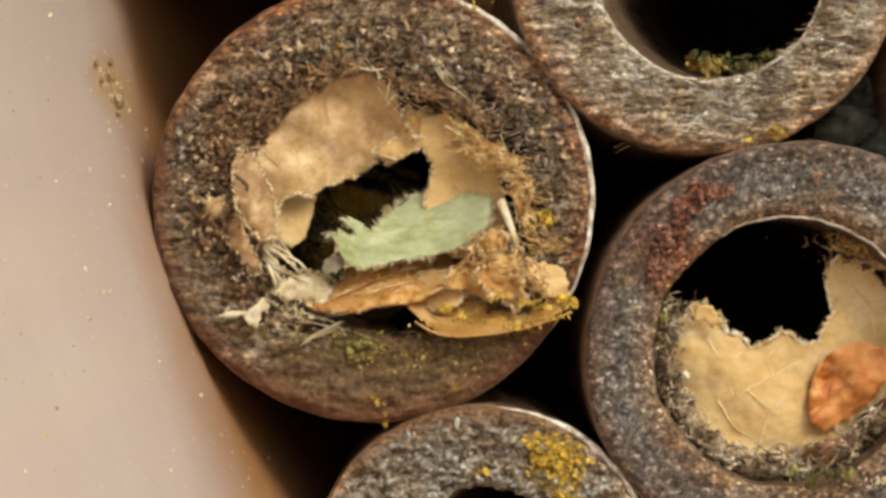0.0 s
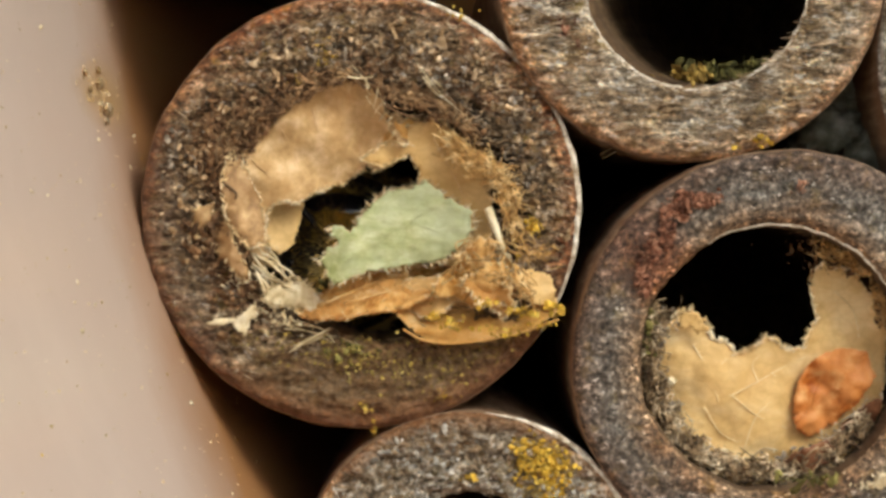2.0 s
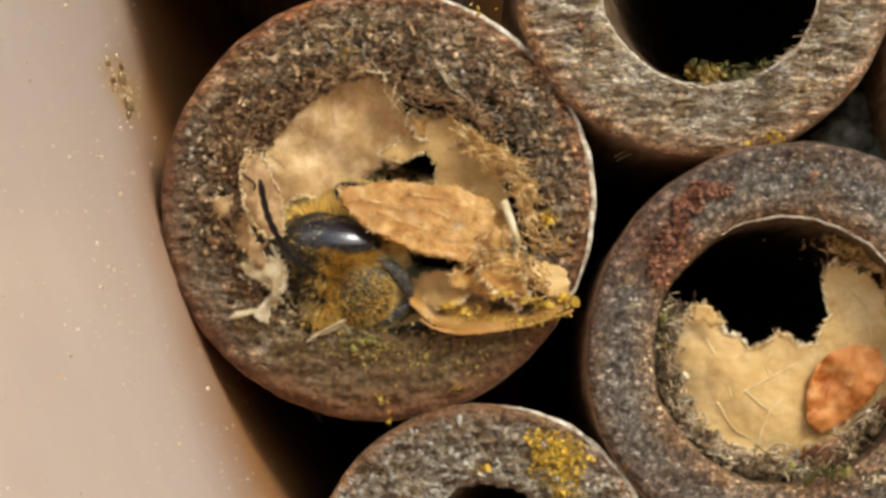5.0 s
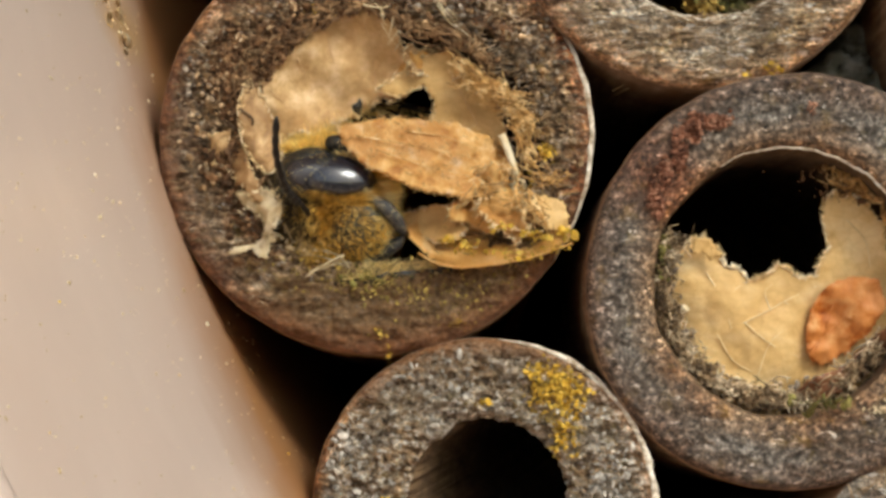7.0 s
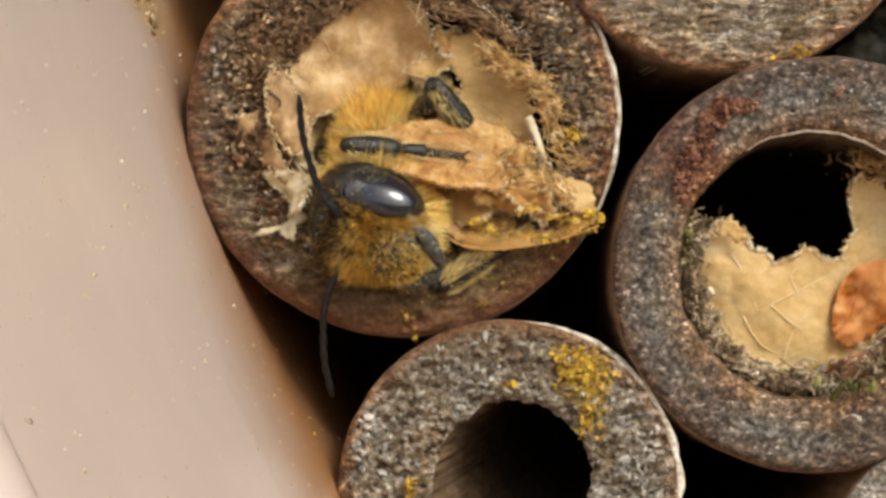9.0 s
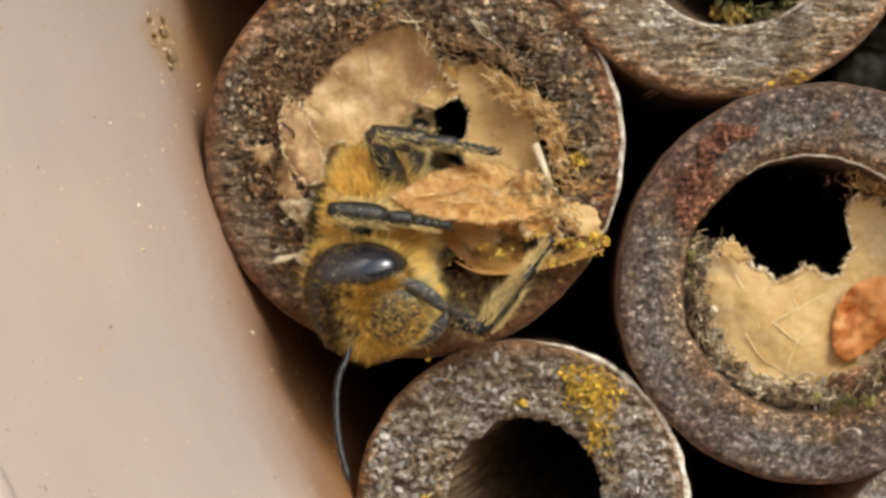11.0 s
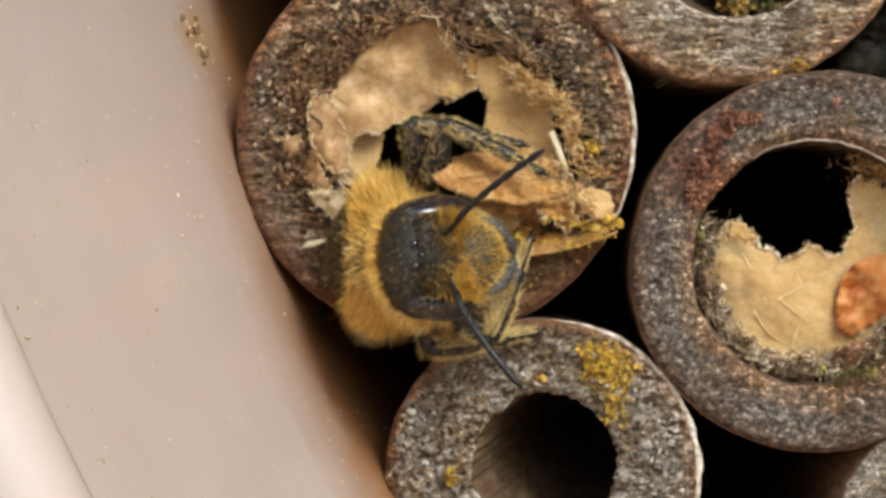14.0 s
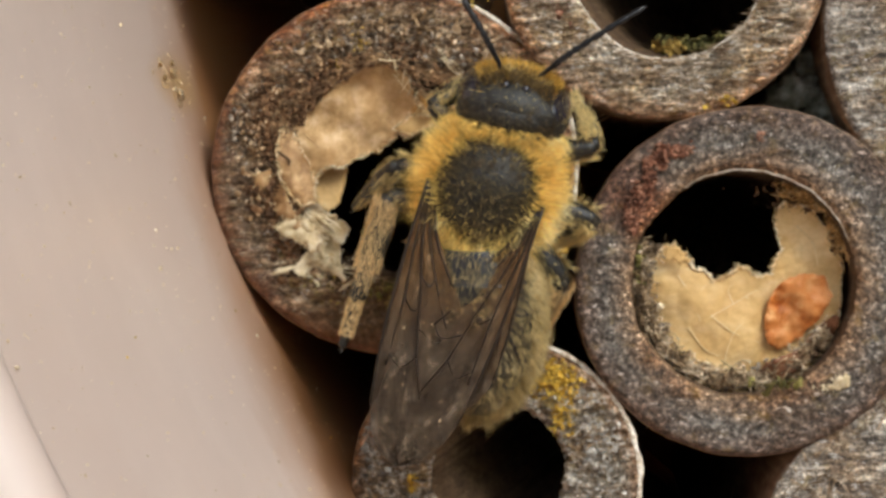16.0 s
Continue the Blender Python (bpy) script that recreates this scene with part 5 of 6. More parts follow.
crumpled_leaf = scrap("crumpled_leaf", [(-4.10, -1.25), (-3.20, -0.93), (-2.33, -1.54), (-1.85, -1.94), (-2.37, -2.70), (-2.15, -4.00), (-2.85, -3.62), (-3.31, -4.18), (-3.84, -3.36), (-3.53, -2.66), (-4.25, -2.14)], CRUMPLE_PIVOT, PITH, "crumpled pale leaf scrap dragged to the nest's edge", 18,
                      lambda x, z: 0.35 * math.sin(x * 3.1 + z * 2) * math.cos(z * 3.3), jag=0.12, wrinkle=0.4)
fringe(green_leaf, GREEN_EDGE, lambda x, z: GREEN_PIVOT[1] + 0.2 * math.sin(x * 0.9) - green_curl(x), PITH, GREEN_PIVOT, 61, 420, 0.28)
ribs(green_leaf, [[(-0.70, -1.52), (0.79, -0.59), (2.29, 0.34), (3.23, 0.71)], [(0.79, -0.59), (1.17, -0.03), (1.36, 0.71)], [(1.54, -0.13), (2.48, -0.41), (3.04, -0.79)]], lambda x, z: GREEN_PIVOT[1] + 0.2 * math.sin(x * 0.9) - green_curl(x) - 0.06, GREEN_LEAF, GREEN_PIVOT, 0.014)
fringe(brown_flap, FLAP_EDGE, lambda x, z: FLAP_PIVOT[1] - 0.25 * math.cos((x - 0.8) * 0.7), STRAW, FLAP_PIVOT, 62, 260, 0.22)
ribs(brown_flap, [tall([(-1.53, -2.99), (0.05, -2.54), (1.54, -2.08), (2.93, -1.71)]), tall([(-0.69, -3.00), (0.79, -2.72), (2.28, -2.26)]), tall([(-0.32, -2.35), (0.79, -1.98), (1.91, -1.74)])], lambda x, z: FLAP_PIVOT[1] - 0.25 * math.cos((x - 0.8) * 0.7) - 0.12, STRAW, FLAP_PIVOT, 0.03)


def fuzz(ob, poly, depth, material, pivot, seed, count):
    """Short pale hairs over a leaf piece's face."""
    rnd = random.Random(seed)
    V, F = [], []
    xs, zs = [p[0] for p in poly], [p[1] for p in poly]
    while count:
        x, z = rnd.uniform(min(xs), max(xs)), rnd.uniform(min(zs), max(zs))
        if inside(poly, np.array([x]), np.array([z]))[0]:
            count -= 1
            d = Vector((rnd.gauss(0, 1), -0.5, rnd.gauss(0.3, 0.6)))
            hair(V, F, Vector((x - pivot[0], depth(x, z) - pivot[1] - 0.08, z - pivot[2])), d, rnd.uniform(0.12, 0.35), 0.03, rnd)
    part("fuzz", (V, F), material, ob, "pale fuzz on the leaf's face")


fuzz(brown_flap, FLAP_EDGE, lambda x, z: FLAP_PIVOT[1] - 0.25 * math.cos((x - 0.8) * 0.7), STRAW, FLAP_PIVOT, 64, 420)
fringe(pale_scrap, SCRAP_EDGE, lambda x, z: SCRAP_PIVOT[1] + 0.3 * math.sin(x * 2.2), PITH, SCRAP_PIVOT, 63, 260, 0.25)
fibres("pale_shreds", [((-3.62, 0.20, -1.06), (-2.49, -0.10, -1.98), 9, 0.2, 0.2), ((-3.42, 0.00, -1.80), (-3.04, -0.10, -2.91), 7, 0.15, 0.2), ((-1.20, 0.00, -3.65), (-2.31, 0.00, -4.29), 4, 0.08, 0.1), ((-2.68, 0.00, -3.46), (-1.02, 0.10, -4.02), 4, 0.1, 0.1)],
       PITH, "pale chewed leaf shreds at the nest's lower edge", "leaf shreds", 38, 0.045)


# ---- the bee ----
def frame3(forward, back):
    """Turn with y along forward and z near back."""
    y = Vector(forward).normalized()
    z = Vector(back)
    z = (z - y * z.dot(y)).normalized()
    return Matrix((y.cross(z), y, z)).transposed()


bee = tagged(new("bee"), "golden-furred leafcutter bee crawling out of the cane", "bee")

V, F = [], []
ball(V, F, (0, 0, 0), (2.3, 2.4, 2.0), bump=0.02)
ball(V, F, (0, -1.7, 0.3), (1.25, 0.75, 0.9))
thorax = part("thorax", (V, F), DUSTY, bee)


def thorax_gold(rnd):
    p, n = on_ball(rnd, (0, 0, 0), (2.3, 2.4, 2.0), lambda d: d.z < 0 or math.hypot(d.x, d.y + 0.06) > 0.83 - 0.13 * rnd.random() ** 3)
    rim = min(1.0, max(0.0, (1.25 - p.z) / 0.9))
    out = Vector((p.x, p.y, 0)).normalized()
    return p, n + out * 0.5 * (1 - rim) + Vector((rnd.gauss(0, 0.22), rnd.gauss(0, 0.22), rnd.gauss(0, 0.22))), rnd.uniform(0.35, 1.15) * (0.5 + 0.5 * rim), 0.03, Vector((0, 0, 0.12))


part("fur", pelt(24000, thorax_gold, 1), FUR, thorax, "golden fur collar")


def thorax_dark(rnd):
    p, n = on_ball(rnd, (0, 0, 0), (2.3, 2.4, 2.0), lambda d: d.z > 0.42)
    return p, n + Vector((rnd.gauss(0, 0.4), rnd.gauss(0, 0.4), 0)), rnd.uniform(0.08, 0.26), 0.02, None


part("fur", pelt(9000, thorax_dark, 2), DARK_FUR, thorax, "short dark fur on the back")


def thorax_brown(rnd):
    p, n = on_ball(rnd, (0, 0, 0), (2.3, 2.4, 2.0), lambda d: 0.45 < d.z < 0.85)
    if rnd.random() < (p.z / 2.0 - 0.45) / 0.4:
        return None
    return p, n + Vector((rnd.gauss(0, 0.4), rnd.gauss(0, 0.4), 0)), rnd.uniform(0.1, 0.3), 0.02, None


part("fur", pelt(4000, thorax_brown, 22), FUR, thorax, "golden hairs thinning over the back")

# head: x to its right, y out of the face, z towards the crown
HEAD = (2.2, 1.35, 1.95)
V, F = [], []
ball(V, F, (0, 0, -0.1), HEAD, None, 40, 28, 0.02)
ball(V, F, (0, -0.35, 0.4), (2.1, 1.1, 1.5), None, 40, 28)
for s in (-1, 1):
    ball(V, F, (s * 0.85, -0.15, 0.7), (1.1, 1.0, 1.0), None, 28, 20)
ball(V, F, (0, 0.2, -1.2), (1.55, 1.05, 1.1), None, 32, 22)
head = part("head", (V, F), DUSTY, bee)
for s in (-1, 1):
    V, F = [], []
    ball(V, F, (0, 0, 0), (0.52, 0.8, 1.4), Euler((radians(6), radians(-9 * s), radians(16 * s))).to_matrix(), 44, 34)
    part("eye", (V, F), EYE, head, "glossy black compound eye", at=(s * 1.64, 0.24, 0.02))
    V, F = [], []
    rod(V, F, arc([(0.3 * s, -0.35, 0.75), (0.28 * s, -0.05, 0.2), (0.05 * s, 0.2, -0.5), (-0.55 * s, 0.3, -1.05), (-1.0 * s, 0.25, -1.3)], 16), [0.08, 0.1, 0.12, 0.14, 0.16, 0.18, 0.2, 0.22, 0.24, 0.25, 0.25, 0.24, 0.22, 0.2, 0.17, 0.12, 0.05], 18)
    part("mandible", (V, F), JAW, head, "grey-black toothed jaw", at=(s * 1.02, 0.72, -1.5))
V, F = [], []
ball(V, F, (0, 0, 0), (1.2, 0.62, 1.2), None, 44, 32, 0.06)
part("clypeus", (V, F), FACE, head, "pollen-dusted face plate", at=(0, 0.98, -1.0))
for x, z in ((-0.38, 1.42), (0, 1.2), (0.38, 1.42)):
    V, F = [], []
    ball(V, F, (0, 0, 0), (0.15, 0.15, 0.15), None, 12, 8)
    part("ocellus", (V, F), EYE, head, at=(x, 0.88 - 0.12 * abs(x), z))


def face_fur(rnd):
    p, n = on_ball(rnd, (0, 0, -0.1), HEAD, lambda d: d.y > 0.12 and abs(d.x) < 0.66)
    core = math.hypot(p.x / 0.92, (p.z + 1.1) / 0.9)
    if core < 0.95 + rnd.gauss(0, 0.14) and rnd.random() < 0.9:
        return None
    if p.z > 0.75 + 0.3 * rnd.gauss(0, 1) or (p.z > 0.1 and rnd.random() < 0.55) or (abs(p.x) < 0.3 and p.z > -0.2 and rnd.random() < 0.5):
        return None
    tuft = math.exp(-((abs(p.x) - 0.75) ** 2 + (p.z - 0.05) ** 2) / 0.25)
    out = Vector((p.x, 0, p.z + 0.5)).normalized()
    size = rnd.uniform(0.2, 0.42) * (1 + 0.7 * tuft) * (0.75 if p.z > 0.5 else 1)
    return p, n * 0.9 + out * 0.45 + Vector([rnd.gauss(0, 0.22) for _ in range(3)]), size, 0.022, Vector((0, 0.1, 0))


part("fur", pelt(17000, face_fur, 3), FACE_FUR, head, "golden-brown face fur")


def plate_fur(rnd):
    p, n = on_ball(rnd, (0, 0.98, -1.0), (1.2, 0.62, 1.2), lambda d: d.y > 0.0)
    edge = math.hypot(p.x / 1.2, (p.z + 1.0) / 1.2)
    if rnd.random() > 0.5 or edge > 0.93:
        return None
    return p, n + Vector((rnd.gauss(0, 0.3), 0, -0.4 + rnd.gauss(0, 0.3))), rnd.uniform(0.12, 0.3), 0.02, None


part("fur", pelt(4200, plate_fur, 26), FACE_FUR, head, "short golden hairs on the face plate")


def crown_fur(rnd):
    p, n = on_ball(rnd, (0, -0.3, 0.35), (2.15, 1.2, 1.6), lambda d: d.z > 0.15 and abs(d.x) < 0.8)
    return p, n + Vector([rnd.gauss(0, 0.4) for _ in range(3)]), rnd.uniform(0.06, 0.2), 0.018, None


part("fur", pelt(4500, crown_fur, 36), DARK_FUR, head, "sparse short dark hairs on the crown")


def jaw_fur(rnd):
    s = rnd.choice((-1, 1))
    f = rnd.random()
    p = Vector((s * (1.5 - 0.9 * f * f), 0.55 + 0.45 * f, -0.85 - 1.45 * f)) + Vector([rnd.gauss(0, 0.1) for _ in range(3)])
    return p, Vector((s * 0.6, 0.8, -0.6)) + Vector([rnd.gauss(0, 0.35) for _ in range(3)]), rnd.uniform(0.12, 0.34), 0.018, None


part("fur", pelt(900, jaw_fur, 46), PALE_FUR, head, "pale hairs along the jaws")


def brow_fur(rnd):
    p, n = on_ball(rnd, (0, 0, -0.1), HEAD, lambda d: d.y > 0.3 and abs(d.x) < 0.6 and 0.2 < d.z < 0.75)
    return p, n + Vector((0, 0.1, -0.2)), rnd.uniform(0.12, 0.35), 0.022, None


part("fur", pelt(1800, brow_fur, 6), DARK_FUR, head, "short dark brow fur")


def cheek_fur(rnd):
    p, n = on_ball(rnd, (0, 0, -0.1), HEAD, lambda d: d.y > 0.1 and abs(d.x) < 0.8 and d.z < 0.4)
    return p, n + Vector([rnd.gauss(0, 0.2) for _ in range(3)]), rnd.uniform(0.15, 0.4), 0.022, None


part("fur", pelt(2200, cheek_fur, 16), DARK_FUR, head, "dark under-fur on the face")


def nape_fur(rnd):
    p, n = on_ball(rnd, (0, 0, -0.1), (2.25, 1.5, 1.95), lambda d: d.y < -0.42 or d.z < -0.78)
    return p, n + Vector((0, 0.25 if p.z > 0.6 else -0.1, -0.1)), rnd.uniform(0.4, 0.9), 0.028, None


part("fur", pelt(10000, nape_fur, 4), FUR, head, "golden fur behind the head")


def pollen(count, c, r, keep, seed, size=1.0):
    rnd = random.Random(seed)
    V, F = [], []
    for _ in range(count):
        p, n = on_ball(rnd, c, r, keep)
        crumb(V, F, p, (0.013 + 0.03 * rnd.random() ** 2) * size, rnd)
    return V, F


POLLEN = stuff_mat("pollen", [(0.34, (0.45, 0.32, 0.08)), (0.66, (0.75, 0.6, 0.24))], 3.0, None, rough=0.8, bump=0, island=0.3)
part("pollen_dust", pollen(900, (0, 0, 0), (2.29, 1.39, 1.92), lambda d: d.y > -0.5 and d.z > -0.1, 7, 0.6), POLLEN, head, "pale yellow pollen grains")
part("pollen_dust", pollen(420, (0, 0.98, -0.95), (1.33, 0.69, 1.38), lambda d: d.y > -0.1, 8), POLLEN, head, "pale yellow pollen grains")
part("pollen_dust", pollen(1800, (0, 0, 0), (2.38, 2.48, 2.1), lambda d: d.z > 0.5 and math.hypot(d.x, d.y + 0.06) < 0.8, 9, 0.55), POLLEN, thorax, "pale yellow pollen grains")


def antenna_mesh():
    V, F = [], []
    pts = arc([(0, -0.15, 0), (0, 0.7, 0.1), (0, 1.35, 0.3), (0, 2.2, 0.32), (0, 3.6, 0.12), (0, 5.0, -0.35)], 40)
    rad = [0.1 if k < 11 else (0.115 + 0.03 * (1 if k % 3 else -0.4)) * (1 - 0.15 * k / 40) for k in range(41)]
    rad[-1] = 0.05
    rod(V, F, pts, rad, 9)
    return V, F


ANTENNA = {}
for s in (-1, 1):
    ANTENNA[s] = part("antenna", antenna_mesh(), CHITIN, head, "thin dark jointed feeler", at=(s * 0.6, 1.22, 0.45))

# abdomen: hinged at its front, reaching back along -y
V, F = [], []
ball(V, F, (0, -0.35, 0), (0.9, 0.7, 0.8))
abdomen = part("abdomen", (V, F), CHITIN, bee, at=(0, -2.0, -0.1))


def belly_radius(u):
    return max(0.02, math.sin(math.pi * min(1, 0.17 + 0.85 * u) ** 1.0)) ** 0.55


for k in range(6):
    V, n = [], 36
    for j in range(7):
        u = (k + j / 6 * 1.06) / 6
        lip = 0.05 * (1 - j / 6) if k else 0
        rr = belly_radius(min(u, 0.99)) * (1 - lip * 0.5) + (0.03 if j == 6 else 0)
        for i in range(n):
            a = 2 * math.pi * i / n
            V.append((2.55 * rr * math.cos(a), -0.2 - 7.2 * u, 2.0 * rr * math.sin(a) - 0.9 * u * u))
    F = quads(n, 6) + ([tuple(6 * n + i for i in range(n))] if k == 5 else [])
    part("segment", (V, F), CHITIN, abdomen)


def belly_fur(rnd):
    u, a = rnd.random(), rnd.uniform(0, 2 * math.pi)
    band = (u * 6) % 1 > 0.62
    side = abs(math.cos(a)) > 0.4 or math.sin(a) < -0.3
    top = math.sin(a) > 0.55
    if (top and rnd.random() < (0.25 if band else 0.5)) or (not (band or side) and rnd.random() < 0.4):
        return None
    rr = belly_radius(u)
    p = Vector((2.55 * rr * math.cos(a), -0.2 - 7.2 * u, 2.0 * rr * math.sin(a) - 0.9 * u * u))
    d = Vector((math.cos(a), -0.9, math.sin(a))) + Vector([rnd.gauss(0, 0.3) for _ in range(3)])
    return p, d, rnd.uniform(0.2, 0.6) * (0.5 if top else 1), 0.016 if top else 0.022, Vector((0, -0.2, 0))


part("fur", pelt(34000, belly_fur, 5), BELLY_FUR, abdomen, "straw-coloured hair bands")


def wing_point(length, width, s, u, v):
    """A point of a wing that reaches back along -y: u from root to tip, v from its outer, leading edge inwards."""
    wide = min(1, u / 0.62)
    chord = width * (0.1 + 0.9 * wide * wide * (3 - 2 * wide))
    lead = 0.26 * width * math.sin(math.pi * u * 0.62)
    if u > 0.76:
        end = math.sqrt(max(0.003, 1 - ((u - 0.76) / 0.24) ** 2))
        lead, chord = lead - chord * 0.4 * (1 - end), chord * end
    z = 0.11 * math.sin(v * 15 + 0.5) * (0.35 + u) + 0.14 * math.sin(u * 3) - 0.15 * v + (0.12 * fbm(u * 5, v * 2.5, s, 1) + 0.11 * fbm(u * 17, v * 5, s + 7, 1)) * u
    return s * (lead - chord * v), -length * u, z


def wing_mesh(length, width, s):
    n, m = 70, 29
    V = [wing_point(length, width, s, k / n, j / (m - 1)) for k in range(n + 1) for j in range(m)]
    F = quads(m, n, False)
    base = len(V)
    V += [(x, y, z + 0.015) for x, y, z in V]
    F += [tuple(base + i for i in reversed(f)) for f in F]
    return V, F


def add_veins(wing, length, width, s):
    runs = [[(u, 0.0) for u in (0, 0.2, 0.4, 0.6, 0.8)], [(0.02, 0.3), (0.2, 0.2), (0.4, 0.17), (0.66, 0.1)], [(0.02, 0.5), (0.2, 0.42), (0.4, 0.4), (0.62, 0.42)],
            [(0.02, 0.7), (0.2, 0.66), (0.4, 0.68), (0.55, 0.78)], [(0.02, 0.9), (0.2, 0.92), (0.36, 0.96)],
            [(0.42, 0.17), (0.46, 0.3), (0.44, 0.4)], [(0.62, 0.12), (0.66, 0.26), (0.62, 0.42)], [(0.34, 0.41), (0.37, 0.55), (0.34, 0.67)], [(0.62, 0.42), (0.7, 0.5), (0.76, 0.55)], [(0.52, 0.41), (0.56, 0.6), (0.53, 0.75)]]
    for k, run in enumerate(runs):
        V, F = [], []
        pts = [wing_point(length, width, s, u, v) for u, v in run]
        thick = 0.075 if k == 0 else 0.056 if k < 5 else 0.036
        rod(V, F, arc([(x, y, z + 0.045) for x, y, z in pts], 14), [thick * (1 - 0.45 * q / 14) for q in range(15)], 6)
        part("vein", (V, F), VEIN, wing)


WINGS = {}
for s in (-1, 1):
    for key, length, width, place in (("front", 10.8, 3.3, (s * 2.2, -0.2, 1.15)), ("rear", 7.6, 2.3, (s * 2.0, -0.8, 1.0))):
        w = part("wing", wing_mesh(length, width, s), WING, bee, "smoky translucent %s wing" % key, at=place)
        add_veins(w, length, width, s)
        # pale flakes serve as dust and as the torn membrane's bright highlights
        rnd, V, F = random.Random(int(length * 10) + s), [], []
        for _ in range(16):
            x, y, z = wing_point(length, width, s, rnd.uniform(0.35, 0.95), rnd.uniform(0.1, 0.9))
            crumb(V, F, (x, y, z + 0.05), 0.02 + 0.06 * rnd.random() ** 3, rnd)
        part("dust", (V, F), PITH, w, "pale dust flakes and painted-in highlights on the wing")
        WINGS[s, key] = w

# legs: thigh along +y of its own space, with the shin and foot hinged at the knee
LEG_LENGTHS = {"fore": (2.3, 4.0), "middle": (2.5, 4.3), "hind": (2.8, 6.2)}


def leg_meshes(thick, hairy, thigh_length, shin_length):
    V, F = [], []
    rod(V, F, arc([(0, -0.3, 0), (0, 0.7, 0.05), (0, 0.7 * thigh_length, 0.05), (0, thigh_length, 0)], 12), [thick * q for q in (0.45, 0.7, 0.9, 1.02, 1.06, 1.05, 1.0, 0.95, 0.88, 0.8, 0.7, 0.62, 0.45)], 12)
    V2, F2 = [], []
    shin = 0.48 * shin_length
    rod(V2, F2, arc([(0, 0, 0), (0, 0.5 * shin, 0.1), (0, shin, 0.0)], 9), [thick * q for q in (0.45, 0.6, 0.7, 0.8, 0.88, 0.92, 0.92, 0.88, 0.76, 0.5)], 12)
    at, rest = shin, shin_length - shin
    for k, (l, q) in enumerate(((0.42, 0.62), (0.15, 0.42), (0.14, 0.38), (0.12, 0.36), (0.17, 0.34))):
        l *= rest
        rod(V2, F2, [(0, at, 0), (0, at + l * 0.2, 0), (0, at + l * 0.85, -0.02), (0, at + l * 0.97, -0.02)], [thick * q * w for w in (0.78, 0.95, 1.05, 0.82)], 8)
        at += l
    for s in (-1, 1):
        rod(V2, F2, arc([(0, at - 0.05, 0), (s * 0.15, at + 0.12, 0), (s * 0.2, at + 0.2, -0.12)], 4), [0.05, 0.045, 0.04, 0.03, 0.01], 5)

    def thigh_hair(rnd):
        y, a = rnd.uniform(0, thigh_length), rnd.uniform(0, 6.3)
        d = Vector((math.cos(a), 0.9, math.sin(a)))
        edge = abs(math.cos(a)) > 0.75
        if not edge and rnd.random() < 0.72:
            return None
        return Vector((thick * 0.95 * math.cos(a), y, thick * 0.95 * math.sin(a))), d + Vector([rnd.gauss(0, 0.25) for _ in range(3)]), rnd.uniform(0.15, 0.45) * (1 if edge else 0.4), 0.02, None

    def shin_hair(rnd):
        y, a = rnd.uniform(0.1, shin + 0.85 * rest), rnd.uniform(0, 6.3)
        q = thick * (0.85 if y < shin else 0.5)
        d = Vector((math.cos(a), 1.5, math.sin(a)))
        edge = abs(math.cos(a)) > 0.8
        if not edge and rnd.random() < (0.85 if hairy > 0.9 else 0.1):
            return None
        taper = 1 - 0.5 * max(0.0, (y - shin) / (0.85 * rest))
        return Vector((q * math.cos(a), y, q * math.sin(a))), d + Vector([rnd.gauss(0, 0.25) for _ in range(3)]), rnd.uniform(0.14, 0.4) * hairy * taper * (1 if edge else 0.4 if hairy > 0.9 else 0.7), 0.02, None

    return (V, F), (V2, F2), thigh_hair, shin_hair


LEGS = {}
for s in (-1, 1):
    for key, place, thick, hairy in (("fore", (s * 1.15, 1.35, -1.15), 0.44, 1.0), ("middle", (s * 1.45, 0.0, -1.3), 0.47, 1.0), ("hind", (s * 1.4, -1.3, -1.2), 0.54, 0.85)):
        laden = s > 0 and key != "hind"
        a, b, h1, h2 = leg_meshes(thick, hairy * (1.35 if laden else 1.0), *LEG_LENGTHS[key])
        thigh = part("leg", a, LEG_SKIN, bee, "black %s leg with golden hair" % key, at=place)
        part("thigh_fur", pelt(800, h1, 11), PALE_FUR, thigh)
        V, F = b
        fur_v, fur_f = pelt(7500 if key == "hind" else 5200 if laden else 2300, h2, 12)
        shin = part("shin", (V, F), LEG_SKIN, thigh, "slim hairy shin and jointed foot", at=(0, LEG_LENGTHS[key][0], 0))
        me = bpy.data.meshes.new("shin")
        me.from_pydata([mm(*v) for v in V + fur_v], [], F + [tuple(i + len(V) for i in f) for f in fur_f])
        me.materials.append(LEG_SKIN)
        me.materials.append(SCOPA if key == "hind" else PALE_FUR)
        me.polygons.foreach_set("material_index", [0] * len(F) + [1] * len(fur_f))
        me.polygons.foreach_set("use_smooth", [True] * len(me.polygons))
        shin.data = me
        LEGS[s, key] = (thigh, shin, Vector(place))


# ---- what moves ----
def body(place, forward, back):
    """The bee's pose, from where its head's centre is."""
    r = frame3(forward, back)
    return Matrix.Translation(Vector(mm(*(Vector(place) - r @ Vector((0, 3.3, -0.25)))))) @ r.to_4x4()


def leg_turns(pose_now, hip, foot, knee_at, thigh_length):
    """Where the thigh begins under the fur, and the turns of thigh and shin, for a knee and a foot at places in the world."""
    inv = pose_now.inverted()
    f, k = inv @ Vector(mm(*foot)) / MM, inv @ Vector(mm(*knee_at)) / MM
    side = f - hip
    a = frame3(k - hip, side)
    b = frame3(f - k, hip - k)
    return k - (k - hip).normalized() * thigh_length, a, a.inverted() @ b


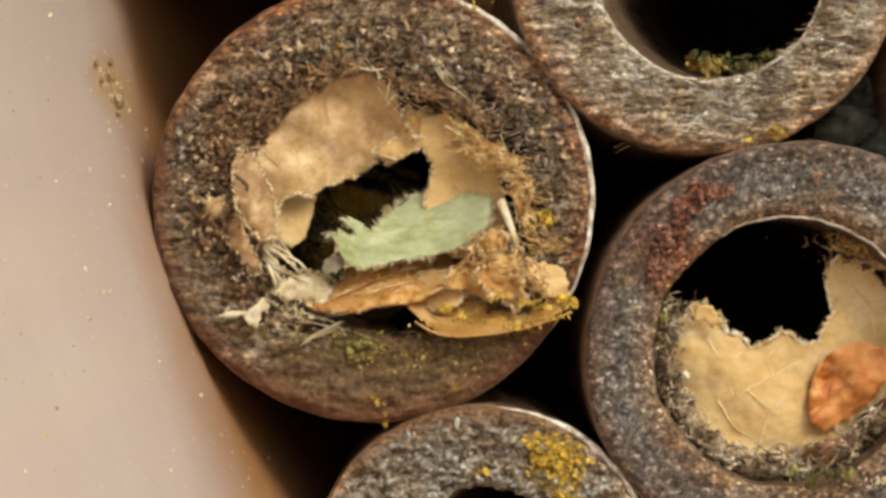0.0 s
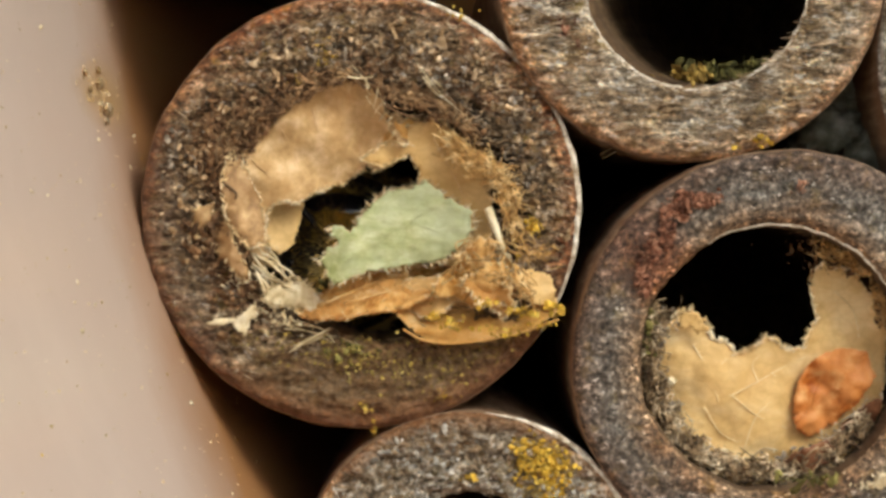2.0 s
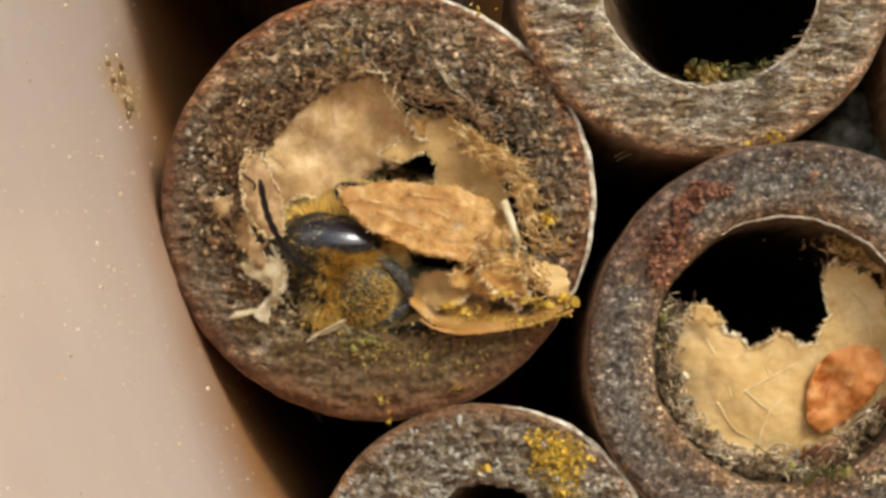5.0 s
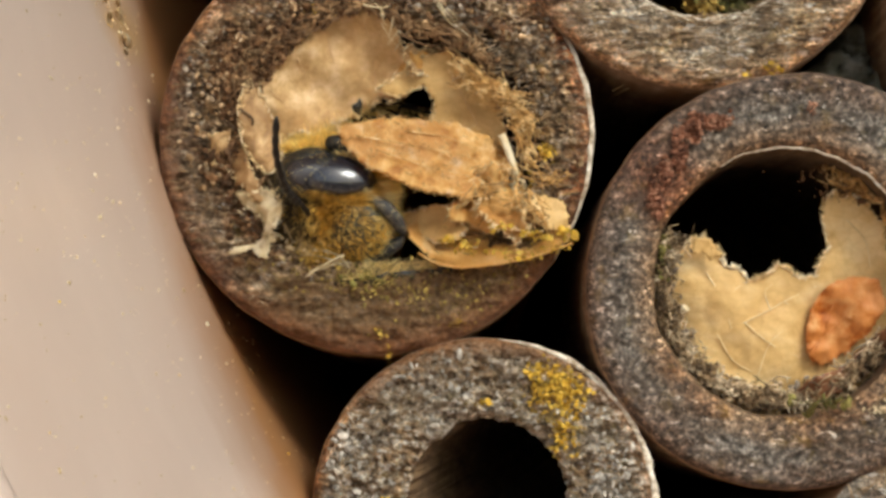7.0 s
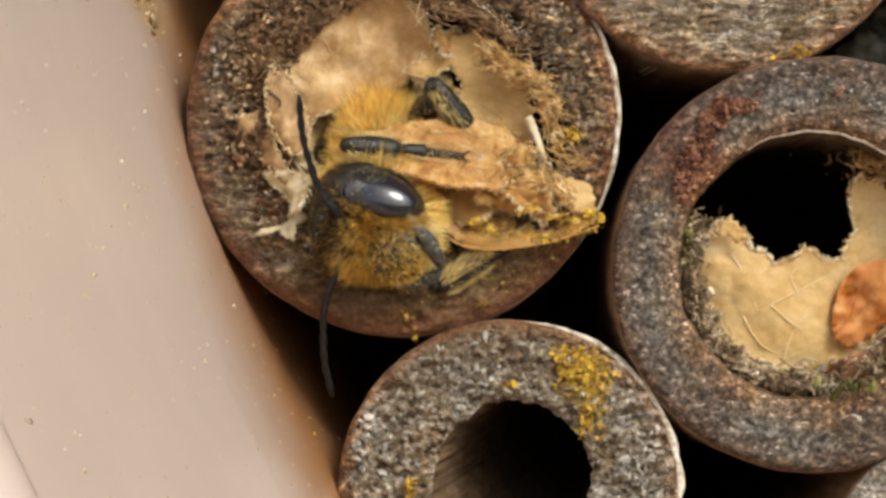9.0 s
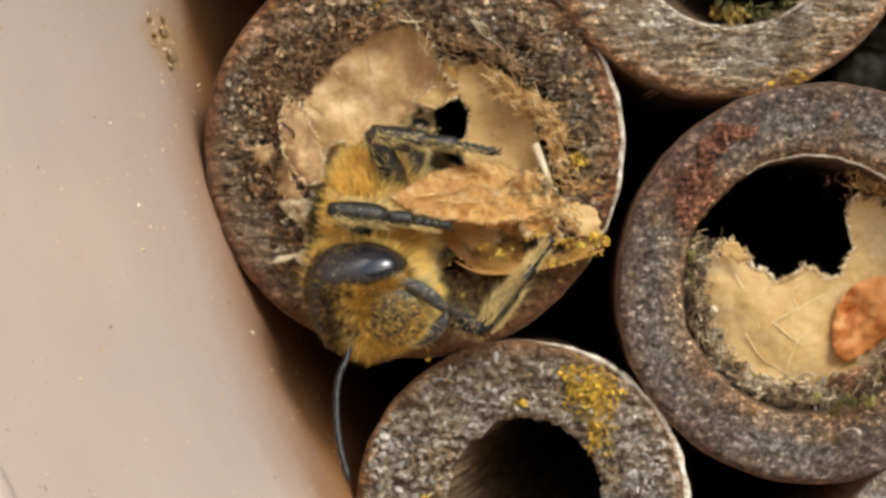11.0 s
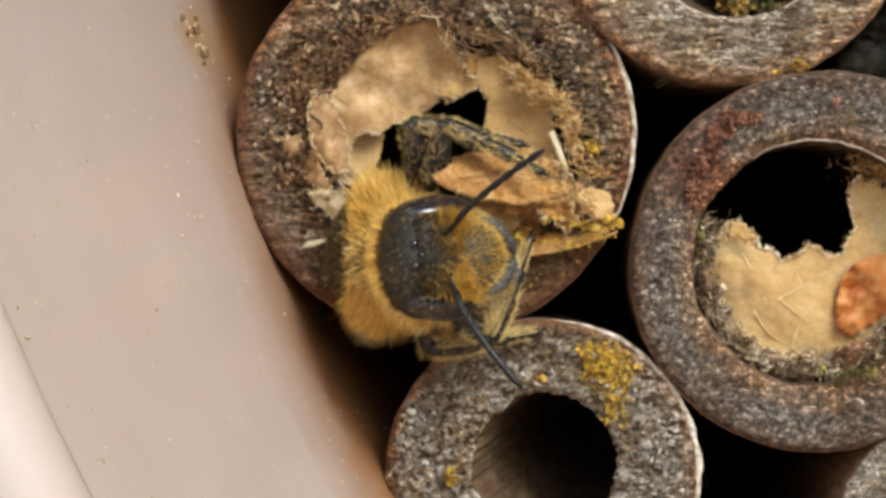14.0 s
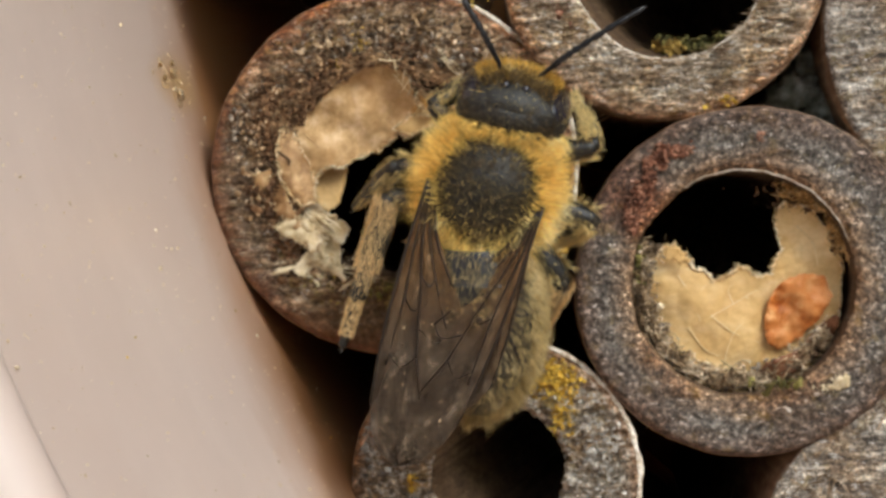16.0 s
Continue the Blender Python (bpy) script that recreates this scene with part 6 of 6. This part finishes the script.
def motions():
    # time, head's centre, body forward and back, head forward and crown, abdomen forward
    stances = [
        (0.0, (-1.25, 7, -0.84), (0.1, -1, 0), (-1, 0, 0), (0.1, -1, 0.1), (-1, -0.1, 0.2), (0, -1, 0)),
        (1.5, (-1.23, 6.6, -1.02), (0.1, -1, 0), (-1, 0, 0), (0.1, -1, 0), (-1, -0.1, 0.2), (0, -1, 0)),
        (2.2, (-1.02, 4.8, -1.51), (0, -1, -0.1), (-1, 0, 0), (0, -1, -0.1), (-1, -0.1, 0.1), (0, -1, 0)),
        (2.6, (-0.66, 3, -1.93), (-0.05, -0.97, -0.2), (-1, 0, 0), (0, -1, -0.3), (-1, -0.1, 0.1), (0, -1, 0)),
        (3.2, (-1.06, 2.2, -2.07), (-0.05, -0.95, -0.25), (-1, 0, 0.1), (-0.05, -0.95, -0.3), (-1, -0.1, 0.2), (0, -1, 0)),
        (4.2, (-1.25, 1.3, -2.13), (-0.05, -0.93, -0.3), (-1, 0, 0.1), (-0.1, -0.87, -0.45), (-0.97, -0.1, 0.2), (0, -1, 0)),
        (5.5, (-2, 0.6, -2.05), (-0.05, -0.9, -0.35), (-1, 0, 0.1), (0.2, -0.75, -0.6), (-0.94, -0.25, 0.02), (0, -1, 0)),
        (7.0, (-1.95, 0.6, -2), (-0.05, -0.9, -0.35), (-1, 0, 0.1), (0.04, -0.68, -0.72), (-0.97, -0.15, 0.1), (0, -1, 0)),
        (8.0, (-1.8, 0, -2.75), (-0.1, -0.85, -0.45), (-1, 0, 0.1), (-0.06, -0.79, -0.61), (-0.95, -0.1, 0.25), (0, -1, 0)),
        (9.2, (-1.23, -0.8, -3.39), (-0.1, -0.8, -0.55), (-1, 0, 0.1), (-0.18, -0.68, -0.7), (-0.88, 0, 0.35), (0, -1, 0)),
        (10.5, (-1.9, -1.6, -4.8), (-0.08, -0.77, -0.62), (-1, 0, 0.1), (-0.02, -0.88, -0.47), (-0.95, 0.12, 0.26), (0, -1, -0.1)),
        (11.0, (-1.75, -2.2, -4.95), (-0.05, -0.72, -0.68), (-1, 0, 0.1), (0.02, -0.78, -0.62), (-0.98, 0.1, -0.02), (-0.05, -1, -0.05)),
        (11.5, (-2.05, -2.4, -4.65), (-0.05, -0.75, -0.62), (-1, 0, 0.05), (0.02, -0.9, -0.4), (-0.97, 0.1, -0.08), (-0.05, -1, -0.05)),
        (12.0, (-1.7, -2.8, -4.2), (0.2, -0.78, -0.56), (-0.97, -0.18, 0.05), (0.38, -0.79, -0.46), (-0.9, -0.28, -0.26), (-0.05, -1, -0.05)),
        (12.5, (-1.11, -3.2, -5.85), (0.12, -0.89, -0.44), (-0.98, -0.1, 0.02), (0.34, -0.88, -0.3), (-0.88, -0.28, -0.36), (-0.05, -1, -0.05)),
        (13.0, (-3.2, -2.8, -3.45), (-0.1, -0.92, -0.38), (-1, 0.05, 0.05), (-0.08, -0.97, -0.12), (-0.99, 0.08, -0.02), (-0.05, -1, -0.05)),
        (13.5, (-2, -3.2, -1.8), (0.2, -0.97, 0.1), (-0.97, -0.18, 0.1), (-0.04, -0.97, 0.16), (-0.98, 0.06, 0.14), (-0.05, -1, -0.05)),
        (14.0, (-0.11, -4.4, -4.12), (0.12, -0.99, -0.05), (-0.99, -0.1, 0.08), (0.62, -0.77, 0.1), (-0.77, -0.62, 0.03), (-0.05, -1, -0.05)),
        (14.5, (-1.5, -4.4, -3.22), (0.22, -0.97, -0.08), (-0.97, -0.2, 0.1), (0.49, -0.85, -0.12), (-0.78, -0.49, 0.39), (-0.05, -1, -0.05)),
        (15.0, (-2.04, -4.6, -3.72), (0.22, -0.95, -0.2), (-0.95, -0.18, 0.2), (0.4, -0.9, -0.1), (-0.63, -0.33, 0.66), (-0.05, -1, -0.05)),
        (15.2, (0.45, -5, -2.52), (0.74, -0.66, 0.05), (-0.66, -0.75, 0.05), (0.68, -0.68, 0.26), (-0.73, -0.6, 0.26), (0.2, -0.9, -0.2)),
        (15.5, (1.98, -5.2, 0.14), (0.64, -0.34, 0.68), (-0.62, -0.77, 0.15), (0.78, -0.32, 0.5), (-0.36, -0.93, 0), (0.16, -0.86, 0.42)),
        (15.7, (3.23, -5, 1.14), (0.42, -0.15, 0.9), (-0.12, -0.98, -0.1), (0.5, -0.18, 0.85), (-0.12, -0.98, -0.05), (0.16, -0.55, 0.82)),
        (16.0, (4.7, -5, 2.36), (0.28, -0.05, 0.95), (-0.05, -1, -0.05), (0.26, -0.1, 0.96), (-0.04, -1, -0.08), (0.04, -0.22, 0.97)),
    ]
    # how far the thorax is pushed aside behind the head
    aside = {16.0: (-0.05, 0, 0.2), 12.0: (-0.5, 0, 0.2), 12.5: (-0.9, 0, 0.3), 13.5: (-0.6, 0, 0), 14.0: (-1.25, 0.4, 0.0), 14.5: (-1.1, 0.2, 0.1), 15.0: (-0.8, 0.2, 0.2)}
    bee_rows = [(t, body(Vector(p) + Vector(aside.get(t, (0, 0, 0))), f, b)) for t, p, f, b, *_ in stances]
    walk(bee, bee_rows)
    turns = [m.to_3x3().inverted() for _, m in bee_rows]
    head_rows = [(s[0], Matrix.Translation(m.inverted() @ Vector(mm(*s[1]))) @ (q @ frame3(s[4], s[5])).to_4x4()) for s, q, (_, m) in zip(stances, turns, bee_rows)]
    walk(head, head_rows)
    walk(abdomen, [(s[0], Matrix.Translation(mm(0, -2.0, -0.1)) @ (q @ frame3(s[6], s[2 + 1])).to_4x4()) for s, q in zip(stances, turns)])
    for (side, key), w in WINGS.items():
        swept = {15.5: (0.22, -0.6, 0.72), 15.7: (0.16, -0.6, 0.8), 16.0: (0.06, -0.2, 0.97)}
        sweep = {15.5: 22 if side < 0 else -14, 15.7: -2 if side < 0 else -20, 16.0: -7 if side < 0 else -25}
        share = 1.0 if key == "front" else 0.72
        lift = Matrix.Rotation(radians(-11 if key == "front" else -9), 3, "X")
        walk(w, [(s[0], Matrix.Translation(w.location) @ (q @ frame3(swept.get(s[0], (0, -1, 0)), s[3]) @ lift @ Matrix.Rotation(radians(sweep.get(s[0], -3) * share), 3, "Z")).to_4x4()) for s, q in zip(stances, turns)])

    # feelers: directions in the world
    feel = {
        -1: [(0, (-0.2, 0.3, 0.6)), (2.4, (-0.3, 0.1, 0.7)), (2.8, (-0.3, -0.5, 0.5)), (3.2, (-0.1, -0.78, 0.6)), (5.5, (-0.45, -0.75, 0.5)), (7.0, (-0.25, -0.8, 0.55)), (8.2, (-0.4, -0.85, 0.35)), (10.3, (-0.3, 0.9, -0.1)), (11.5, (-0.3, 0.9, -0.1)), (12.75, (-0.3, 0.9, 0.0)),
             (13.0, (0.12, -0.8, 0.6)), (13.5, (0.4, -0.4, 0.85)), (14.0, (0.7, -0.5, 0.6)), (14.5, (0.85, -0.5, 0.35)), (15.0, (0.9, -0.5, 0.1)), (15.2, (0.5, -0.4, 0.85)), (15.5, (0.0, -0.3, 1)), (16.0, (-0.45, -0.2, 0.85))],
        1: [(0, (0.2, 0.3, -0.5)), (2.4, (0.2, 0.2, -0.5)), (3.2, (0.1, 0.1, -0.5)), (7.0, (-0.1, 0.6, -0.3)), (8.2, (-0.1, 0.4, -0.5)), (10.3, (-0.05, -0.45, -0.88)), (11.0, (-0.08, -0.4, -0.95)), (11.5, (0.3, -0.4, -0.9)), (12.5, (0.65, -0.35, -0.75)),
            (13.0, (-0.08, -0.5, -0.9)), (13.5, (-0.1, -0.8, -0.6)), (14.0, (0.5, -0.4, -0.85)), (14.5, (-0.15, -0.5, -0.9)), (15.0, (-0.6, -0.4, -0.75)), (15.2, (0.3, -0.9, -0.3)), (15.5, (0.95, -0.35, 0.05)), (16.0, (0.82, -0.25, 0.5))],
    }
    for side, rows in feel.items():
        out = []
        for t, u in rows:
            hr = blend_turn(stances, t)
            out.append((t, Matrix.Translation(ANTENNA[side].location) @ (hr.inverted() @ frame3(u, hr @ Vector((0, 0.3, 1)))).to_4x4()))
        walk(ANTENNA[side], closed_rows(out))

    # feet and knees: places in the world; before these times they stay tucked
    steps = {
        (-1, "fore"): [(5.5, (1.68, -0.20, 0.39), (-1.63, -0.30, 0.56)), (8.0, (1.46, -0.30, -0.66), (-1.53, -0.90, -0.27)), (10.5, (1.23, -2.10, -1.43), (-2.71, -2.64, -1.25)),
                        (11.0, (1.28, -3.12, -2.49), (-2.74, -3.59, -1.84)), (11.5, (1.61, -2.70, -0.87), (-3.06, -3.56, -1.47)), (12.0, (0.94, -2.70, -1.47), (-3.63, -4.15, -1.75)),
                        (12.5, (1.73, -2.90, -2.60), (-3.10, -4.17, -3.19)), (13.0, (3.36, -2.80, -1.30), (-1.11, -2.90, 0.91)), (13.5, (3.09, -2.80, -1.47), (-0.41, -2.90, 1.49)),
                        (14.0, (3.54, -3.00, -1.08), (0.31, -3.30, 0.68)), (14.5, (2.97, -3.20, -0.92), (-0.38, -3.50, 0.60)), (15.0, (4.75, -1.80, -4.84), (1.61, -3.60, -1.07)),
                        (15.2, (2.46, -2.40, -0.01), (1.52, -4.00, 1.66)), (15.5, (3.83, -2.60, 3.33), (0.57, -4.40, 2.08)), (15.7, (3.69, -2.60, 3.25), (1.22, -4.40, 1.23)),
                        (16.0, (4.15, -2.50, 4.24), (1.6, -4.6, 2.6))],
        (-1, "middle"): [(8.0, (1.46, 0.20, 0.24), (0.33, -0.20, 1.24)), (10.5, (2.73, -0.50, -0.15), (1.81, -1.20, 1.83)), (11.0, (2.23, -1.70, 0.11), (-1.47, -2.00, 0.78)),
                        (11.5, (4.02, -1.60, -0.71), (0.37, -1.90, 1.96)), (12.0, (2.12, -1.70, -0.10), (-2.07, -2.00, 1.07)), (12.5, (1.56, -1.80, -0.40), (-2.06, -2.10, 0.80)),
                        (13.0, (-0.60, -2.02, -1.14), (-1.75, -1.60, 1.25)), (13.5, (0.28, -1.00, -0.54), (-1.06, -1.80, 1.37)), (14.0, (2.46, -1.00, 0.02), (-0.93, -2.00, 0.77)),
                        (14.5, (0.43, -1.00, 0.23), (-1.74, -2.20, 0.75)), (15.0, (2.73, -0.90, 0.21), (-1.45, -2.40, 0.60)),
                        (15.5, (-3.61, -1.40, -0.72), (-2.58, -3.40, 0.35)), (15.7, (-1.43, -1.50, -0.61), (-0.45, -3.60, -0.05)), (16.0, (-1.09, -1.50, -0.66), (0.2, -4.0, 0.4))],
        (1, "fore"): [(5.5, (2.17, 0.5, -3.39), (-0.94, 0.5, -3.9)), (7.0, (1.96, 0.5, -4.1), (-1.50, 0.5, -4.6)), (8.0, (1.83, 0.90, -4.08), (0.32, 0.80, -5.03)),
                        (10.5, (5.75, -0.70, -3.74), (2.39, -1.40, -5.98)), (11.0, (4.89, -0.80, -2.59), (2.25, -1.60, -6.01)), (11.5, (4.77, -0.80, -2.37), (1.99, -1.80, -5.78)),
                        (12.0, (4.23, -0.90, -2.58), (1.25, -2.20, -6.58)), (12.5, (4.28, -0.90, -2.73), (1.73, -2.40, -6.82)), (13.0, (2.49, -1.40, -4.08), (-2.48, -2.60, -6.43)),
                        (13.5, (5.50, -1.50, -5.29), (-0.58, -2.80, -5.54)), (14.0, (4.03, -2.40, -1.57), (1.82, -3.60, -7.08)), (14.5, (5.25, -1.60, -6.92), (-0.39, -3.20, -7.34)),
                        (15.0, (3.27, -1.60, -6.10), (-0.92, -3.40, -6.99)), (15.2, (6.15, -1.80, -5.12), (2.07, -3.60, -6.51)), (15.5, (8.50, -2.20, 0.42), (5.23, -4.20, -1.83)),
                        (15.7, (6.43, -2.40, 2.09), (7.56, -4.40, -0.99)), (16.0, (7.3, -2.60, 2.3), (7.75, -4.8, 0.75))],
        (1, "middle"): [(12.5, (3.48, -0.40, -3.10), (2.02, -0.80, -5.87)), (13.0, (3.10, -0.60, -3.49), (2.04, -1.20, -6.41)), (13.5, (2.31, -0.50, -4.22), (-0.50, -1.60, -4.96)),
                        (14.0, (1.99, -1.00, -7.06), (-0.41, -2.00, -7.38)), (14.5, (3.54, -1.00, -6.29), (-0.11, -2.20, -6.68)), (15.0, (1.18, -1.20, -9.87), (-3.01, -2.60, -7.16)),
                        (15.2, (0.74, -1.40, -7.27), (-2.33, -2.80, -7.12)), (15.5, (3.40, -1.40, -5.78), (2.44, -3.60, -6.86)), (15.7, (5.09, -1.50, -5.81), (6.18, -4.00, -4.52)),
                        (16.0, (6.19, -1.50, -2.79), (7.7, -4.2, -2.0))],
        (1, "hind"): [(15.2, (-2.21, -1.40, -7.38), (-2.95, -2.40, -6.28)), (15.5, (0.3, 0.6, -7.1), (1.01, -3.40, -5.35)),
                        (15.7, (5.93, -1.60, -6.27), (6.38, -3.60, -4.96)), (16.0, (5.54, -1.50, -5.61), (6.4, -3.6, -4.2))],
        (-1, "hind"): [(15.5, (-3.52, -2.00, -5.64), (-3.59, -3.00, -3.72)),
                        (15.7, (-2.68, -2.60, -7.23), (-1.36, -3.80, -2.15)), (16.0, (-2.56, -3.00, -7.64), (-0.12, -4.40, -0.75))],
    }
    for (side, key), rows in steps.items():
        thigh, shin, hip = LEGS[side, key]
        rest = {"fore": (1.6, 2.6, -3.0), "middle": (2.4, -1.6, -2.6), "hind": (1.1, -6.5, -1.4)}[key]
        a_rows, b_rows = [], []
        for t, m in bee_rows:
            tucked = m @ Vector(mm(side * rest[0], rest[1], rest[2])) / MM
            pole0 = m @ Vector(mm(*(hip + Vector((side * 0.4, -2.2, -0.4) if key == "hind" else (side * 1.6, 0.6, 0.6))))) / MM
            if t < rows[0][0] - 1.2:
                foot, pole = tucked, pole0
            elif t <= rows[0][0]:
                k = (t - rows[0][0] + 1.2) / 1.2
                foot, pole = tucked.lerp(Vector(rows[0][1]), k), pole0.lerp(Vector(rows[0][2]), k)
            else:
                i = max(j for j, r in enumerate(rows) if r[0] <= t + 1e-6)
                r0, r1 = rows[i], rows[min(i + 1, len(rows) - 1)]
                k = 0 if r1[0] == r0[0] else (t - r0[0]) / (r1[0] - r0[0])
                foot, pole = Vector(r0[1]).lerp(Vector(r1[1]), k), Vector(r0[2]).lerp(Vector(r1[2]), k)
            root, a, b = leg_turns(m, hip, foot, pole, LEG_LENGTHS[key][0])
            a_rows.append((t, Matrix.Translation(Vector(mm(*root))) @ a.to_4x4()))
            b_rows.append((t, Matrix.Translation(mm(0, LEG_LENGTHS[key][0], 0)) @ b.to_4x4()))
        walk(thigh, a_rows)
        walk(shin, b_rows)

    gx, gy, gz = GREEN_PIVOT
    walk(green_leaf, [(0.0, pose(*mm(gx + 0.3, gy - 0.35, gz + 0.15), -36, -8, -8)), (0.5, pose(*mm(gx + 0.3, gy - 0.3, gz + 0.1), -24, -6, -4)), (1.0, pose(*mm(gx + 0.1, gy - 0.2, gz))), (1.5, pose(*mm(gx, gy, gz))), (2.0, pose(*mm(gx, gy - 0.1, gz), -8, 0, 4)),
                      (2.3, pose(*mm(gx + 0.1, gy - 0.2, gz + 0.5), -38, 2, 4)), (2.5, pose(*mm(gx + 0.15, gy - 0.2, gz + 1.2), -56, 4, 4)), (2.8, pose(*mm(gx + 0.75, gy - 0.4, gz + 1.4), -64, 4, 6)), (3.0, pose(*mm(gx + 1.25, gy - 0.5, gz + 1.6), -66, 8, 8)),
                      (3.2, pose(*mm(gx + 1.6, gy - 0.4, gz + 1.5), -70, 10, 12)), (4.0, pose(*mm(gx + 1.4, gy + 1.5, gz + 0.2), -70, 14, 20)), (4.8, pose(*mm(gx + 1.2, gy + 4.5, gz - 0.6), -60, 10, 20)),
                      (5.3, pose(*mm(gx + 1.2, gy + 6.5, gz - 1.2), -60, 10, 20)), (16.0, pose(*mm(gx + 1.2, gy + 6.5, gz - 1.2), -60, 10, 20))])
    fx, fy, fz = FLAP_PIVOT
    walk(brown_flap, [(0.0, pose(*mm(fx, fy + 0.9, fz), -57, 0, 0)), (2.1, pose(*mm(fx, fy + 0.9, fz), -57, 0, 0)), (2.3, pose(*mm(fx, fy + 0.7, fz + 0.15), -50, 12, 0)), (2.5, pose(*mm(fx, fy + 0.5, fz + 0.25), -42, 22, 0)),
                      (3.2, pose(*mm(fx, fy + 0.2, fz + 0.4), -30, 38, 0)), (4.2, pose(*mm(fx + 0.1, fy - 0.1, fz + 0.6), -20, 38, 0)), (5.3, pose(*mm(fx + 0.35, fy - 0.3, fz + 0.4), -26, 38, 0)), (7.0, pose(*mm(fx + 0.35, fy - 0.4, fz + 0.35), -24, 38, 0)),
                      (8.2, pose(*mm(fx + 0.35, fy - 0.4, fz + 0.2), -24, 34, 0)), (10.5, pose(*mm(fx + 0.85, fy - 0.5, fz + 0.15), -42, 20, 16)), (11.0, pose(*mm(fx + 0.95, fy - 0.45, fz + 0.15), -42, 17, 20)), (12.0, pose(*mm(fx + 1.05, fy - 0.4, fz + 0.2), -42, 16, 26)),
                      (13.5, pose(*mm(fx + 1.1, fy - 0.35, fz + 0.25), -42, 18, 32)), (14.5, pose(*mm(fx + 0.7, fy - 0.35, fz + 0.25), -42, 19, 28)), (15.0, pose(*mm(fx + 0.4, fy - 0.35, fz + 0.2), -36, 24, 24)), (16.0, pose(*mm(fx + 1.0, fy - 0.1, fz + 0.25), -44, 22, 34))])
    sx, sy, sz = SCRAP_PIVOT
    walk(pale_scrap, [(0.0, pose(*mm(sx, sy, sz))), (2.2, pose(*mm(sx, sy, sz))), (3.2, pose(*mm(sx - 0.5, sy - 0.2, sz), 0, 10, -20)), (5.3, pose(*mm(sx - 1.5, sy - 0.2, sz + 0.5), 0, 30, -40)),
                      (10.3, pose(*mm(sx - 1.6, sy - 0.3, sz + 0.6), 0, 40, -45)), (15.2, pose(*mm(sx - 1.6, sy - 0.3, sz + 0.5), 0, 40, -30)), (16.0, pose(*mm(sx - 1.5, sy - 0.4, sz + 0.6), 0, 20, -10))])
    kx, ky, kz = CRUMPLE_PIVOT
    inside_nest = pose(*mm(kx + 1.6, ky + 6.0, kz - 0.3), 30, 0, 40)
    walk(crumpled_leaf, [(0.0, inside_nest), (15.3, inside_nest), (15.6, pose(*mm(kx, ky - 0.2, kz), 0, 6, 5)), (16.0, pose(*mm(kx, ky, kz)))])
    tx, ty, tz = STALK_PIVOT
    walk(stalk, [(0.0, pose(*mm(tx, ty, tz))), (3.2, pose(*mm(tx, ty, tz))), (5.3, pose(*mm(tx + 0.1, ty, tz), 0, -8, 0)), (16.0, pose(*mm(tx + 0.1, ty, tz), 0, -8, 0))])


def blend_turn(stances, t):
    """The head's turn in the world at t, between two stances."""
    i = max(j for j, s in enumerate(stances) if s[0] <= t + 1e-6)
    a, b = stances[i], stances[min(i + 1, len(stances) - 1)]
    k = 0 if a[0] == b[0] else (t - a[0]) / (b[0] - a[0])
    return frame3(Vector(a[4]).lerp(Vector(b[4]), k), Vector(a[5]).lerp(Vector(b[5]), k))


def closed_rows(rows):
    """Rows that reach the clip's end."""
    return rows if rows[-1][0] >= 16 else rows + [(16.0, rows[-1][1])]


motions()
